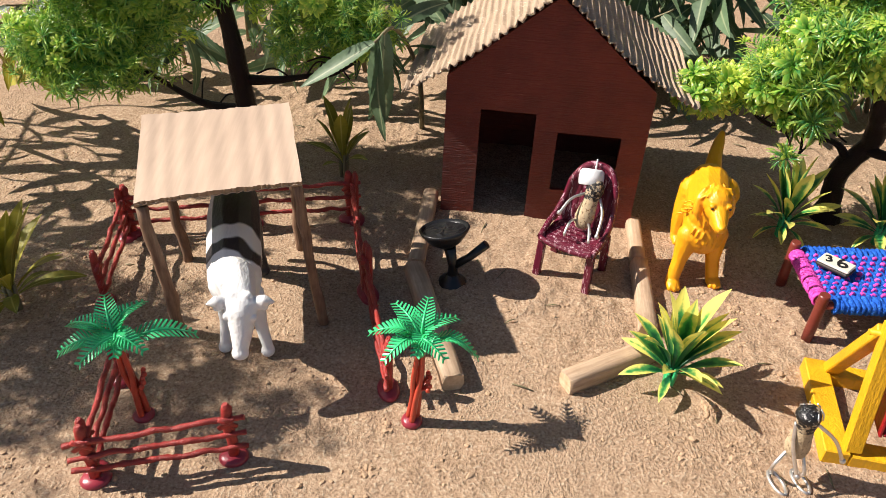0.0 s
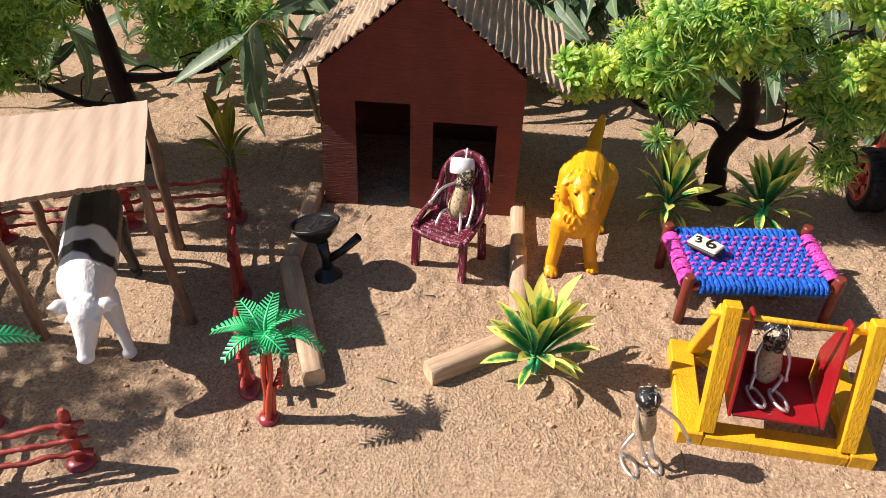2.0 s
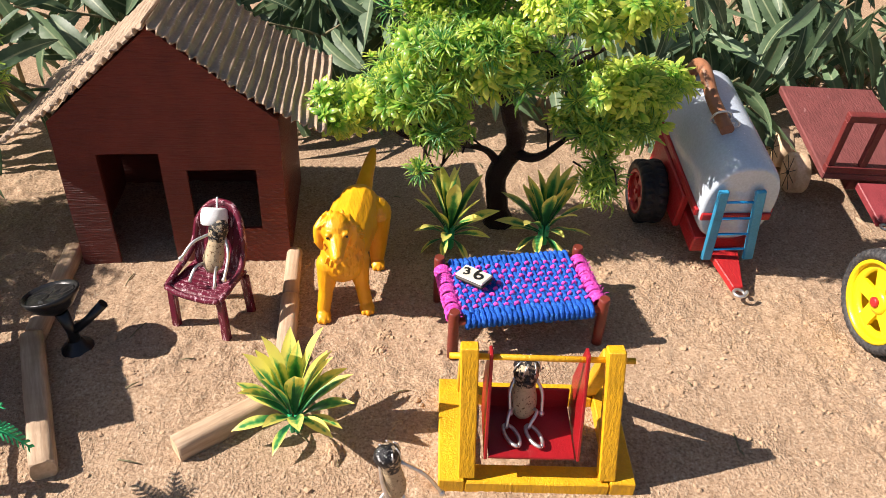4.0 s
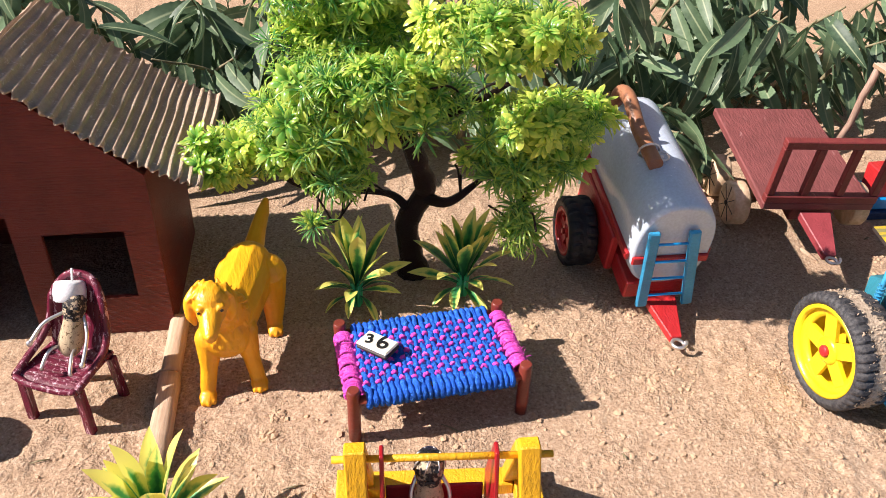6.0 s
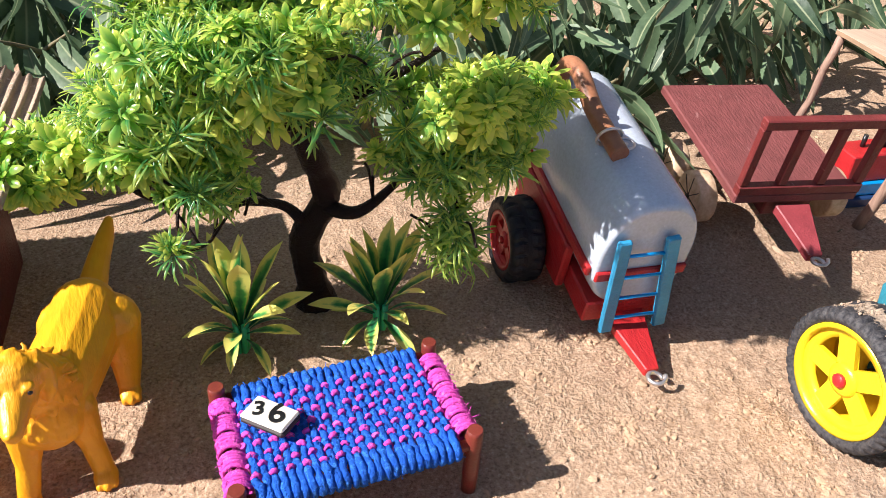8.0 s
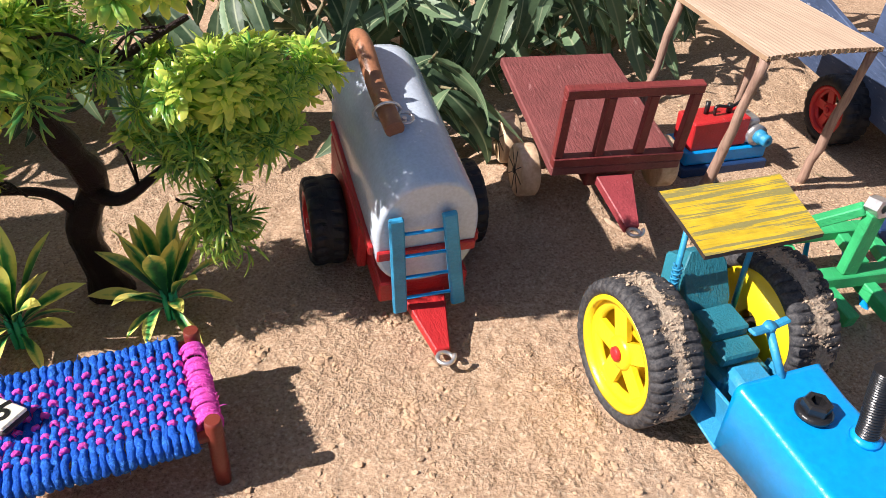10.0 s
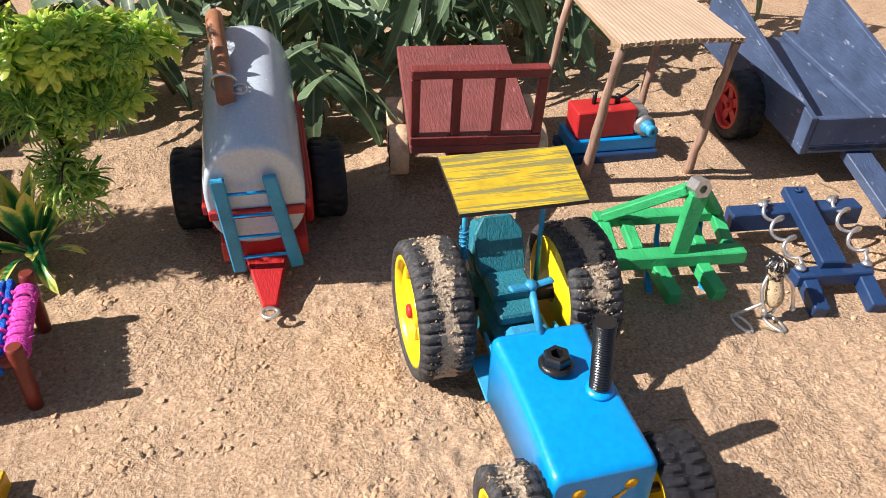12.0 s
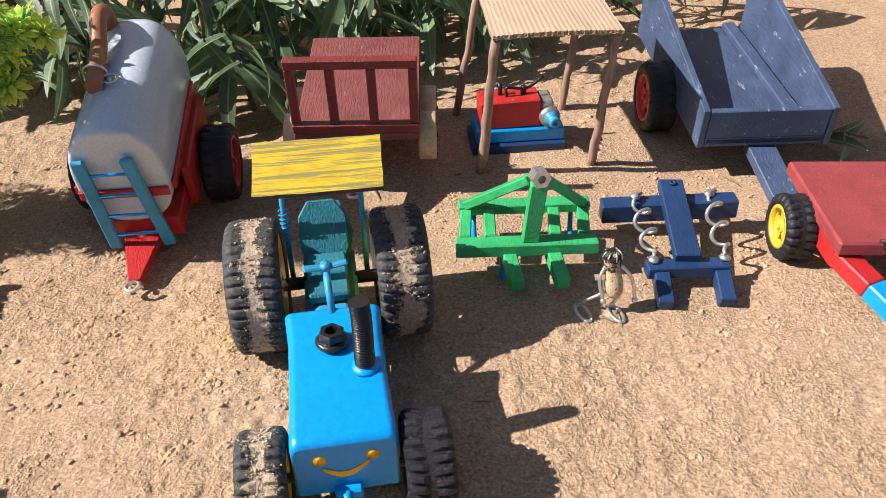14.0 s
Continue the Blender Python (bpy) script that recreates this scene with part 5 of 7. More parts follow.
def token():
    m = pose(0.2920, 0.3868, 0.0335, -3, 0, 41)
    bm = bmesh.new()
    box(bm, (0, 0, 0.0015), (0.0125, 0.0205, 0.0030), bevel=0.0010)
    t = single("game_tile", bm, DARK, "ivory game tile with dark marks, lying on the cot", "tile", m=m)
    bm = bmesh.new()
    box(bm, (0, 0, 0.0037), (0.0122, 0.0200, 0.0016), bevel=0.0007)
    part("face", bm, IVORY, t, "ivory face")
    for txt, x, y, s, rot in (("3", -0.0003, 0.0050, 0.0100, -62), ("6", 0.0006, -0.0030, 0.0140, -62)):
        cu = bpy.data.curves.new("digit", "FONT")
        cu.body, cu.size, cu.align_x, cu.align_y = txt, s, "CENTER", "CENTER"
        cu.extrude, cu.offset = 0.00025, 0.0002
        cu.materials.append(BLACK)
        ob = new("digit", cu)
        ob.parent = t
        ob.matrix_basis = pose(x, y, 0.0046, 0, 0, rot)


token()

# ---- swing ----


def swing():
    s = thing("swing", 0.245, 0.266, 0, -12.3, "yellow wooden swing frame with a red seat", "swing")

    def bar(name, a, b, w, h, mat=YELLOW_PAINT, up=(0, 0, 1), parent=None):
        bm = bmesh.new()
        beam(bm, a, b, w, h, 0.0006, up=up)
        return part(name, bm, mat, parent or s)

    W, D = 0.099, 0.068
    for x in (0.0065, W - 0.0065):
        bar("base_beam", (x, -0.002, 0.0045), (x, D, 0.0045), 0.013, 0.010)
        q = 1 if x < 0.05 else -1
        foot, head = (0.0140, 0.0122) if q > 0 else (0.0845, 0.0805)
        bar("post", (foot, 0.003, 0.0085), (head, 0.0185, 0.0825), 0.0085, 0.0075, up=(0, 1, 0))
        bar("brace", (foot, D - 0.006, 0.0085), (head, 0.0235, 0.0740), 0.0080, 0.0065, up=(0, 1, 0))
    bar("cross_beam", (0.0132, 0.004, 0.0040), (W - 0.0132, 0.004, 0.0040), 0.012, 0.008)
    bar("cross_beam", (0.0132, D - 0.006, 0.0040), (W - 0.0132, D - 0.006, 0.0040), 0.011, 0.008)
    bm = bmesh.new()
    tube(bm, [(0.003, 0.0195, 0.0745), (W - 0.008, 0.0195, 0.0740)], 0.0015, 8)
    part("top_bar", bm, YELLOW_PAINT, s, "thin yellow dowel")
    seat = part("seat", bmesh.new(), SWING_RED, s, "red painted swing seat")
    x0, x1 = 0.0225, 0.0680
    bm = bmesh.new()
    box(bm, ((x0 + x1) / 2, 0.0170, 0.0250), (x1 - x0 - 0.003, 0.032, 0.0018), (4, 0, 0), 0.0004)
    part("seat_board", bm, SWING_RED, seat)
    bm = bmesh.new()
    box(bm, ((x0 + x1) / 2, 0.0340, 0.0320), (x1 - x0 - 0.003, 0.0018, 0.012), (-8, 0, 0), 0.0004)
    part("seat_back", bm, SWING_RED, seat)
    for x in (x0, x1):
        bm = bmesh.new()
        m = Matrix(((0, 1, 0, x - 0.0008), (1, 0, 0, 0), (0, 0, 1, 0), (0, 0, 0, 1)))
        prism(bm, [(0.0005, 0.0228), (0.0335, 0.0245), (0.0365, 0.0460), (0.0225, 0.0790), (0.0165, 0.0790)], 0.0017, m, bevel=0.0004)
        part("seat_side", bm, SWING_RED, seat)


swing()

# ---- chair ----


def armchair():
    c = thing("armchair", 0.1335, 0.417, 0, -32.0, "maroon plastic armchair with gloss highlights painted as pale streaks", "chair")
    w, d, sz = 0.0178, 0.0142, 0.0325
    for sx in (-1, 1):
        for sy in (-1, 1):
            bm = bmesh.new()
            tp = sz
            beam(bm, (sx * w, sy * d, -0.001), (sx * (w - 0.001), sy * (d - 0.001), tp - 0.0025), 0.0052, 0.0042, 0.0007, up=(0, 1, 0))
            part("leg", bm, MAROON, c)
    bm = bmesh.new()
    rows = []
    for j in range(9):
        v = j / 8
        y = -d - 0.002 + (2 * d + 0.003) * v
        rows.append([(w * (2 * i / 12 - 1), y, sz - 0.0022 * math.sin(math.pi * v) * (1 - (2 * i / 12 - 1) ** 2) - (0.0022 if j == 0 else 0)) for i in range(13)])
    g = [[[bm.verts.new((x, y, z - k * 0.0018)) for x, y, z in r] for r in rows] for k in (0, 1)]
    for lay in g:
        for a, b in zip(lay, lay[1:]):
            for i in range(12):
                bm.faces.new((a[i], a[i + 1], b[i + 1], b[i])).smooth = True
    for j in (0, 8):
        for i in range(12):
            bm.faces.new((g[0][j][i], g[0][j][i + 1], g[1][j][i + 1], g[1][j][i]))
    for i in (0, 12):
        for j in range(8):
            bm.faces.new((g[0][j][i], g[0][j + 1][i], g[1][j + 1][i], g[1][j][i]))
    part("seat", bm, MAROON, c)
    for k in range(5):
        bm = bmesh.new()
        y = -0.010 + 0.0042 * k
        beam(bm, (-w + 0.004, y, sz - 0.0004 - 0.0010 * math.sin(math.pi * (k + 1) / 6)), (w - 0.004, y, sz - 0.0004 - 0.0010 * math.sin(math.pi * (k + 1) / 6)), 0.0016, 0.0014, 0.0003)
        part("seat_slat", bm, MAROON, c)
    # back: ribbed shell with an arched top, leaning back
    m = pose(0, d, sz - 0.002, -17, 0, 0)

    def arch_h(x):
        return 0.0425 - 0.014 * (abs(x) / 0.0172) ** 3

    bm = bmesh.new()
    cols, rows = 36, 14
    for lay in (0, 1):
        grid = []
        for i in range(cols + 1):
            x = -0.0168 + 0.0336 * i / cols
            rib = 0.0009 * abs(math.sin(7 * math.pi * i / cols))
            grid.append([bm.verts.new(m @ Vector((x * (1 - 0.10 * (q / rows) ** 2), 0.0016 * lay - 0.0022 * (x / 0.0172) ** 2 * 1.6 - rib * (1 - lay), arch_h(x) * q / rows))) for q in range(rows + 1)])
        for a, b in zip(grid, grid[1:]):
            for q in range(rows):
                bm.faces.new((a[q], a[q + 1], b[q + 1], b[q])).smooth = True
    part("back_shell", bm, MAROON, c, "ribbed maroon shell, its gloss highlights painted as pale streaks")
    bm = bmesh.new()
    edge = []
    for i in range(17):
        x = -0.0172 + 0.0344 * i / 16
        h = arch_h(x)
        edge.append(m @ Vector((x * (1 - 0.10), -0.0036 * (x / 0.0172) ** 2, h)))
    sides = [curve_pts([(q * 0.0182, -d - 0.0015, sz - 0.0004), (q * 0.0190, -d * 0.3, sz + 0.0022), (q * 0.0186, d * 0.55, sz + 0.0060), m @ Vector((q * 0.0172, -0.0036, 0.015)), edge[0 if q < 0 else 16]], 20) for q in (-1, 1)]
    tube(bm, [*sides[0], *edge[1:16], *sides[1][::-1]], 0.0020, 8)
    part("rim", bm, MAROON, c)
    bm = bmesh.new()
    tube(bm, curve_pts([(-0.0182, -d - 0.0015, sz - 0.0006), (-0.009, -d - 0.0032, sz - 0.0016), (0.009, -d - 0.0032, sz - 0.0016), (0.0182, -d - 0.0015, sz - 0.0006)], 12), 0.0019, 8)
    part("front_lip", bm, MAROON, c)


armchair()

# ---- peanut dolls ----


def wire(bm, pts, r=0.0011, n=14):
    tube(bm, curve_pts(pts, n), r, 7, 2)


def doll(base, head, grips, feet, label, hat=False, loops=True, knees=None, face=(0, -1, 0), k=0.85):
    """A peanut figure on wire limbs: one mesh."""
    base, head = Vector(base), Vector(head)
    bm = bmesh.new()
    d = head - base
    q = d.to_track_quat("Z", "Y").to_matrix().to_4x4()
    L = d.length
    m = Matrix.Translation(base) @ q
    prof = [(0, -0.010), (0.0035, -0.0092), (0.0058, -0.006), (0.0066, -0.001), (0.0062, 0.003)]
    prof = [(r * k, z * k) for r, z in prof] + [(0.0052 * k, L * 0.48), (0.0050 * k, L * 0.62), (0.0058 * k, L * 0.86)]
    lathe(bm, prof[:-1], 18, m, 0)
    face_of = [prof[-2], prof[-1]] + [(r * k, L + z * k) for r, z in ((0.0062, 0), (0.0056, 0.004), (0.0035, 0.0068), (0, 0.0076))]
    lathe(bm, face_of, 18, m, 4)
    if not hat:
        lathe(bm, [(r * k, L + z * k) for r, z in ((0.0061, 0.0022), (0.0064, 0.0028), (0.0057, 0.0050), (0.0038, 0.0072), (0, 0.0081))], 18, m @ pose(0, 0, 0, 4, 0, 0), 1)
        for j in range(7):
            a = 0.9 * j + 0.3
            tube(bm, [m @ Vector((r * k * math.cos(a + w), r * k * math.sin(a + w), L + z * k)) for r, z, w in ((0.0066, 0.0012, 0), (0.0062, 0.0046, 0.15), (0.0042, 0.0074, 0.35))], 0.0004, 5, 2)
    else:
        lathe(bm, [(r * k, L + z * k) for r, z in ((0.0072, 0.001), (0.0082, 0.002), (0.0086, 0.0060), (0.0080, 0.0106), (0.0066, 0.0120), (0, 0.0118))], 20, m @ pose(0, 0, 0.001, 4, 14, 0), 3)
        tube(bm, [m @ Vector((0.005, -0.002, L + 0.011)), m @ Vector((0.0062, -0.002, L + 0.0185))], 0.0006, 5, 3)
    # dark brush marks for a face
    fv = Vector(face).normalized()
    side = d.normalized().cross(fv).normalized()
    up = d.normalized()
    for dx, dz, w, h in ((-0.0026, 0.0010, 0.0022, 0.0008), (0.0026, 0.0010, 0.0022, 0.0008), (0, -0.0012, 0.0008, 0.0026), (0, -0.0042, 0.0040, 0.0009)):
        p = head + (side * dx + up * dz + fv * (0.0065 - abs(dx) * 0.28)) * k
        beam(bm, p - side * w * k / 2, p + side * w * k / 2, h * k, 0.0009, 0, 1, up=fv)
    sh = base + d * 0.78
    hip = base - up * 0.004 * k
    for s, h in zip((-1, 1), grips):
        a = sh + side * s * 0.0055
        h = Vector(h)
        wire(bm, [sh + side * s * 0.0052 * k, (a + h) / 2 + side * s * 0.0015 + up * 0.002, h], 0.00095)
        blob(bm, h, (0.0016, 0.0016, 0.0018), mi=2, u=8, v=6)
    for i, (s, f) in enumerate(zip((-1, 1), feet)):
        f = Vector(f)
        knee = Vector(knees[i]) if knees else (hip + f) / 2 + side * s * 0.003
        wire(bm, [hip + side * s * 0.0030, knee, f + Vector((0, 0, 0.003)), f + Vector((0, 0, 0.0012))], 0.00095)
        if loops:
            fw = Vector((fv.x + 0.35, fv.y, 0)).normalized() * 0.0072
            lat = Vector((-fw.y, fw.x, 0)).normalized() * 0.0030
            c = f + fw * 0.75 + Vector((0, 0, 0.0012))
            tube(bm, [c + fw * math.cos(a) + lat * math.sin(a) for a in (2 * math.pi * t / 18 for t in range(19))], 0.00105, 7, 2)
    return single("peanut_doll", bm, [PEANUT, DOLL_HAIR, WIRE, COTTON, DOLL_FACE], label, "doll", "peanut dolls", smooth=False)


doll((0.2205, 0.2535, 0.027), (0.2180, 0.2515, 0.0495), ((0.2205, 0.2440, 0.014), (0.2425, 0.2480, 0.0215)), ((0.2155, 0.2550, 0.0), (0.2280, 0.2560, 0.0)),
     "peanut figure with silver wire limbs standing on sand", knees=[(0.2105, 0.250, 0.014), (0.2260, 0.2470, 0.012)], face=(-0.2, -0.9, 0.45), k=0.9)
doll((0.2925, 0.2850, 0.0360), (0.2932, 0.2880, 0.0525), ((0.2842, 0.2800, 0.0330), (0.2998, 0.2770, 0.0330)), ((0.2815, 0.2755, 0.0268), (0.2925, 0.2730, 0.0268)),
     "peanut figure with wire limbs sitting on the swing", knees=[(0.2835, 0.2790, 0.0350), (0.2970, 0.2765, 0.0350)], face=(-0.2, -0.9, 0.5), k=1.05)
doll((0.1385, 0.4215, 0.0440), (0.1432, 0.4272, 0.0600), ((0.1205, 0.4165, 0.0490), (0.1440, 0.4050, 0.0390)), ((0.1245, 0.4095, 0.0355), (0.1385, 0.4015, 0.0355)),
     "peanut figure with a white cotton cap sitting on the armchair", hat=True, loops=False, knees=[(0.1285, 0.4160, 0.0430), (0.1395, 0.4095, 0.0425)], face=(-0.25, -1, 0.4), k=0.95)
doll((0.7160, 0.2955, 0.0170), (0.7150, 0.2985, 0.0310), ((0.7095, 0.2925, 0.0095), (0.7270, 0.2910, 0.0080)), ((0.7000, 0.3010, 0.0), (0.7165, 0.2960, 0.0)),
     "peanut figure with wire limbs beside the cultivator", knees=[(0.7075, 0.2960, 0.0110), (0.7165, 0.2930, 0.0075)], face=(-0.3, -0.85, 0.45), k=0.76)

# ---- toy animals, each one smooth moulded figure ----


def moulded(name, build, mat, label, category, voxel=0.0009, rounds=6, wrinkle=0.0):
    bm = bmesh.new()
    build(bm)
    ob = single(name, bm, mat, label, category, smooth=True)
    r = ob.modifiers.new("remesh", "REMESH")
    r.mode, r.voxel_size, r.use_smooth_shade = "VOXEL", voxel, True
    sm = ob.modifiers.new("smooth", "SMOOTH")
    sm.factor, sm.iterations = 0.5, rounds
    return ob


def limb(bm, pts, radii):
    tube(bm, curve_pts(pts, 20), list(np.interp(np.linspace(0, 1, 20 // (len(pts) - 1) * (len(pts) - 1) + 1), np.linspace(0, 1, len(radii)), radii)), 12)
    blob(bm, pts[0], (radii[0],) * 3, u=12, v=8)
    blob(bm, pts[-1], (radii[-1],) * 3, u=12, v=8)


def dog_shape(bm):
    # deep barrel body, chest, neck, small head with a short muzzle
    limb(bm, [(0.2150, 0.4150, 0.0420), (0.2215, 0.4320, 0.0430), (0.2280, 0.4520, 0.0430), (0.2315, 0.4650, 0.0440)], [0.0138, 0.0148, 0.0146, 0.0142])
    limb(bm, [(0.2170, 0.4200, 0.0360), (0.2300, 0.4560, 0.0370)], [0.0126, 0.0136])
    blob(bm, (0.2150, 0.4130, 0.0390), (0.0136, 0.0116, 0.0150))
    limb(bm, [(0.2160, 0.4170, 0.0480), (0.2135, 0.4070, 0.0640)], [0.0134, 0.0104])
    blob(bm, (0.2112, 0.3995, 0.0722), (0.0093, 0.0098, 0.0090))
    blob(bm, (0.2106, 0.3945, 0.0690), (0.0074, 0.0080, 0.0068))
    limb(bm, [(0.2104, 0.3905, 0.0690), (0.2097, 0.3845, 0.0675), (0.2092, 0.3800, 0.0662)], [0.0058, 0.0047, 0.0036])
    blob(bm, (0.2089, 0.3772, 0.0676), (0.0021, 0.0015, 0.0015))
    limb(bm, [(0.2100, 0.3900, 0.0640), (0.2094, 0.3830, 0.0634)], [0.0042, 0.0028])
    for s, k in ((-1, 1.0), (1, 0.86)):
        # flat ears hanging close to the cheeks
        limb(bm, [(0.2112 + s * 0.0076, 0.4035, 0.0782), (0.2112 + s * 0.0104 * k, 0.4010, 0.0725), (0.2112 + s * 0.0106 * k, 0.3985, 0.0655), (0.2112 + s * 0.0094 * k, 0.3975, 0.0610)], [0.0014, 0.0030, 0.0028, 0.0014])
        blob(bm, (0.2106 + s * 0.0050, 0.3912, 0.0742), (0.0022, 0.0024, 0.0016))
    # combed locks over crown, nape and shoulders, and down the breast
    rnd = random.Random(8)
    for k in range(136):
        if k < 34:
            a = rnd.uniform(-1.1, 1.1)
            y = rnd.uniform(0.397, 0.407)
            p = Vector((0.2112 + 0.0090 * math.sin(a), y, 0.0722 + 0.0088 * math.cos(a)))
            d = Vector((0.9 * math.sin(a), -0.45, -0.5 * abs(math.sin(a))))
        elif k < 104:
            a = rnd.uniform(-1.6, 1.6)
            y = rnd.uniform(0.406, 0.425)
            p = Vector((0.2140 + 0.0130 * math.sin(a), y, 0.0480 + 0.0135 * math.cos(a) + max(0, 0.420 - y) * 0.75))
            d = Vector((0.6 * math.sin(a) + rnd.uniform(-0.2, 0.2), 0.8, -0.45 * abs(math.sin(a))))
        else:
            a = rnd.uniform(-1.2, 1.2)
            z = rnd.uniform(0.036, 0.062)
            p = Vector((0.2142 + 0.0118 * math.sin(a), 0.4125 - 0.0108 * math.cos(a) + max(0, z - 0.05) * -0.25, z))
            d = Vector((0.3 * math.sin(a) + rnd.uniform(-0.2, 0.2), -0.1, -1.0))
        tube(bm, [p - d * 0.001, p + d * 0.0020, p + d * 0.0042], [0.0006, 0.0009, 0.0003], 6)
    # legs and paws with toes
    for hip, foot in (((0.2062, 0.4130, 0.0370), (0.2005, 0.4075, 0.0030)), ((0.2240, 0.4150, 0.0370), (0.2285, 0.4110, 0.0030))):
        limb(bm, [hip, ((hip[0] + foot[0]) / 2, (hip[1] + foot[1]) / 2 + 0.001, 0.018), foot], [0.0080, 0.0047, 0.0043])
        blob(bm, (foot[0], foot[1] - 0.0026, 0.0030), (0.0050, 0.0058, 0.0036))
        for q in (-1, 0, 1):
            blob(bm, (foot[0] + q * 0.0028, foot[1] - 0.0072 + abs(q) * 0.0010, 0.0022), (0.0017, 0.0026, 0.0024))
    for hip, knee, foot in (((0.2235, 0.4630, 0.0390), (0.2180, 0.4610, 0.0200), (0.2165, 0.4585, 0.0030)), ((0.2410, 0.4610, 0.0390), (0.2430, 0.4600, 0.0200), (0.2420, 0.4555, 0.0030))):
        limb(bm, [hip, knee, foot], [0.0122, 0.0074, 0.0046])
        blob(bm, (foot[0], foot[1] - 0.0026, 0.0030), (0.0050, 0.0060, 0.0036))
        for q in (-1, 0, 1):
            blob(bm, (foot[0] + q * 0.0028, foot[1] - 0.0074 + abs(q) * 0.0010, 0.0022), (0.0017, 0.0026, 0.0024))
    limb(bm, [(0.2355, 0.4740, 0.0480), (0.2400, 0.4870, 0.0535), (0.2445, 0.4970, 0.0590), (0.2470, 0.5020, 0.0635)], [0.0064, 0.0050, 0.0040, 0.0022])


def dog_material():
    m, nt, b = nodes_of("yellow_vinyl_fur")
    co = objco(nt)
    fur = noise_node(nt, co, 520, 3, 0.5, (1, 0.22, 0.5))
    big = noise_node(nt, co, 70, 3)
    nt.links.new(ramp(nt, big, [(0.3, (0.78, 0.32, 0.006)), (0.7, (0.88, 0.41, 0.008))]), b.inputs["Base Color"])
    b.inputs["Roughness"].default_value = 0.42
    bumped(nt, b, fur, 0.0005)
    return m


moulded("toy_dog", dog_shape, dog_material(), "yellow vinyl toy dog standing on sand", "toy dog", 0.00062, 4)


def cow_shape(bm):
    limb(bm, [(-0.0690, 0.3400, 0.0500), (-0.0730, 0.3600, 0.0510), (-0.0790, 0.3900, 0.0530), (-0.0820, 0.4080, 0.0540)], [0.0148, 0.0158, 0.0160, 0.0150])
    blob(bm, (-0.0690, 0.3400, 0.0440), (0.0125, 0.0115, 0.0140))
    limb(bm, [(-0.0675, 0.3340, 0.0560), (-0.0625, 0.3210, 0.0580), (-0.0592, 0.3130, 0.0575)], [0.0120, 0.0096, 0.0080])
    # broad brow that narrows to the muzzle
    blob(bm, (-0.0588, 0.3110, 0.0575), (0.0096, 0.0066, 0.0070))
    limb(bm, [(-0.0588, 0.3095, 0.0545), (-0.0586, 0.3035, 0.0460), (-0.0588, 0.2980, 0.0385)], [0.0082, 0.0060, 0.0040])
    blob(bm, (-0.0589, 0.2968, 0.0372), (0.0046, 0.0040, 0.0036))
    for s, e in ((-1, (-0.0755, 0.3085, 0.0600)), (1, (-0.0422, 0.3110, 0.0605))):
        a = Vector((-0.0588 + s * 0.0066, 0.3125, 0.0600))
        e = Vector(e)
        limb(bm, [a, a.lerp(e, 0.55) + Vector((0, -0.0006, 0.0008)), e], [0.0022, 0.0034, 0.0010])
        limb(bm, [a + Vector((0, -0.0010, -0.0022)), a.lerp(e, 0.55) + Vector((0, -0.0016, -0.0026))], [0.0016, 0.0020])
        blob(bm, (-0.0588 + s * 0.0036, 0.3118, 0.0640), (0.0028, 0.0026, 0.0020))
        blob(bm, (-0.0588 + s * 0.0072, 0.3055, 0.0545), (0.0018, 0.0022, 0.0022))
    for hip, foot in (((-0.0765, 0.3440, 0.0400), (-0.0790, 0.3370, 0.0025)), ((-0.0605, 0.3400, 0.0400), (-0.0540, 0.3345, 0.0025)), ((-0.0900, 0.4080, 0.0420), (-0.0960, 0.4110, 0.0025)), ((-0.0730, 0.4050, 0.0420), (-0.0690, 0.4080, 0.0025))):
        limb(bm, [hip, ((hip[0] + foot[0]) / 2, (hip[1] + foot[1]) / 2 + 0.001, 0.0190), (foot[0], foot[1], 0.006)], [0.0070, 0.0038, 0.0032])
        blob(bm, (foot[0], foot[1] - 0.0006, 0.0030), (0.0042, 0.0044, 0.0036))
    limb(bm, [(-0.0830, 0.4220, 0.0590), (-0.0840, 0.4270, 0.0460), (-0.0840, 0.4260, 0.0260)], [0.0020, 0.0016, 0.0022])


def cow_material():
    """White with black saddle patches that follow the figure's length."""
    m, nt, b = nodes_of("cow_patches")
    co = objco(nt)
    sep = nt.nodes.new("ShaderNodeSeparateXYZ")
    nt.links.new(co, sep.inputs[0])
    n = noise_node(nt, co, 45, 2)
    add = nt.nodes.new("ShaderNodeMath")
    add.operation = "MULTIPLY_ADD"
    nt.links.new(n, add.inputs[0])
    add.inputs[1].default_value = 0.018
    nt.links.new(sep.outputs[1], add.inputs[2])
    mp = nt.nodes.new("ShaderNodeMapRange")
    mp.inputs[1].default_value, mp.inputs[2].default_value = 0.30, 0.45
    nt.links.new(add.outputs[0], mp.inputs[0])
    k = (0.020, 0.019, 0.023)
    w = (0.80, 0.79, 0.77)
    r = ramp(nt, mp.outputs[0], [(0.0, w), (0.375, w), (0.385, k), (0.44, k), (0.45, w), (0.515, w), (0.53, k)])
    nt.links.new(r, b.inputs["Base Color"])
    b.inputs["Roughness"].default_value = 0.42
    bumped(nt, b, noise_node(nt, co, 500, 4, 0.6, (1, 0.4, 1)), 0.0005)
    return m


moulded("toy_cow", cow_shape, cow_material(), "white toy cow with black patches under the shed", "toy cow", 0.0008, 4)


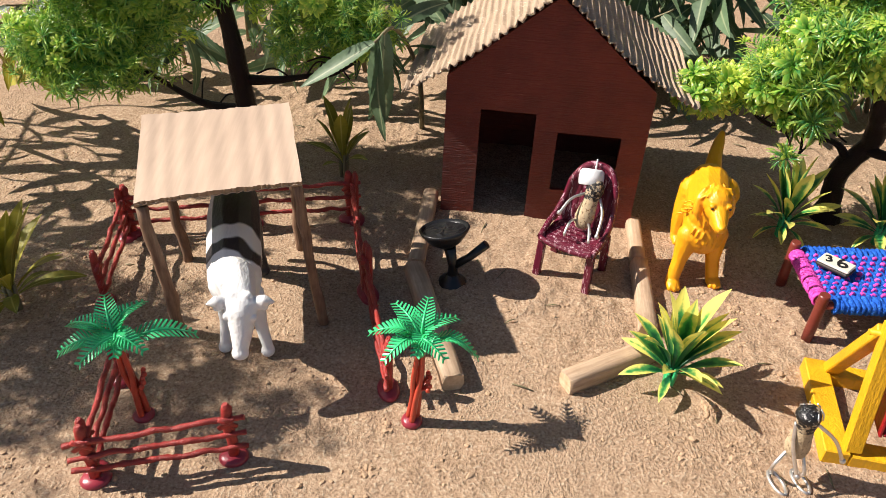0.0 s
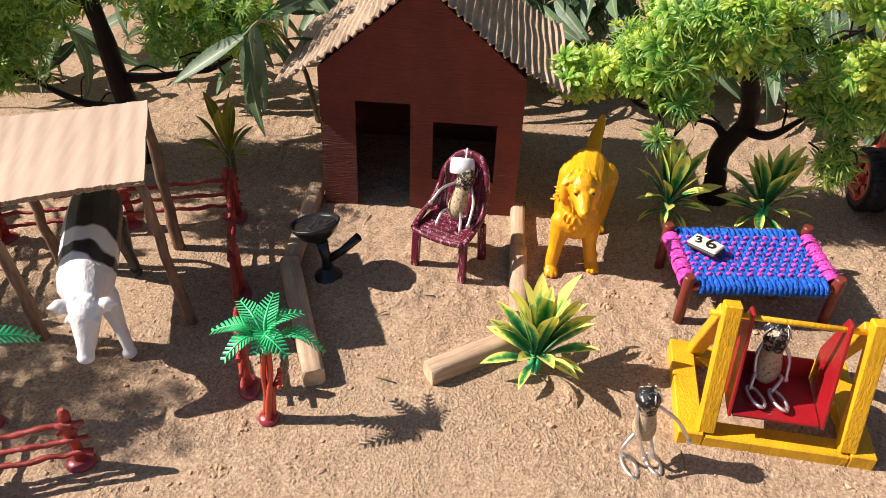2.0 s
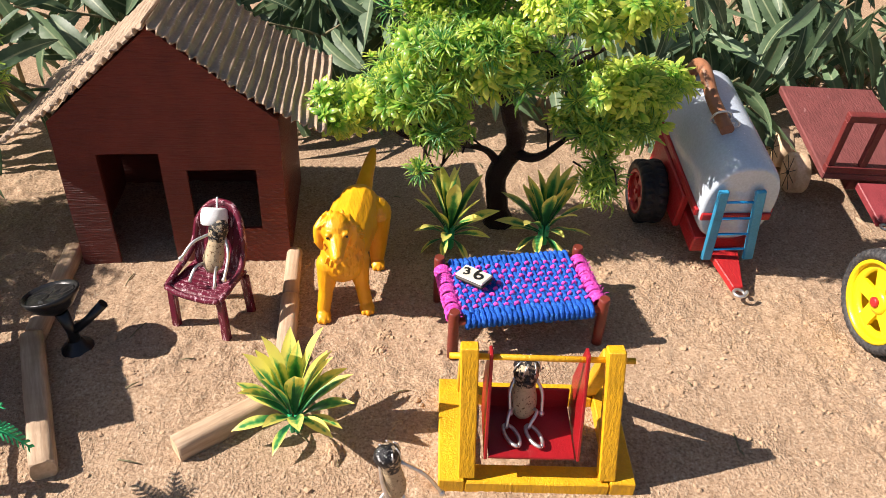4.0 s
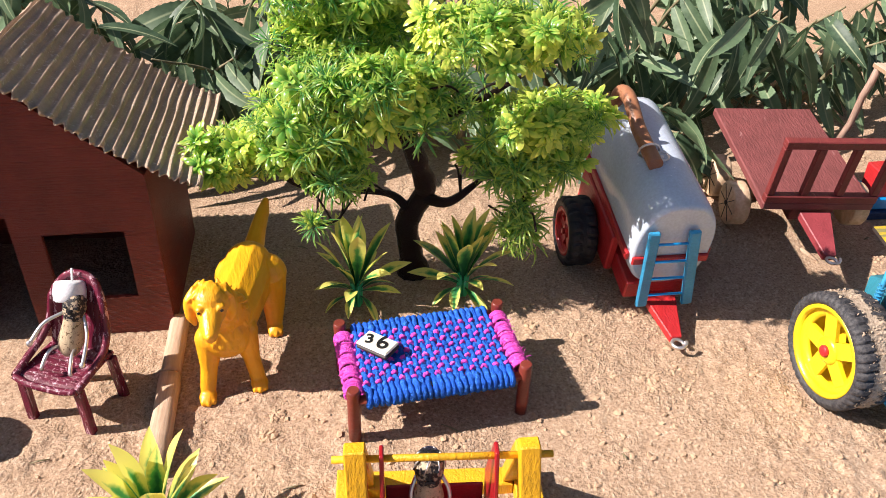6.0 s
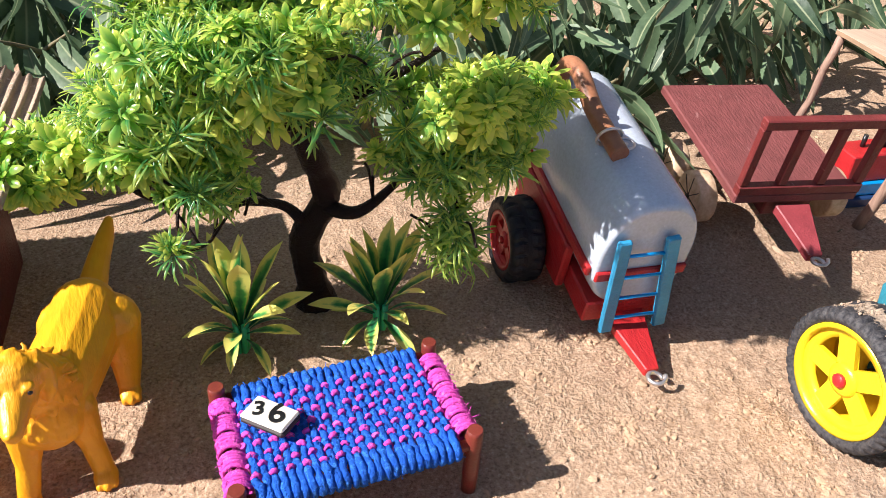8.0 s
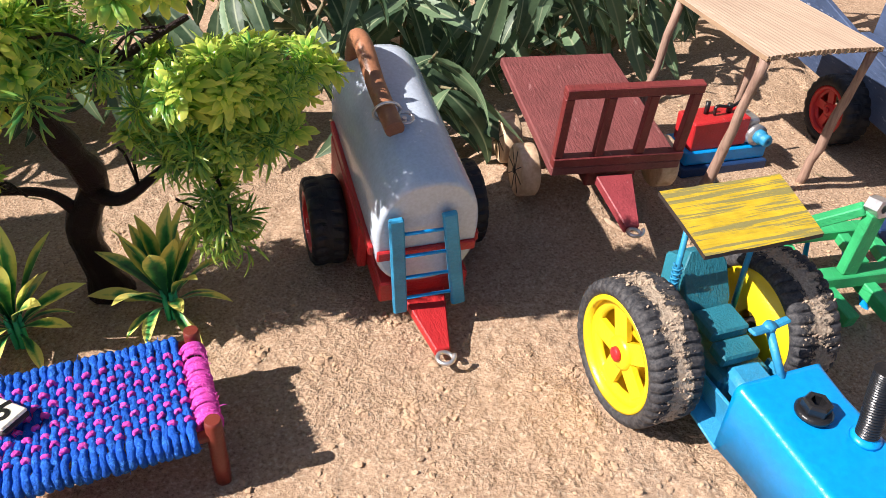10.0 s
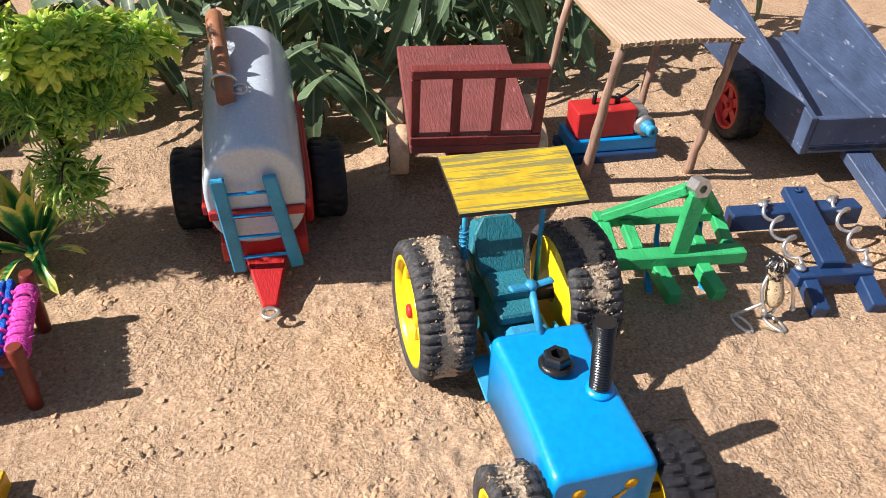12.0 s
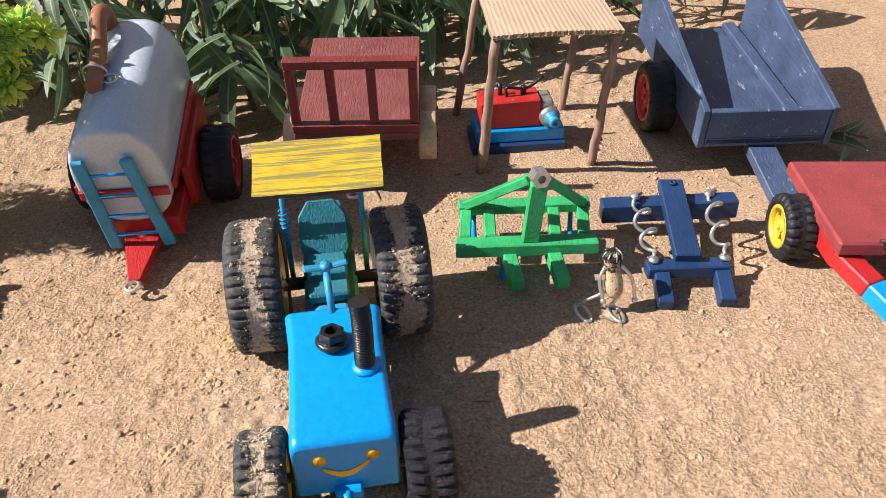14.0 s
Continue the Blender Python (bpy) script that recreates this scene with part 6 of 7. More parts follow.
def eyes():
    for x, y, z in ((0.2052, 0.3893, 0.0733), (0.2160, 0.3893, 0.0733)):
        bm = bmesh.new()
        blob(bm, (0, 0, 0), (0.0009, 0.0007, 0.0009), u=8, v=6)
        ob = single("dog_eye", bm, BLACK, "", "")
        ob.parent = bpy.data.objects["toy_dog"]
        ob.matrix_basis = pose(x, y, z)


eyes()

# ---- black pot ----


def pot():
    p = thing("black_stove", 0.0545, 0.404, 0, 0, "black painted bowl stove on a stem with side handle", "stove")
    bm = bmesh.new()
    lathe(bm, [(0, -0.002), (0.0105, -0.002), (0.0092, 0.0012), (0.0055, 0.0030), (0.0034, 0.0075), (0, 0.0075)], 14)
    part("foot", bm, BLACK, p)
    bm = bmesh.new()
    tube(bm, [(0, 0, 0.001), (-0.0005, 0, 0.014), (-0.003, 0, 0.029)], [0.0042, 0.0030, 0.0040], 12)
    part("stem", bm, BLACK, p)
    bm = bmesh.new()
    m = pose(-0.0050, 0.001, 0.0275, -14, -7, 6)
    lathe(bm, [(0, 0), (0.0045, 0.0005), (0.0105, 0.0045), (0.0152, 0.0105), (0.0163, 0.0132), (0.0150, 0.0138), (0.0138, 0.0118), (0.008, 0.0095), (0, 0.0090)], 22, m)
    bowl = part("bowl", bm, BLACK, p)
    # The bowl is filled up to a flat, rough black top.
    bm = bmesh.new()
    rnd = random.Random(4)
    rough = [(0, 0.0128)] + [(0.0026 * q, 0.0128 + rnd.uniform(-0.0006, 0.0006)) for q in range(1, 6)] + [(0.0142, 0.0118)]
    lathe(bm, rough, 18, m, smooth=False)
    for v in bm.verts:
        v.co += Vector((0, 0, rnd.uniform(-0.0005, 0.0005)))
    part("coals", bm, BLACK, bowl, "rough black top that fills the bowl")
    bm = bmesh.new()
    tube(bm, [(0.001, 0, 0.014), (0.010, 0.0005, 0.0205), (0.0205, 0.001, 0.0310)], [0.0028, 0.0026, 0.0030], 10)
    part("handle", bm, BLACK, p)


pot()

# ---- leaves and plants ----


def blade_mesh(name, length, width, arch, fold, mat, serr=0.0, n=12, shape=0.8, curl=0.0):
    """A leaf along +x that arches down, folded at its midrib; uv: across from midrib, along."""
    me = bpy.data.meshes.new(name)
    vs, fs, uv = [], [], []
    for i in range(n + 1):
        t = i / n
        x = length * (math.sin(arch * t) / arch if arch else t)
        z = -length * ((1 - math.cos(arch * t)) / arch if arch else 0)
        w = width / 2 * max(0.03, math.sin(math.pi * min(1, t**shape * 0.96 + 0.04)) ** (0.75 if shape < 1.5 else 1.0))
        if serr and 0 < i < n:
            w *= 1 + serr * (1 if i % 2 else -1)
        off = curl * math.sin(2.2 * t) * length
        vs += [(x, -w + off, z + w * fold), (x, off, z), (x, w + off, z + w * fold)]
        uv += [(1, t), (0, t), (1, t)]
    for i in range(n):
        a = 3 * i
        fs += [(a, a + 3, a + 4, a + 1), (a + 1, a + 4, a + 5, a + 2)]
    me.from_pydata(vs, [], fs)
    lay = me.uv_layers.new(name="UVMap")
    for lp in me.loops:
        lay.data[lp.index].uv = uv[lp.vertex_index]
    me.polygons.foreach_set("use_smooth", [True] * len(fs))
    me.materials.append(mat)
    return me


def leaf_material(name, dark, light, rib):
    """Real leaves: one tone for each leaf, mottled, with a paler midrib."""
    m, nt, b = nodes_of(name)
    info = nt.nodes.new("ShaderNodeObjectInfo")
    tone = ramp(nt, info.outputs["Random"], [(0.0, dark), (0.6, light), (1.0, shade(light, 1.7))])
    mot = noise_node(nt, objco(nt), 130, 4)
    col = mixed(nt, 0.35, tone, ramp(nt, mot, [(0.3, shade(dark, 0.8)), (0.7, shade(light, 1.4))]))
    uv = nt.nodes.new("ShaderNodeUVMap")
    sep = nt.nodes.new("ShaderNodeSeparateXYZ")
    nt.links.new(uv.outputs[0], sep.inputs[0])
    col = mixed(nt, ramp(nt, sep.outputs[0], [(0.0, (1, 1, 1)), (0.16, (0, 0, 0))]), col, rib)
    nt.links.new(col, b.inputs["Base Color"])
    b.inputs["Roughness"].default_value = 0.5
    bumped(nt, b, mot, 0.0005)
    translucent(nt, b, col, 0.3)
    return m


LEAF = leaf_material("cut_leaf", (0.016, 0.050, 0.022), (0.13, 0.20, 0.105), (0.36, 0.42, 0.24))
LEAF_YELLOW = leaf_material("yellowing_leaf", (0.12, 0.14, 0.02), (0.34, 0.30, 0.03), (0.5, 0.45, 0.12))


def strap_plant(x, y, n, length, width, seed, label, spread=1.0, stem=0.010, mat=None):
    p = thing("plastic_plant", x, y, 0, 0, label, "plant", "plastic bedding plants")
    rnd = random.Random(seed)
    mat = mat or VARIEGATED
    kinds = [blade_mesh("leaf", length, width, a, 0.34, mat, shape=1.75, n=16) for a in (0.3, 0.75, 1.25)]
    bm = bmesh.new()
    for k in range(5):
        a = k * 1.26
        tube(bm, [(0.002 * math.cos(a), 0.002 * math.sin(a), -0.003), (0.003 * math.cos(a), 0.003 * math.sin(a), stem)], [0.0016, 0.0012], 6)
    part("stalk", bm, PALM if mat is VARIEGATED else TWIG, p, "bundled green stalks")
    for i in range(n):
        q = i / (n - 1)
        lift = 87 - 52 * q * spread + rnd.uniform(-7, 7)
        s = (1.0 - 0.50 * q) * rnd.uniform(0.85, 1.12)
        ob = new("leaf", kinds[0 if q < 0.4 else 1 if q < 0.75 else 2])
        ob.parent = p
        ob.matrix_basis = pose(0, 0, stem * (0.9 - 0.45 * q), 0, 0, 137.5 * i + rnd.uniform(-18, 18)) @ pose(0.0015, 0, 0, rnd.uniform(-25, 25), -lift, 0) @ Matrix.Scale(s, 4)


strap_plant(0.1775, 0.3180, 30, 0.056, 0.0112, 1, "yellow-edged green plastic plant on sand", 0.80, 0.014)
strap_plant(0.295, 0.4665, 26, 0.050, 0.0108, 2, "dark green yellow-tipped plastic plant", 1.32, 0.018)
strap_plant(0.363, 0.4585, 26, 0.052, 0.0108, 3, "yellow-tipped green plastic plant beside the tree", 1.28, 0.018)
strap_plant(-0.2110, 0.366, 26, 0.070, 0.0140, 4, "yellowish leafy plant stuck in sand", mat=LEAF_YELLOW, stem=0.02)
strap_plant(-0.028, 0.530, 13, 0.050, 0.0110, 6, "dark green and yellow leafy plant stuck in sand", 0.55, mat=LEAF_YELLOW, stem=0.02)


def rosette(kind, rnd):
    """Vertices and faces of one small moulded tuft about +z: cupped pointed petals, or thin curling needles."""
    vs, fs = [(0, 0, 0)], []
    rings = ((7, 18, 1.0), (7, 42, 0.90), (5, 66, 0.70), (3, 82, 0.45)) if kind == 0 else ((7, 2, 1.0), (7, 34, 1.0), (5, 62, 0.85))
    wid = 0.34 if kind == 0 else 0.105
    uv = [(0.5, 0.0)]
    for n, lift, ln in rings:
        for k in range(n):
            a = 2 * math.pi * (k + rnd.random() * 0.5) / n + lift
            e = math.radians(lift + rnd.uniform(-12, 12))
            u = Vector((math.cos(a) * math.cos(e), math.sin(a) * math.cos(e), math.sin(e)))
            s = Vector((-math.sin(a), math.cos(a), 0))
            up = u.cross(s) * -1
            i = len(vs)
            L = ln * rnd.uniform(0.8, 1.2)
            bend = rnd.uniform(-0.55, 0.55) if kind else rnd.uniform(-0.1, 0.1)
            lift_tip = rnd.uniform(0.15, 0.5)
            for f, w, z in ((0.35, wid * 0.55, -0.06), (0.66, wid, -0.02), (0.87, wid * 0.78, 0.35), (1.0, wid * 0.10, 0.75)):
                c = u * L * f + up * (z * lift_tip) + s * bend * f * f
                rim = up * (0.22 * w * L)
                vs += [tuple(c - s * w * L * 0.5 + rim), tuple(c), tuple(c + s * w * L * 0.5 + rim)]
                uv += [(0.0, f), (0.5, f), (1.0, f)]
            fs += [(0, i, i + 1), (0, i + 1, i + 2)]
            for j in (0, 3, 6):
                fs += [(i + j, i + j + 3, i + j + 4, i + j + 1), (i + j + 1, i + j + 4, i + j + 5, i + j + 2)]
    return vs, fs, uv


def crown_mesh(lobes, count, seed, size):
    """Many tufts over the lobes; each lobe: centre, radii, share of needle tufts."""
    rnd = random.Random(seed)
    bank = [[np.array(q[0]), q[1], q[2]] for q in (rosette(k, rnd) for k in (0, 1) for _ in range(6))]
    vs, fs, mi, uvs, o = [], [], [], [], 0
    vol = [r[0] * r[1] + r[1] * r[2] + r[0] * r[2] for _, r, _ in lobes]
    for (c, r, needles), v in zip(lobes, vol):
        for _ in range(int(count * v / sum(vol))):
            d = Vector((rnd.gauss(0, 1), rnd.gauss(0, 1), rnd.gauss(0, 1))).normalized()
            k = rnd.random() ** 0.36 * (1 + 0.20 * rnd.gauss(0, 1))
            p = Vector((c[0] + d.x * r[0] * k, c[1] + d.y * r[1] * k, c[2] + d.z * r[2] * k))
            if p.z < 0.012 or k < 0.40:
                continue
            axis = (Vector((d.x / r[0], d.y / r[1], d.z / r[2])).normalized() + Vector((-0.25, -0.25, 0.85)) + Vector((rnd.gauss(0, 0.35), rnd.gauss(0, 0.35), rnd.gauss(0, 0.35)))).normalized()
            # Inner tufts always take the darker needles, which puts shade into the gaps.
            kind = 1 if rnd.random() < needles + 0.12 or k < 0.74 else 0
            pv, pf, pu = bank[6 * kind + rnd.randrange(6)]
            s = size * rnd.uniform(0.6, 1.3) * (1.25 if kind else 1.10)
            m = Matrix.Translation(p) @ axis.to_track_quat("Z", "Y").to_matrix().to_4x4() @ pose(0, 0, 0, 0, 0, rnd.uniform(0, 360)) @ Matrix.Scale(s, 4)
            m = np.array(m)
            vs.append(pv @ m[:3, :3].T + m[:3, 3])
            fs += [tuple(o + j for j in f) for f in pf]
            o += len(pv)
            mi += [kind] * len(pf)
            uvs += pu
    me = bpy.data.meshes.new("crown")
    me.from_pydata(np.concatenate(vs).tolist(), [], fs)
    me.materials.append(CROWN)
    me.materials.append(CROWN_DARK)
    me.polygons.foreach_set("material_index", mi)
    me.polygons.foreach_set("use_smooth", [True] * len(fs))
    lay = me.uv_layers.new(name="UVMap")
    at = np.empty(len(me.loops), int)
    me.loops.foreach_get("vertex_index", at)
    lay.data.foreach_set("uv", np.array(uvs)[at].ravel())
    return me


def small_tree(name, x, y, trunk, limbs, lobes, count, seed, label, size=0.0098):
    t = thing(name, x, y, 0, 0, label, "tree", "artificial trees")
    bm = bmesh.new()
    pts = curve_pts(trunk, 24)
    rad = np.interp(np.linspace(0, 1, len(pts)), [0, 0.12, 0.5, 1], [0.0130, 0.0080, 0.0070, 0.0038])
    rnd = random.Random(seed)
    tube(bm, pts, [r * rnd.uniform(0.9, 1.12) for r in rad], 12)
    tr = part("trunk", bm, BARK, t, "dark glossy gnarled trunk")
    for a, b, r in limbs:
        bm = bmesh.new()
        a, b = Vector(a), Vector(b)
        mid = (a + b) / 2 + Vector((rnd.uniform(-1, 1), rnd.uniform(-1, 1), rnd.uniform(-1.2, 0.4))) * 0.010
        q = curve_pts([a, mid, b], 12)
        tube(bm, q, list(np.linspace(r, r * 0.35, len(q))), 8)
        part("limb", bm, BARK, tr)
        for _ in range(3):
            bm = bmesh.new()
            s = q[rnd.randrange(4, len(q))]
            e = s + Vector((rnd.uniform(-1, 1), rnd.uniform(-1, 0.6), rnd.uniform(0.1, 0.9))) * 0.028
            tube(bm, curve_pts([s, (s + e) / 2 + Vector((0, 0, 0.006)), e], 8), 0.0007, 5)
            part("twig", bm, BARK, tr)
    ob = new("crown", crown_mesh(lobes, count, seed, size))
    ob.parent = t
    return t


small_tree("bonsai_tree", 0.337, 0.489, [(0.002, 0.002, -0.004), (-0.001, 0.0, 0.020), (-0.004, -0.002, 0.045), (0.006, -0.008, 0.070), (-0.001, -0.016, 0.095), (-0.008, -0.022, 0.120), (0.002, -0.020, 0.160)],
           [((0.004, -0.008, 0.066), (0.040, -0.020, 0.082), 0.0045), ((0.040, -0.020, 0.082), (0.075, -0.030, 0.100), 0.003), ((-0.004, -0.004, 0.056), (-0.045, 0.000, 0.072), 0.0034), ((-0.045, 0.000, 0.072), (-0.085, 0.008, 0.094), 0.0022),
            ((-0.006, -0.020, 0.115), (-0.05, -0.03, 0.140), 0.0035), ((0.0, -0.020, 0.125), (0.055, -0.03, 0.150), 0.0035), ((0.050, -0.040, 0.100), (0.054, -0.052, 0.050), 0.0010), ((-0.045, -0.012, 0.078), (-0.068, -0.039, 0.073), 0.0012)],
           [((-0.080, 0.008, 0.104), (0.039, 0.024, 0.012), 0.3), ((-0.110, 0.006, 0.099), (0.018, 0.014, 0.010), 0.15), ((-0.048, -0.012, 0.094), (0.018, 0.020, 0.010), 0.5), ((0.056, -0.032, 0.098), (0.032, 0.022, 0.009), 0.35), ((-0.058, -0.008, 0.124), (0.038, 0.032, 0.013), 0.55), ((0.058, -0.040, 0.126), (0.036, 0.020, 0.010), 0.2),
            ((0.084, -0.030, 0.120), (0.028, 0.022, 0.011), 0.1), ((-0.026, 0.010, 0.162), (0.054, 0.028, 0.013), 0.5), ((-0.042, 0.012, 0.192), (0.042, 0.026, 0.013), 0.5), ((0.030, -0.058, 0.186), (0.044, 0.020, 0.013), 0.3), ((-0.030, 0.018, 0.222), (0.036, 0.020, 0.011), 0.5), ((0.054, -0.048, 0.064), (0.009, 0.009, 0.024), 0.6),
            ((0.076, -0.026, 0.097), (0.022, 0.018, 0.008), 0.3), ((-0.068, -0.039, 0.074), (0.005, 0.005, 0.005), 0.1), ((-0.030, -0.042, 0.158), (0.024, 0.014, 0.010), 0.35), ((-0.012, -0.026, 0.142), (0.038, 0.022, 0.016), 0.75), ((-0.046, -0.014, 0.150), (0.030, 0.024, 0.014), 0.6)],
           1750, 11, "artificial bonsai tree with bright green tufts and dark trunk", 0.0087)
small_tree("bonsai_tree", -0.099, 0.549, [(0.002, 0.002, -0.004), (0.0, 0.0, 0.030), (-0.004, -0.001, 0.060), (-0.008, -0.002, 0.110), (-0.016, -0.002, 0.160), (-0.018, 0.0, 0.200)],
           [((-0.002, 0.0, 0.045), (-0.070, -0.004, 0.074), 0.0045), ((-0.070, -0.004, 0.074), (-0.130, -0.006, 0.085), 0.003), ((0.0, 0.0, 0.070), (0.055, -0.008, 0.080), 0.0045), ((0.055, -0.008, 0.080), (0.090, -0.004, 0.095), 0.003),
            ((-0.006, 0.0, 0.12), (-0.08, 0, 0.145), 0.0035), ((-0.010, 0.0, 0.13), (0.06, 0, 0.15), 0.0035), ((0.0, 0.0, 0.040), (-0.030, -0.020, 0.020), 0.0015)],
           [((-0.105, 0.004, 0.102), (0.060, 0.036, 0.028), 0.75), ((-0.066, 0.014, 0.126), (0.046, 0.030, 0.030), 0.7), ((0.050, 0.010, 0.106), (0.040, 0.030, 0.026), 0.8), ((0.090, -0.004, 0.118), (0.026, 0.028, 0.022), 0.7), ((-0.135, -0.010, 0.095), (0.030, 0.028, 0.022), 0.6),
            # Last lobe added out of view, to shade the sand beside the hut.
            ((0.040, 0.020, 0.146), (0.070, 0.040, 0.030), 0.7), ((-0.100, 0.010, 0.158), (0.070, 0.045, 0.030), 0.7), ((-0.110, -0.012, 0.080), (0.055, 0.028, 0.012), 0.8), ((-0.125, -0.052, 0.196), (0.052, 0.034, 0.018), 0.7)],
           2650, 12, "artificial bonsai tree with dark green needle tufts", 0.0072)

small_tree("bonsai_tree", -0.455, 0.392, [(0, 0, -0.004), (0.004, 0, 0.05), (0, 0.002, 0.12), (0.006, 0, 0.20)],
           [((0.002, 0, 0.10), (0.05, 0, 0.16), 0.004), ((0.002, 0, 0.10), (-0.04, 0.03, 0.17), 0.004), ((0.002, 0, 0.12), (0.01, -0.06, 0.18), 0.004)],
           [((0.040, 0.0, 0.205), (0.045, 0.070, 0.045), 0.7), ((0.010, -0.050, 0.250), (0.055, 0.055, 0.055), 0.7), ((0.0, 0.045, 0.175), (0.050, 0.050, 0.040), 0.7), ((0.045, -0.045, 0.300), (0.030, 0.040, 0.030), 0.7)],
           820, 13, "artificial bonsai tree beside the cattle yard", 0.0080)


def arching_twigs():
    """Bare looping twigs of the tree beside the cattle yard."""
    tree = bpy.data.objects["bonsai_tree.002"]
    rnd = random.Random(31)
    for k in range(9):
        bm = bmesh.new()
        c = Vector((-0.02 + rnd.uniform(-0.03, 0.05), 0.09 + 0.018 * k + rnd.uniform(-0.01, 0.01), 0.13 + rnd.uniform(-0.02, 0.07)))
        r, a0 = rnd.uniform(0.022, 0.045), rnd.uniform(0, 6.28)
        u = Vector((rnd.uniform(-0.3, 0.3), 1, rnd.uniform(-0.3, 0.3))).normalized()
        v = Vector((0.5, 0, 1)).normalized()
        n = 22
        tube(bm, [c + (u * math.cos(a0 + 4.6 * i / n) + v * math.sin(a0 + 4.6 * i / n)) * r * (1 + 0.25 * i / n) for i in range(n + 1)], 0.0011, 5)
        part("twig", bm, BARK, tree)
    bm = bmesh.new()
    tube(bm, curve_pts([(0.002, 0, 0.09), (-0.01, 0.07, 0.13), (-0.01, 0.16, 0.15), (-0.02, 0.25, 0.15)], 16), [0.003 - 0.00012 * i for i in range(16)][:16] + [0.001], 7)
    part("limb", bm, BARK, tree)


arching_twigs()

# ---- cut leafy branches heaped behind ----
LEAVES = [blade_mesh("leaf", 0.060, 0.0125, a, f, LEAF, 0.045, 30, curl=c) for a, f, c in ((0.5, 0.25, 0.03), (0.9, 0.35, -0.04), (1.3, 0.2, 0.02), (0.2, 0.4, 0.05))]
LEAVES_Y = [blade_mesh("leaf", 0.055, 0.013, a, f, LEAF_YELLOW, 0.07, 16) for a, f in ((0.6, 0.3), (1.0, 0.3))]


def leafy_branch(base, tip, seed, n=13, size=1.0, droop=1.0, meshes=None, label="cut green branch with long serrated leaves"):
    rnd = random.Random(seed)
    base, tip = Vector(base), Vector(tip)
    t = thing("leafy_branch", base.x, base.y, base.z, 0, label, "branch", "cut branches")
    d = tip - base
    pts = curve_pts([(0, 0, 0), d * 0.5 + Vector((0, 0, 0.16 * d.length)), d], 14)
    bm = bmesh.new()
    tube(bm, pts, list(np.linspace(0.0024, 0.0008, len(pts))), 6)
    part("stem", bm, TWIG, t)
    for i in range(n):
        q = 0.12 + 0.88 * (i + rnd.random() * 0.6) / n
        p = pts[min(len(pts) - 1, int(q * (len(pts) - 1)))]
        yaw = math.degrees(math.atan2(d.y, d.x)) + (1 if i % 2 else -1) * rnd.uniform(25, 85)
        pitch = rnd.uniform(-5, 60) * droop
        # keep the hanging tip above the sand
        s = size * rnd.uniform(0.75, 1.2)
        room = base.z + p.z
        if room < 0.055 * s:
            pitch = min(pitch, math.degrees(math.asin(max(0.0, room - 0.003) / (0.06 * s + 1e-6))) - 22)
        ob = new("leaf", rnd.choice(meshes or LEAVES))
        ob.parent = t
        ob.matrix_basis = Matrix.Translation(p) @ pose(0, 0, 0, 0, 0, yaw) @ pose(0, 0, 0, rnd.uniform(-70, 70), pitch, 0) @ Matrix.Scale(s, 4)
    return t


def hanging_leaves():
    """A broken twig that leans out beside the hut with a few long leaves hanging from it."""
    t = thing("leafy_branch", 0.032, 0.612, 0.0, 0, "broken twig with dark serrated leaves hanging down", "branch", "cut branches")
    pts = curve_pts([(0, 0, 0), (-0.004, -0.040, 0.070), (-0.020, -0.085, 0.122), (-0.034, -0.100, 0.118)], 18)
    bm = bmesh.new()
    tube(bm, pts, list(np.linspace(0.0024, 0.0010, len(pts))), 6)
    part("stem", bm, TWIG, t)
    for i, (k, yaw, pitch, roll, size) in enumerate(((17, -110, 72, 20, 1.25), (18, 190, 25, -30, 1.0), (15, -80, 66, -20, 1.15), (13, 35, -15, 40, 0.95), (11, 150, -10, 30, 0.9), (9, 20, 5, -30, 0.9), (17, -60, 80, 10, 1.0))):
        ob = new("leaf", LEAVES[(0, 3, 1, 0, 2, 1, 3)[i]])
        ob.parent = t
        ob.matrix_basis = Matrix.Translation(pts[k]) @ pose(0, 0, 0, 0, 0, yaw) @ pose(0, 0, 0, roll, pitch, 0) @ Matrix.Scale(size, 4)


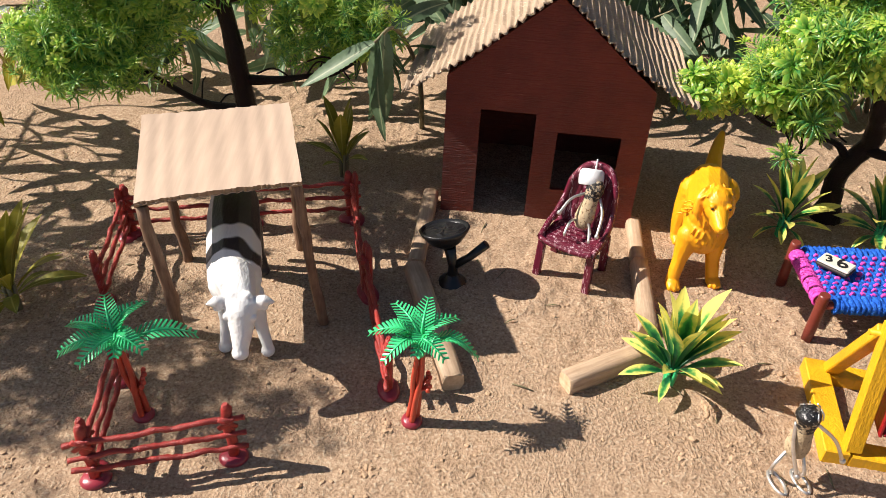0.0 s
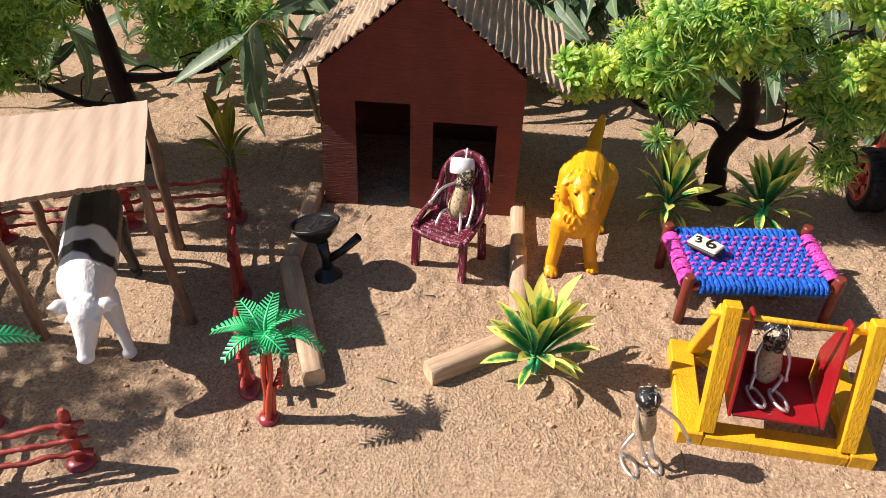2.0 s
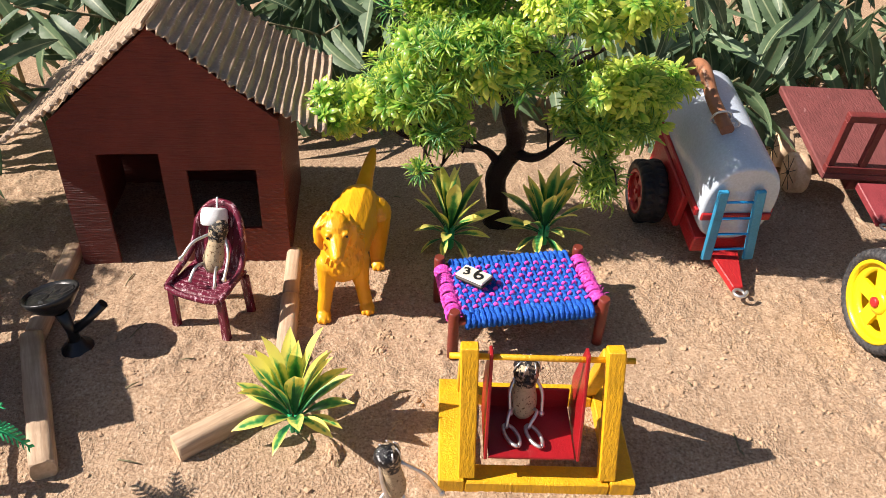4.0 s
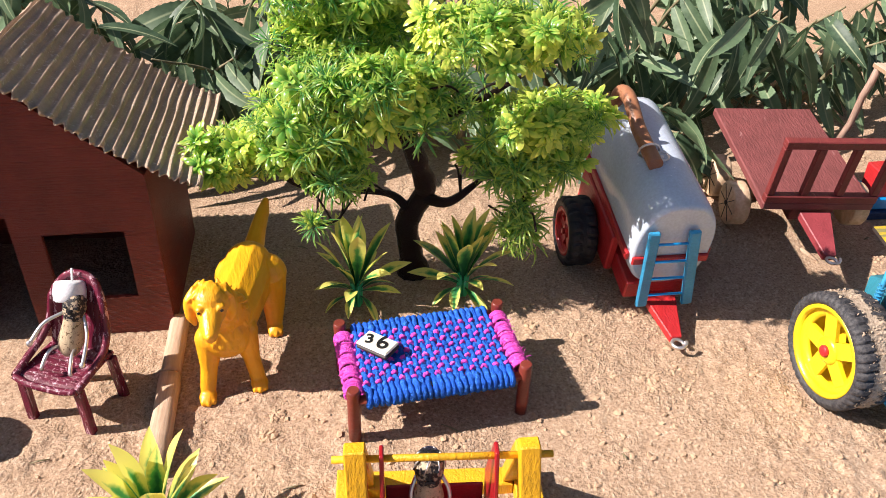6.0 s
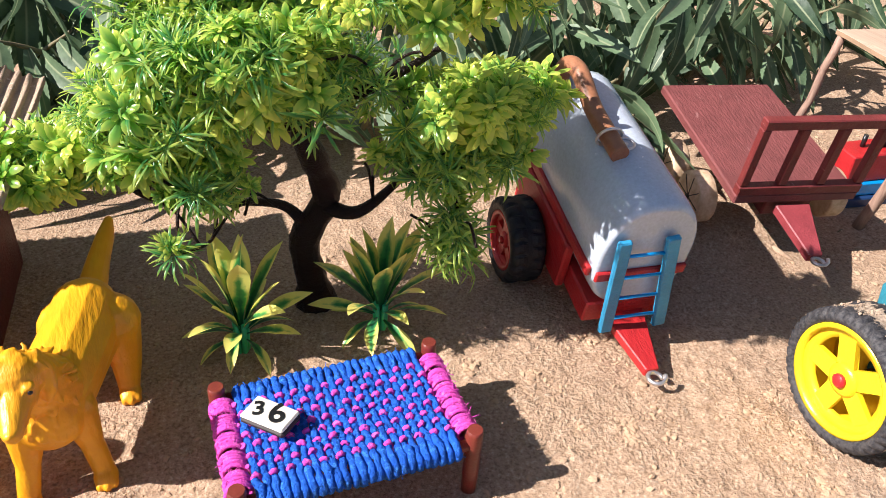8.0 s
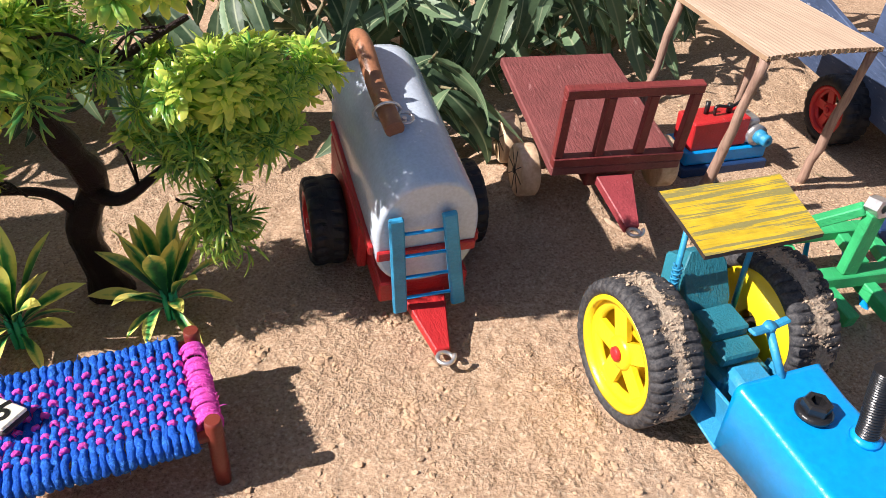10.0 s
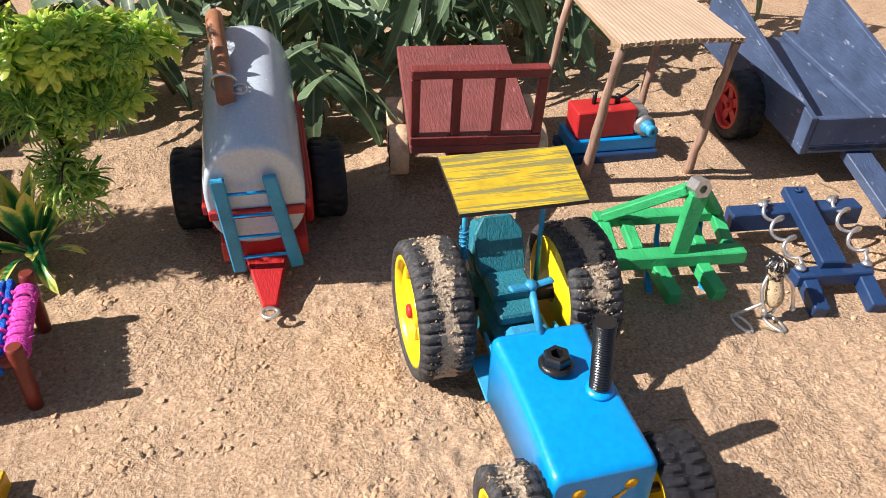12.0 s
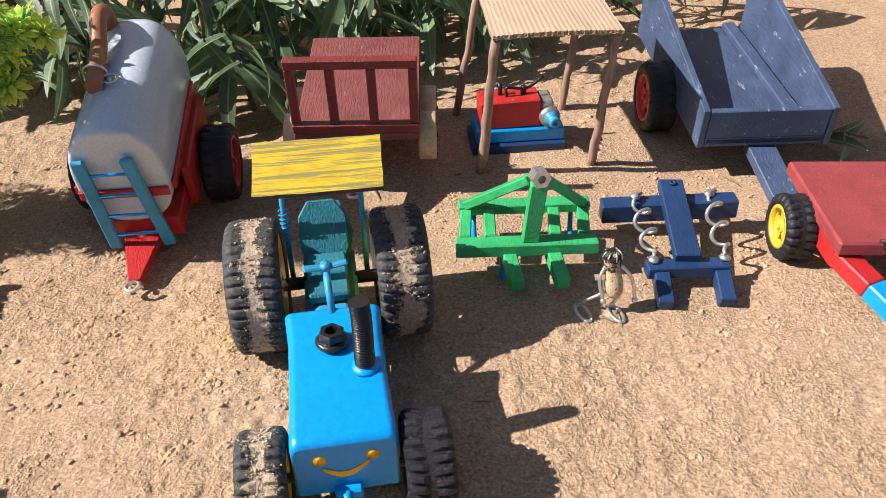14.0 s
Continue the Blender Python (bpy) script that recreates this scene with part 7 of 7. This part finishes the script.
def heap():
    rnd = random.Random(21)
    for i in range(46):
        x = 0.10 + 0.72 * (i + rnd.random()) / 46
        y = 0.66 + rnd.uniform(-0.03, 0.16) + max(0, 0.30 - x) * 0.25
        h = rnd.uniform(0.01, 0.11)
        a = rnd.uniform(-0.9, 0.9)
        ln = rnd.uniform(0.08, 0.15)
        tip = (x + math.sin(a) * ln, y - math.cos(a) * ln * 0.45, h + rnd.uniform(0.02, 0.10))
        leafy_branch((x, y, max(0.0, h - 0.05)), tip, 100 + i, 14, rnd.uniform(0.85, 1.15))
    # dense growth behind the hut
    for i in range(9):
        x = 0.03 + 0.030 * i
        leafy_branch((x, 0.76 + rnd.uniform(-0.03, 0.06), 0.04), (x + rnd.uniform(-0.05, 0.05), 0.69, rnd.uniform(0.10, 0.19)), 400 + i, 13, 1.0)
    for i in range(6):
        x = -0.30 + 0.05 * i
        leafy_branch((x, 0.74 + rnd.uniform(-0.03, 0.06), 0.0), (x + rnd.uniform(-0.04, 0.04), 0.66 + rnd.uniform(-0.02, 0.03), rnd.uniform(0.05, 0.14)), 430 + i, 13, 1.0)
    # bundle beside the tanker
    leafy_branch((0.550, 0.590, 0.0), (0.540, 0.535, 0.085), 201, 9, 1.3)
    leafy_branch((0.563, 0.605, 0.0), (0.524, 0.548, 0.075), 202, 12, 1.0)
    leafy_branch((0.530, 0.600, 0.0), (0.548, 0.522, 0.066), 203, 7, 1.1)
    # behind the shelter and the box trailer
    for i, (x, y) in enumerate(((0.70, 0.60), (0.74, 0.61), (0.80, 0.64), (0.86, 0.63), (0.905, 0.655), (0.95, 0.66), (1.0, 0.65), (0.66, 0.59), (0.63, 0.60))):
        leafy_branch((x, y + 0.05, 0.02), (x + rnd.uniform(-0.03, 0.03), y - 0.005, 0.10 + rnd.uniform(0, 0.03)), 230 + i, 11, 1.0)
    leafy_branch((0.93, 0.425, 0.0), (0.955, 0.40, 0.012), 251, 4, 0.8)
    # droop of leaves between the left tree and the hut
    hanging_leaves()
    for i, (x, y) in enumerate(((-0.02, 0.66), (0.05, 0.70), (-0.07, 0.68), (-0.28, 0.62), (-0.32, 0.56), (0.10, 0.74))):
        leafy_branch((x, y, 0.03), (x + rnd.uniform(-0.05, 0.05), y - 0.07, 0.13), 270 + i, 11, 0.95, 1.0, LEAVES if i < 3 else LEAVES_Y, "dry yellow-green leafy branch")
    # branches standing to the left, whose shade dapples the cattle yard
    for i in range(8):
        y = 0.36 + 0.26 * i / 7
        x = -0.47 + rnd.uniform(-0.06, 0.06)
        top = 0.24 if y < 0.40 else 0.27 if y < 0.56 else 0.36
        leafy_branch((x - 0.03, y, 0.0), (x + 0.05, y + rnd.uniform(-0.03, 0.03), rnd.uniform(0.19, top)), 300 + i, 13, 0.9)


heap()

# ---- sand lumps and litter ----


def litter():
    rnd = random.Random(77)
    base = bmesh.new()
    bmesh.ops.create_icosphere(base, subdivisions=1, radius=1.0)
    bv = [v.co.copy() for v in base.verts]
    bf = [[v.index for v in f.verts] for f in base.faces]
    base.free()
    vs, fs = [], []
    spots = [(0.241, 0.394, 0.020, 30), (0.225, 0.350, 0.03, 12), (0.548, 0.272, 0.022, 60), (0.585, 0.262, 0.02, 30), (0.60, 0.36, 0.03, 14), (0.21, 0.30, 0.025, 14), (-0.11, 0.275, 0.02, 40), (0.83, 0.405, 0.03, 14), (0.80, 0.41, 0.02, 12), (-0.15, 0.43, 0.03, 30), (0.35, 0.33, 0.1, 20), (0.7, 0.25, 0.12, 25), (0.5, 0.28, 0.1, 20), (0.1, 0.36, 0.06, 20), (0.05, 0.25, 0.08, 25), (0.6, 0.5, 0.2, 30), (0.523, 0.325, 0.02, 60), (0.535, 0.235, 0.02, 60), (0.63, 0.29, 0.03, 30), (-0.02, 0.33, 0.05, 30)]
    # crusted clods, each a close cluster of crumbs
    clods = ((0.449, 0.359), (0.395, 0.418), (0.396, 0.305), (0.508, 0.296), (0.490, 0.257), (0.421, 0.401), (0.229, 0.370), (0.235, 0.383), (0.196, 0.300), (0.017, 0.282), (0.010, 0.254), (-0.074, 0.330), (0.540, 0.225), (0.527, 0.350), (0.445, 0.352))
    spots += [(x, y, 0.0034, 110) for x, y in clods]
    # crumbs gathered in drifts all over the yard
    while len(spots) < 1150:
        x, y = rnd.uniform(-0.28, 0.98), rnd.uniform(0.19, 0.56)
        if vnoise(np.array([x]), np.array([y]), 0.09, 2)[0] > rnd.uniform(0.25, 0.8):
            spots.append((x, y, rnd.uniform(0.003, 0.018), rnd.randrange(2, 12)))
    for cx, cy, r, n in spots:
        for _ in range(n):
            x, y = cx + rnd.gauss(0, r * 0.6), cy + rnd.gauss(0, r * 0.6)
            if 0.03 < x < 0.20 and 0.46 < y < 0.61:
                continue
            s = min(0.0017, 0.00060 * rnd.lognormvariate(0.0, 0.55))
            z = float(sand_height(np.array([x]), np.array([y]))[0])
            m = pose(x, y, z, rnd.uniform(-25, 25), rnd.uniform(-25, 25), rnd.uniform(0, 360)) @ Matrix.Diagonal((s * rnd.uniform(0.9, 1.8), s * 1.1, s * rnd.uniform(0.6, 0.9), 1))
            o = len(vs)
            vs += [tuple(m @ (v * rnd.uniform(0.65, 1.25))) for v in bv]
            fs += [[o + j for j in f] for f in bf]
    me = bpy.data.meshes.new("sand_lumps")
    me.from_pydata(vs, [], fs)
    me.materials.append(LUMP)
    tagged(new("sand_lumps", me), "small crumbs and lumps of dry sand", "sand", kind="stuff")
    bm = bmesh.new()
    for _ in range(60):
        x, y = rnd.uniform(-0.25, 0.95), rnd.uniform(0.2, 0.62)
        a, ln = rnd.uniform(0, 6.28), rnd.uniform(0.004, 0.016)
        z = float(sand_height(np.array([x]), np.array([y]))[0]) + 0.0006
        p = Vector((x, y, z))
        q = p + Vector((math.cos(a), math.sin(a), 0)) * ln
        tube(bm, [p, (p + q) / 2 + Vector((0, 0, 0.0006)), q], [0.0003, 0.0005, 0.0002], 5)
    me = mesh_of("straw_bits", bm, TWIG)
    tagged(new("straw_bits", me), "scattered dry straw and twig bits", "straw", kind="stuff")


litter()


def dry_chip():
    bm = bmesh.new()
    tube(bm, [(0, 0, 0.001), (0.003, -0.006, 0.0018), (0.006, -0.018, 0.001)], [0.0012, 0.0026, 0.0006], 6)
    single("wood_chip", bm, LOG, "pale splinter of wood lying on sand", "splinter", m=pose(0.613, 0.452, 0))


dry_chip()
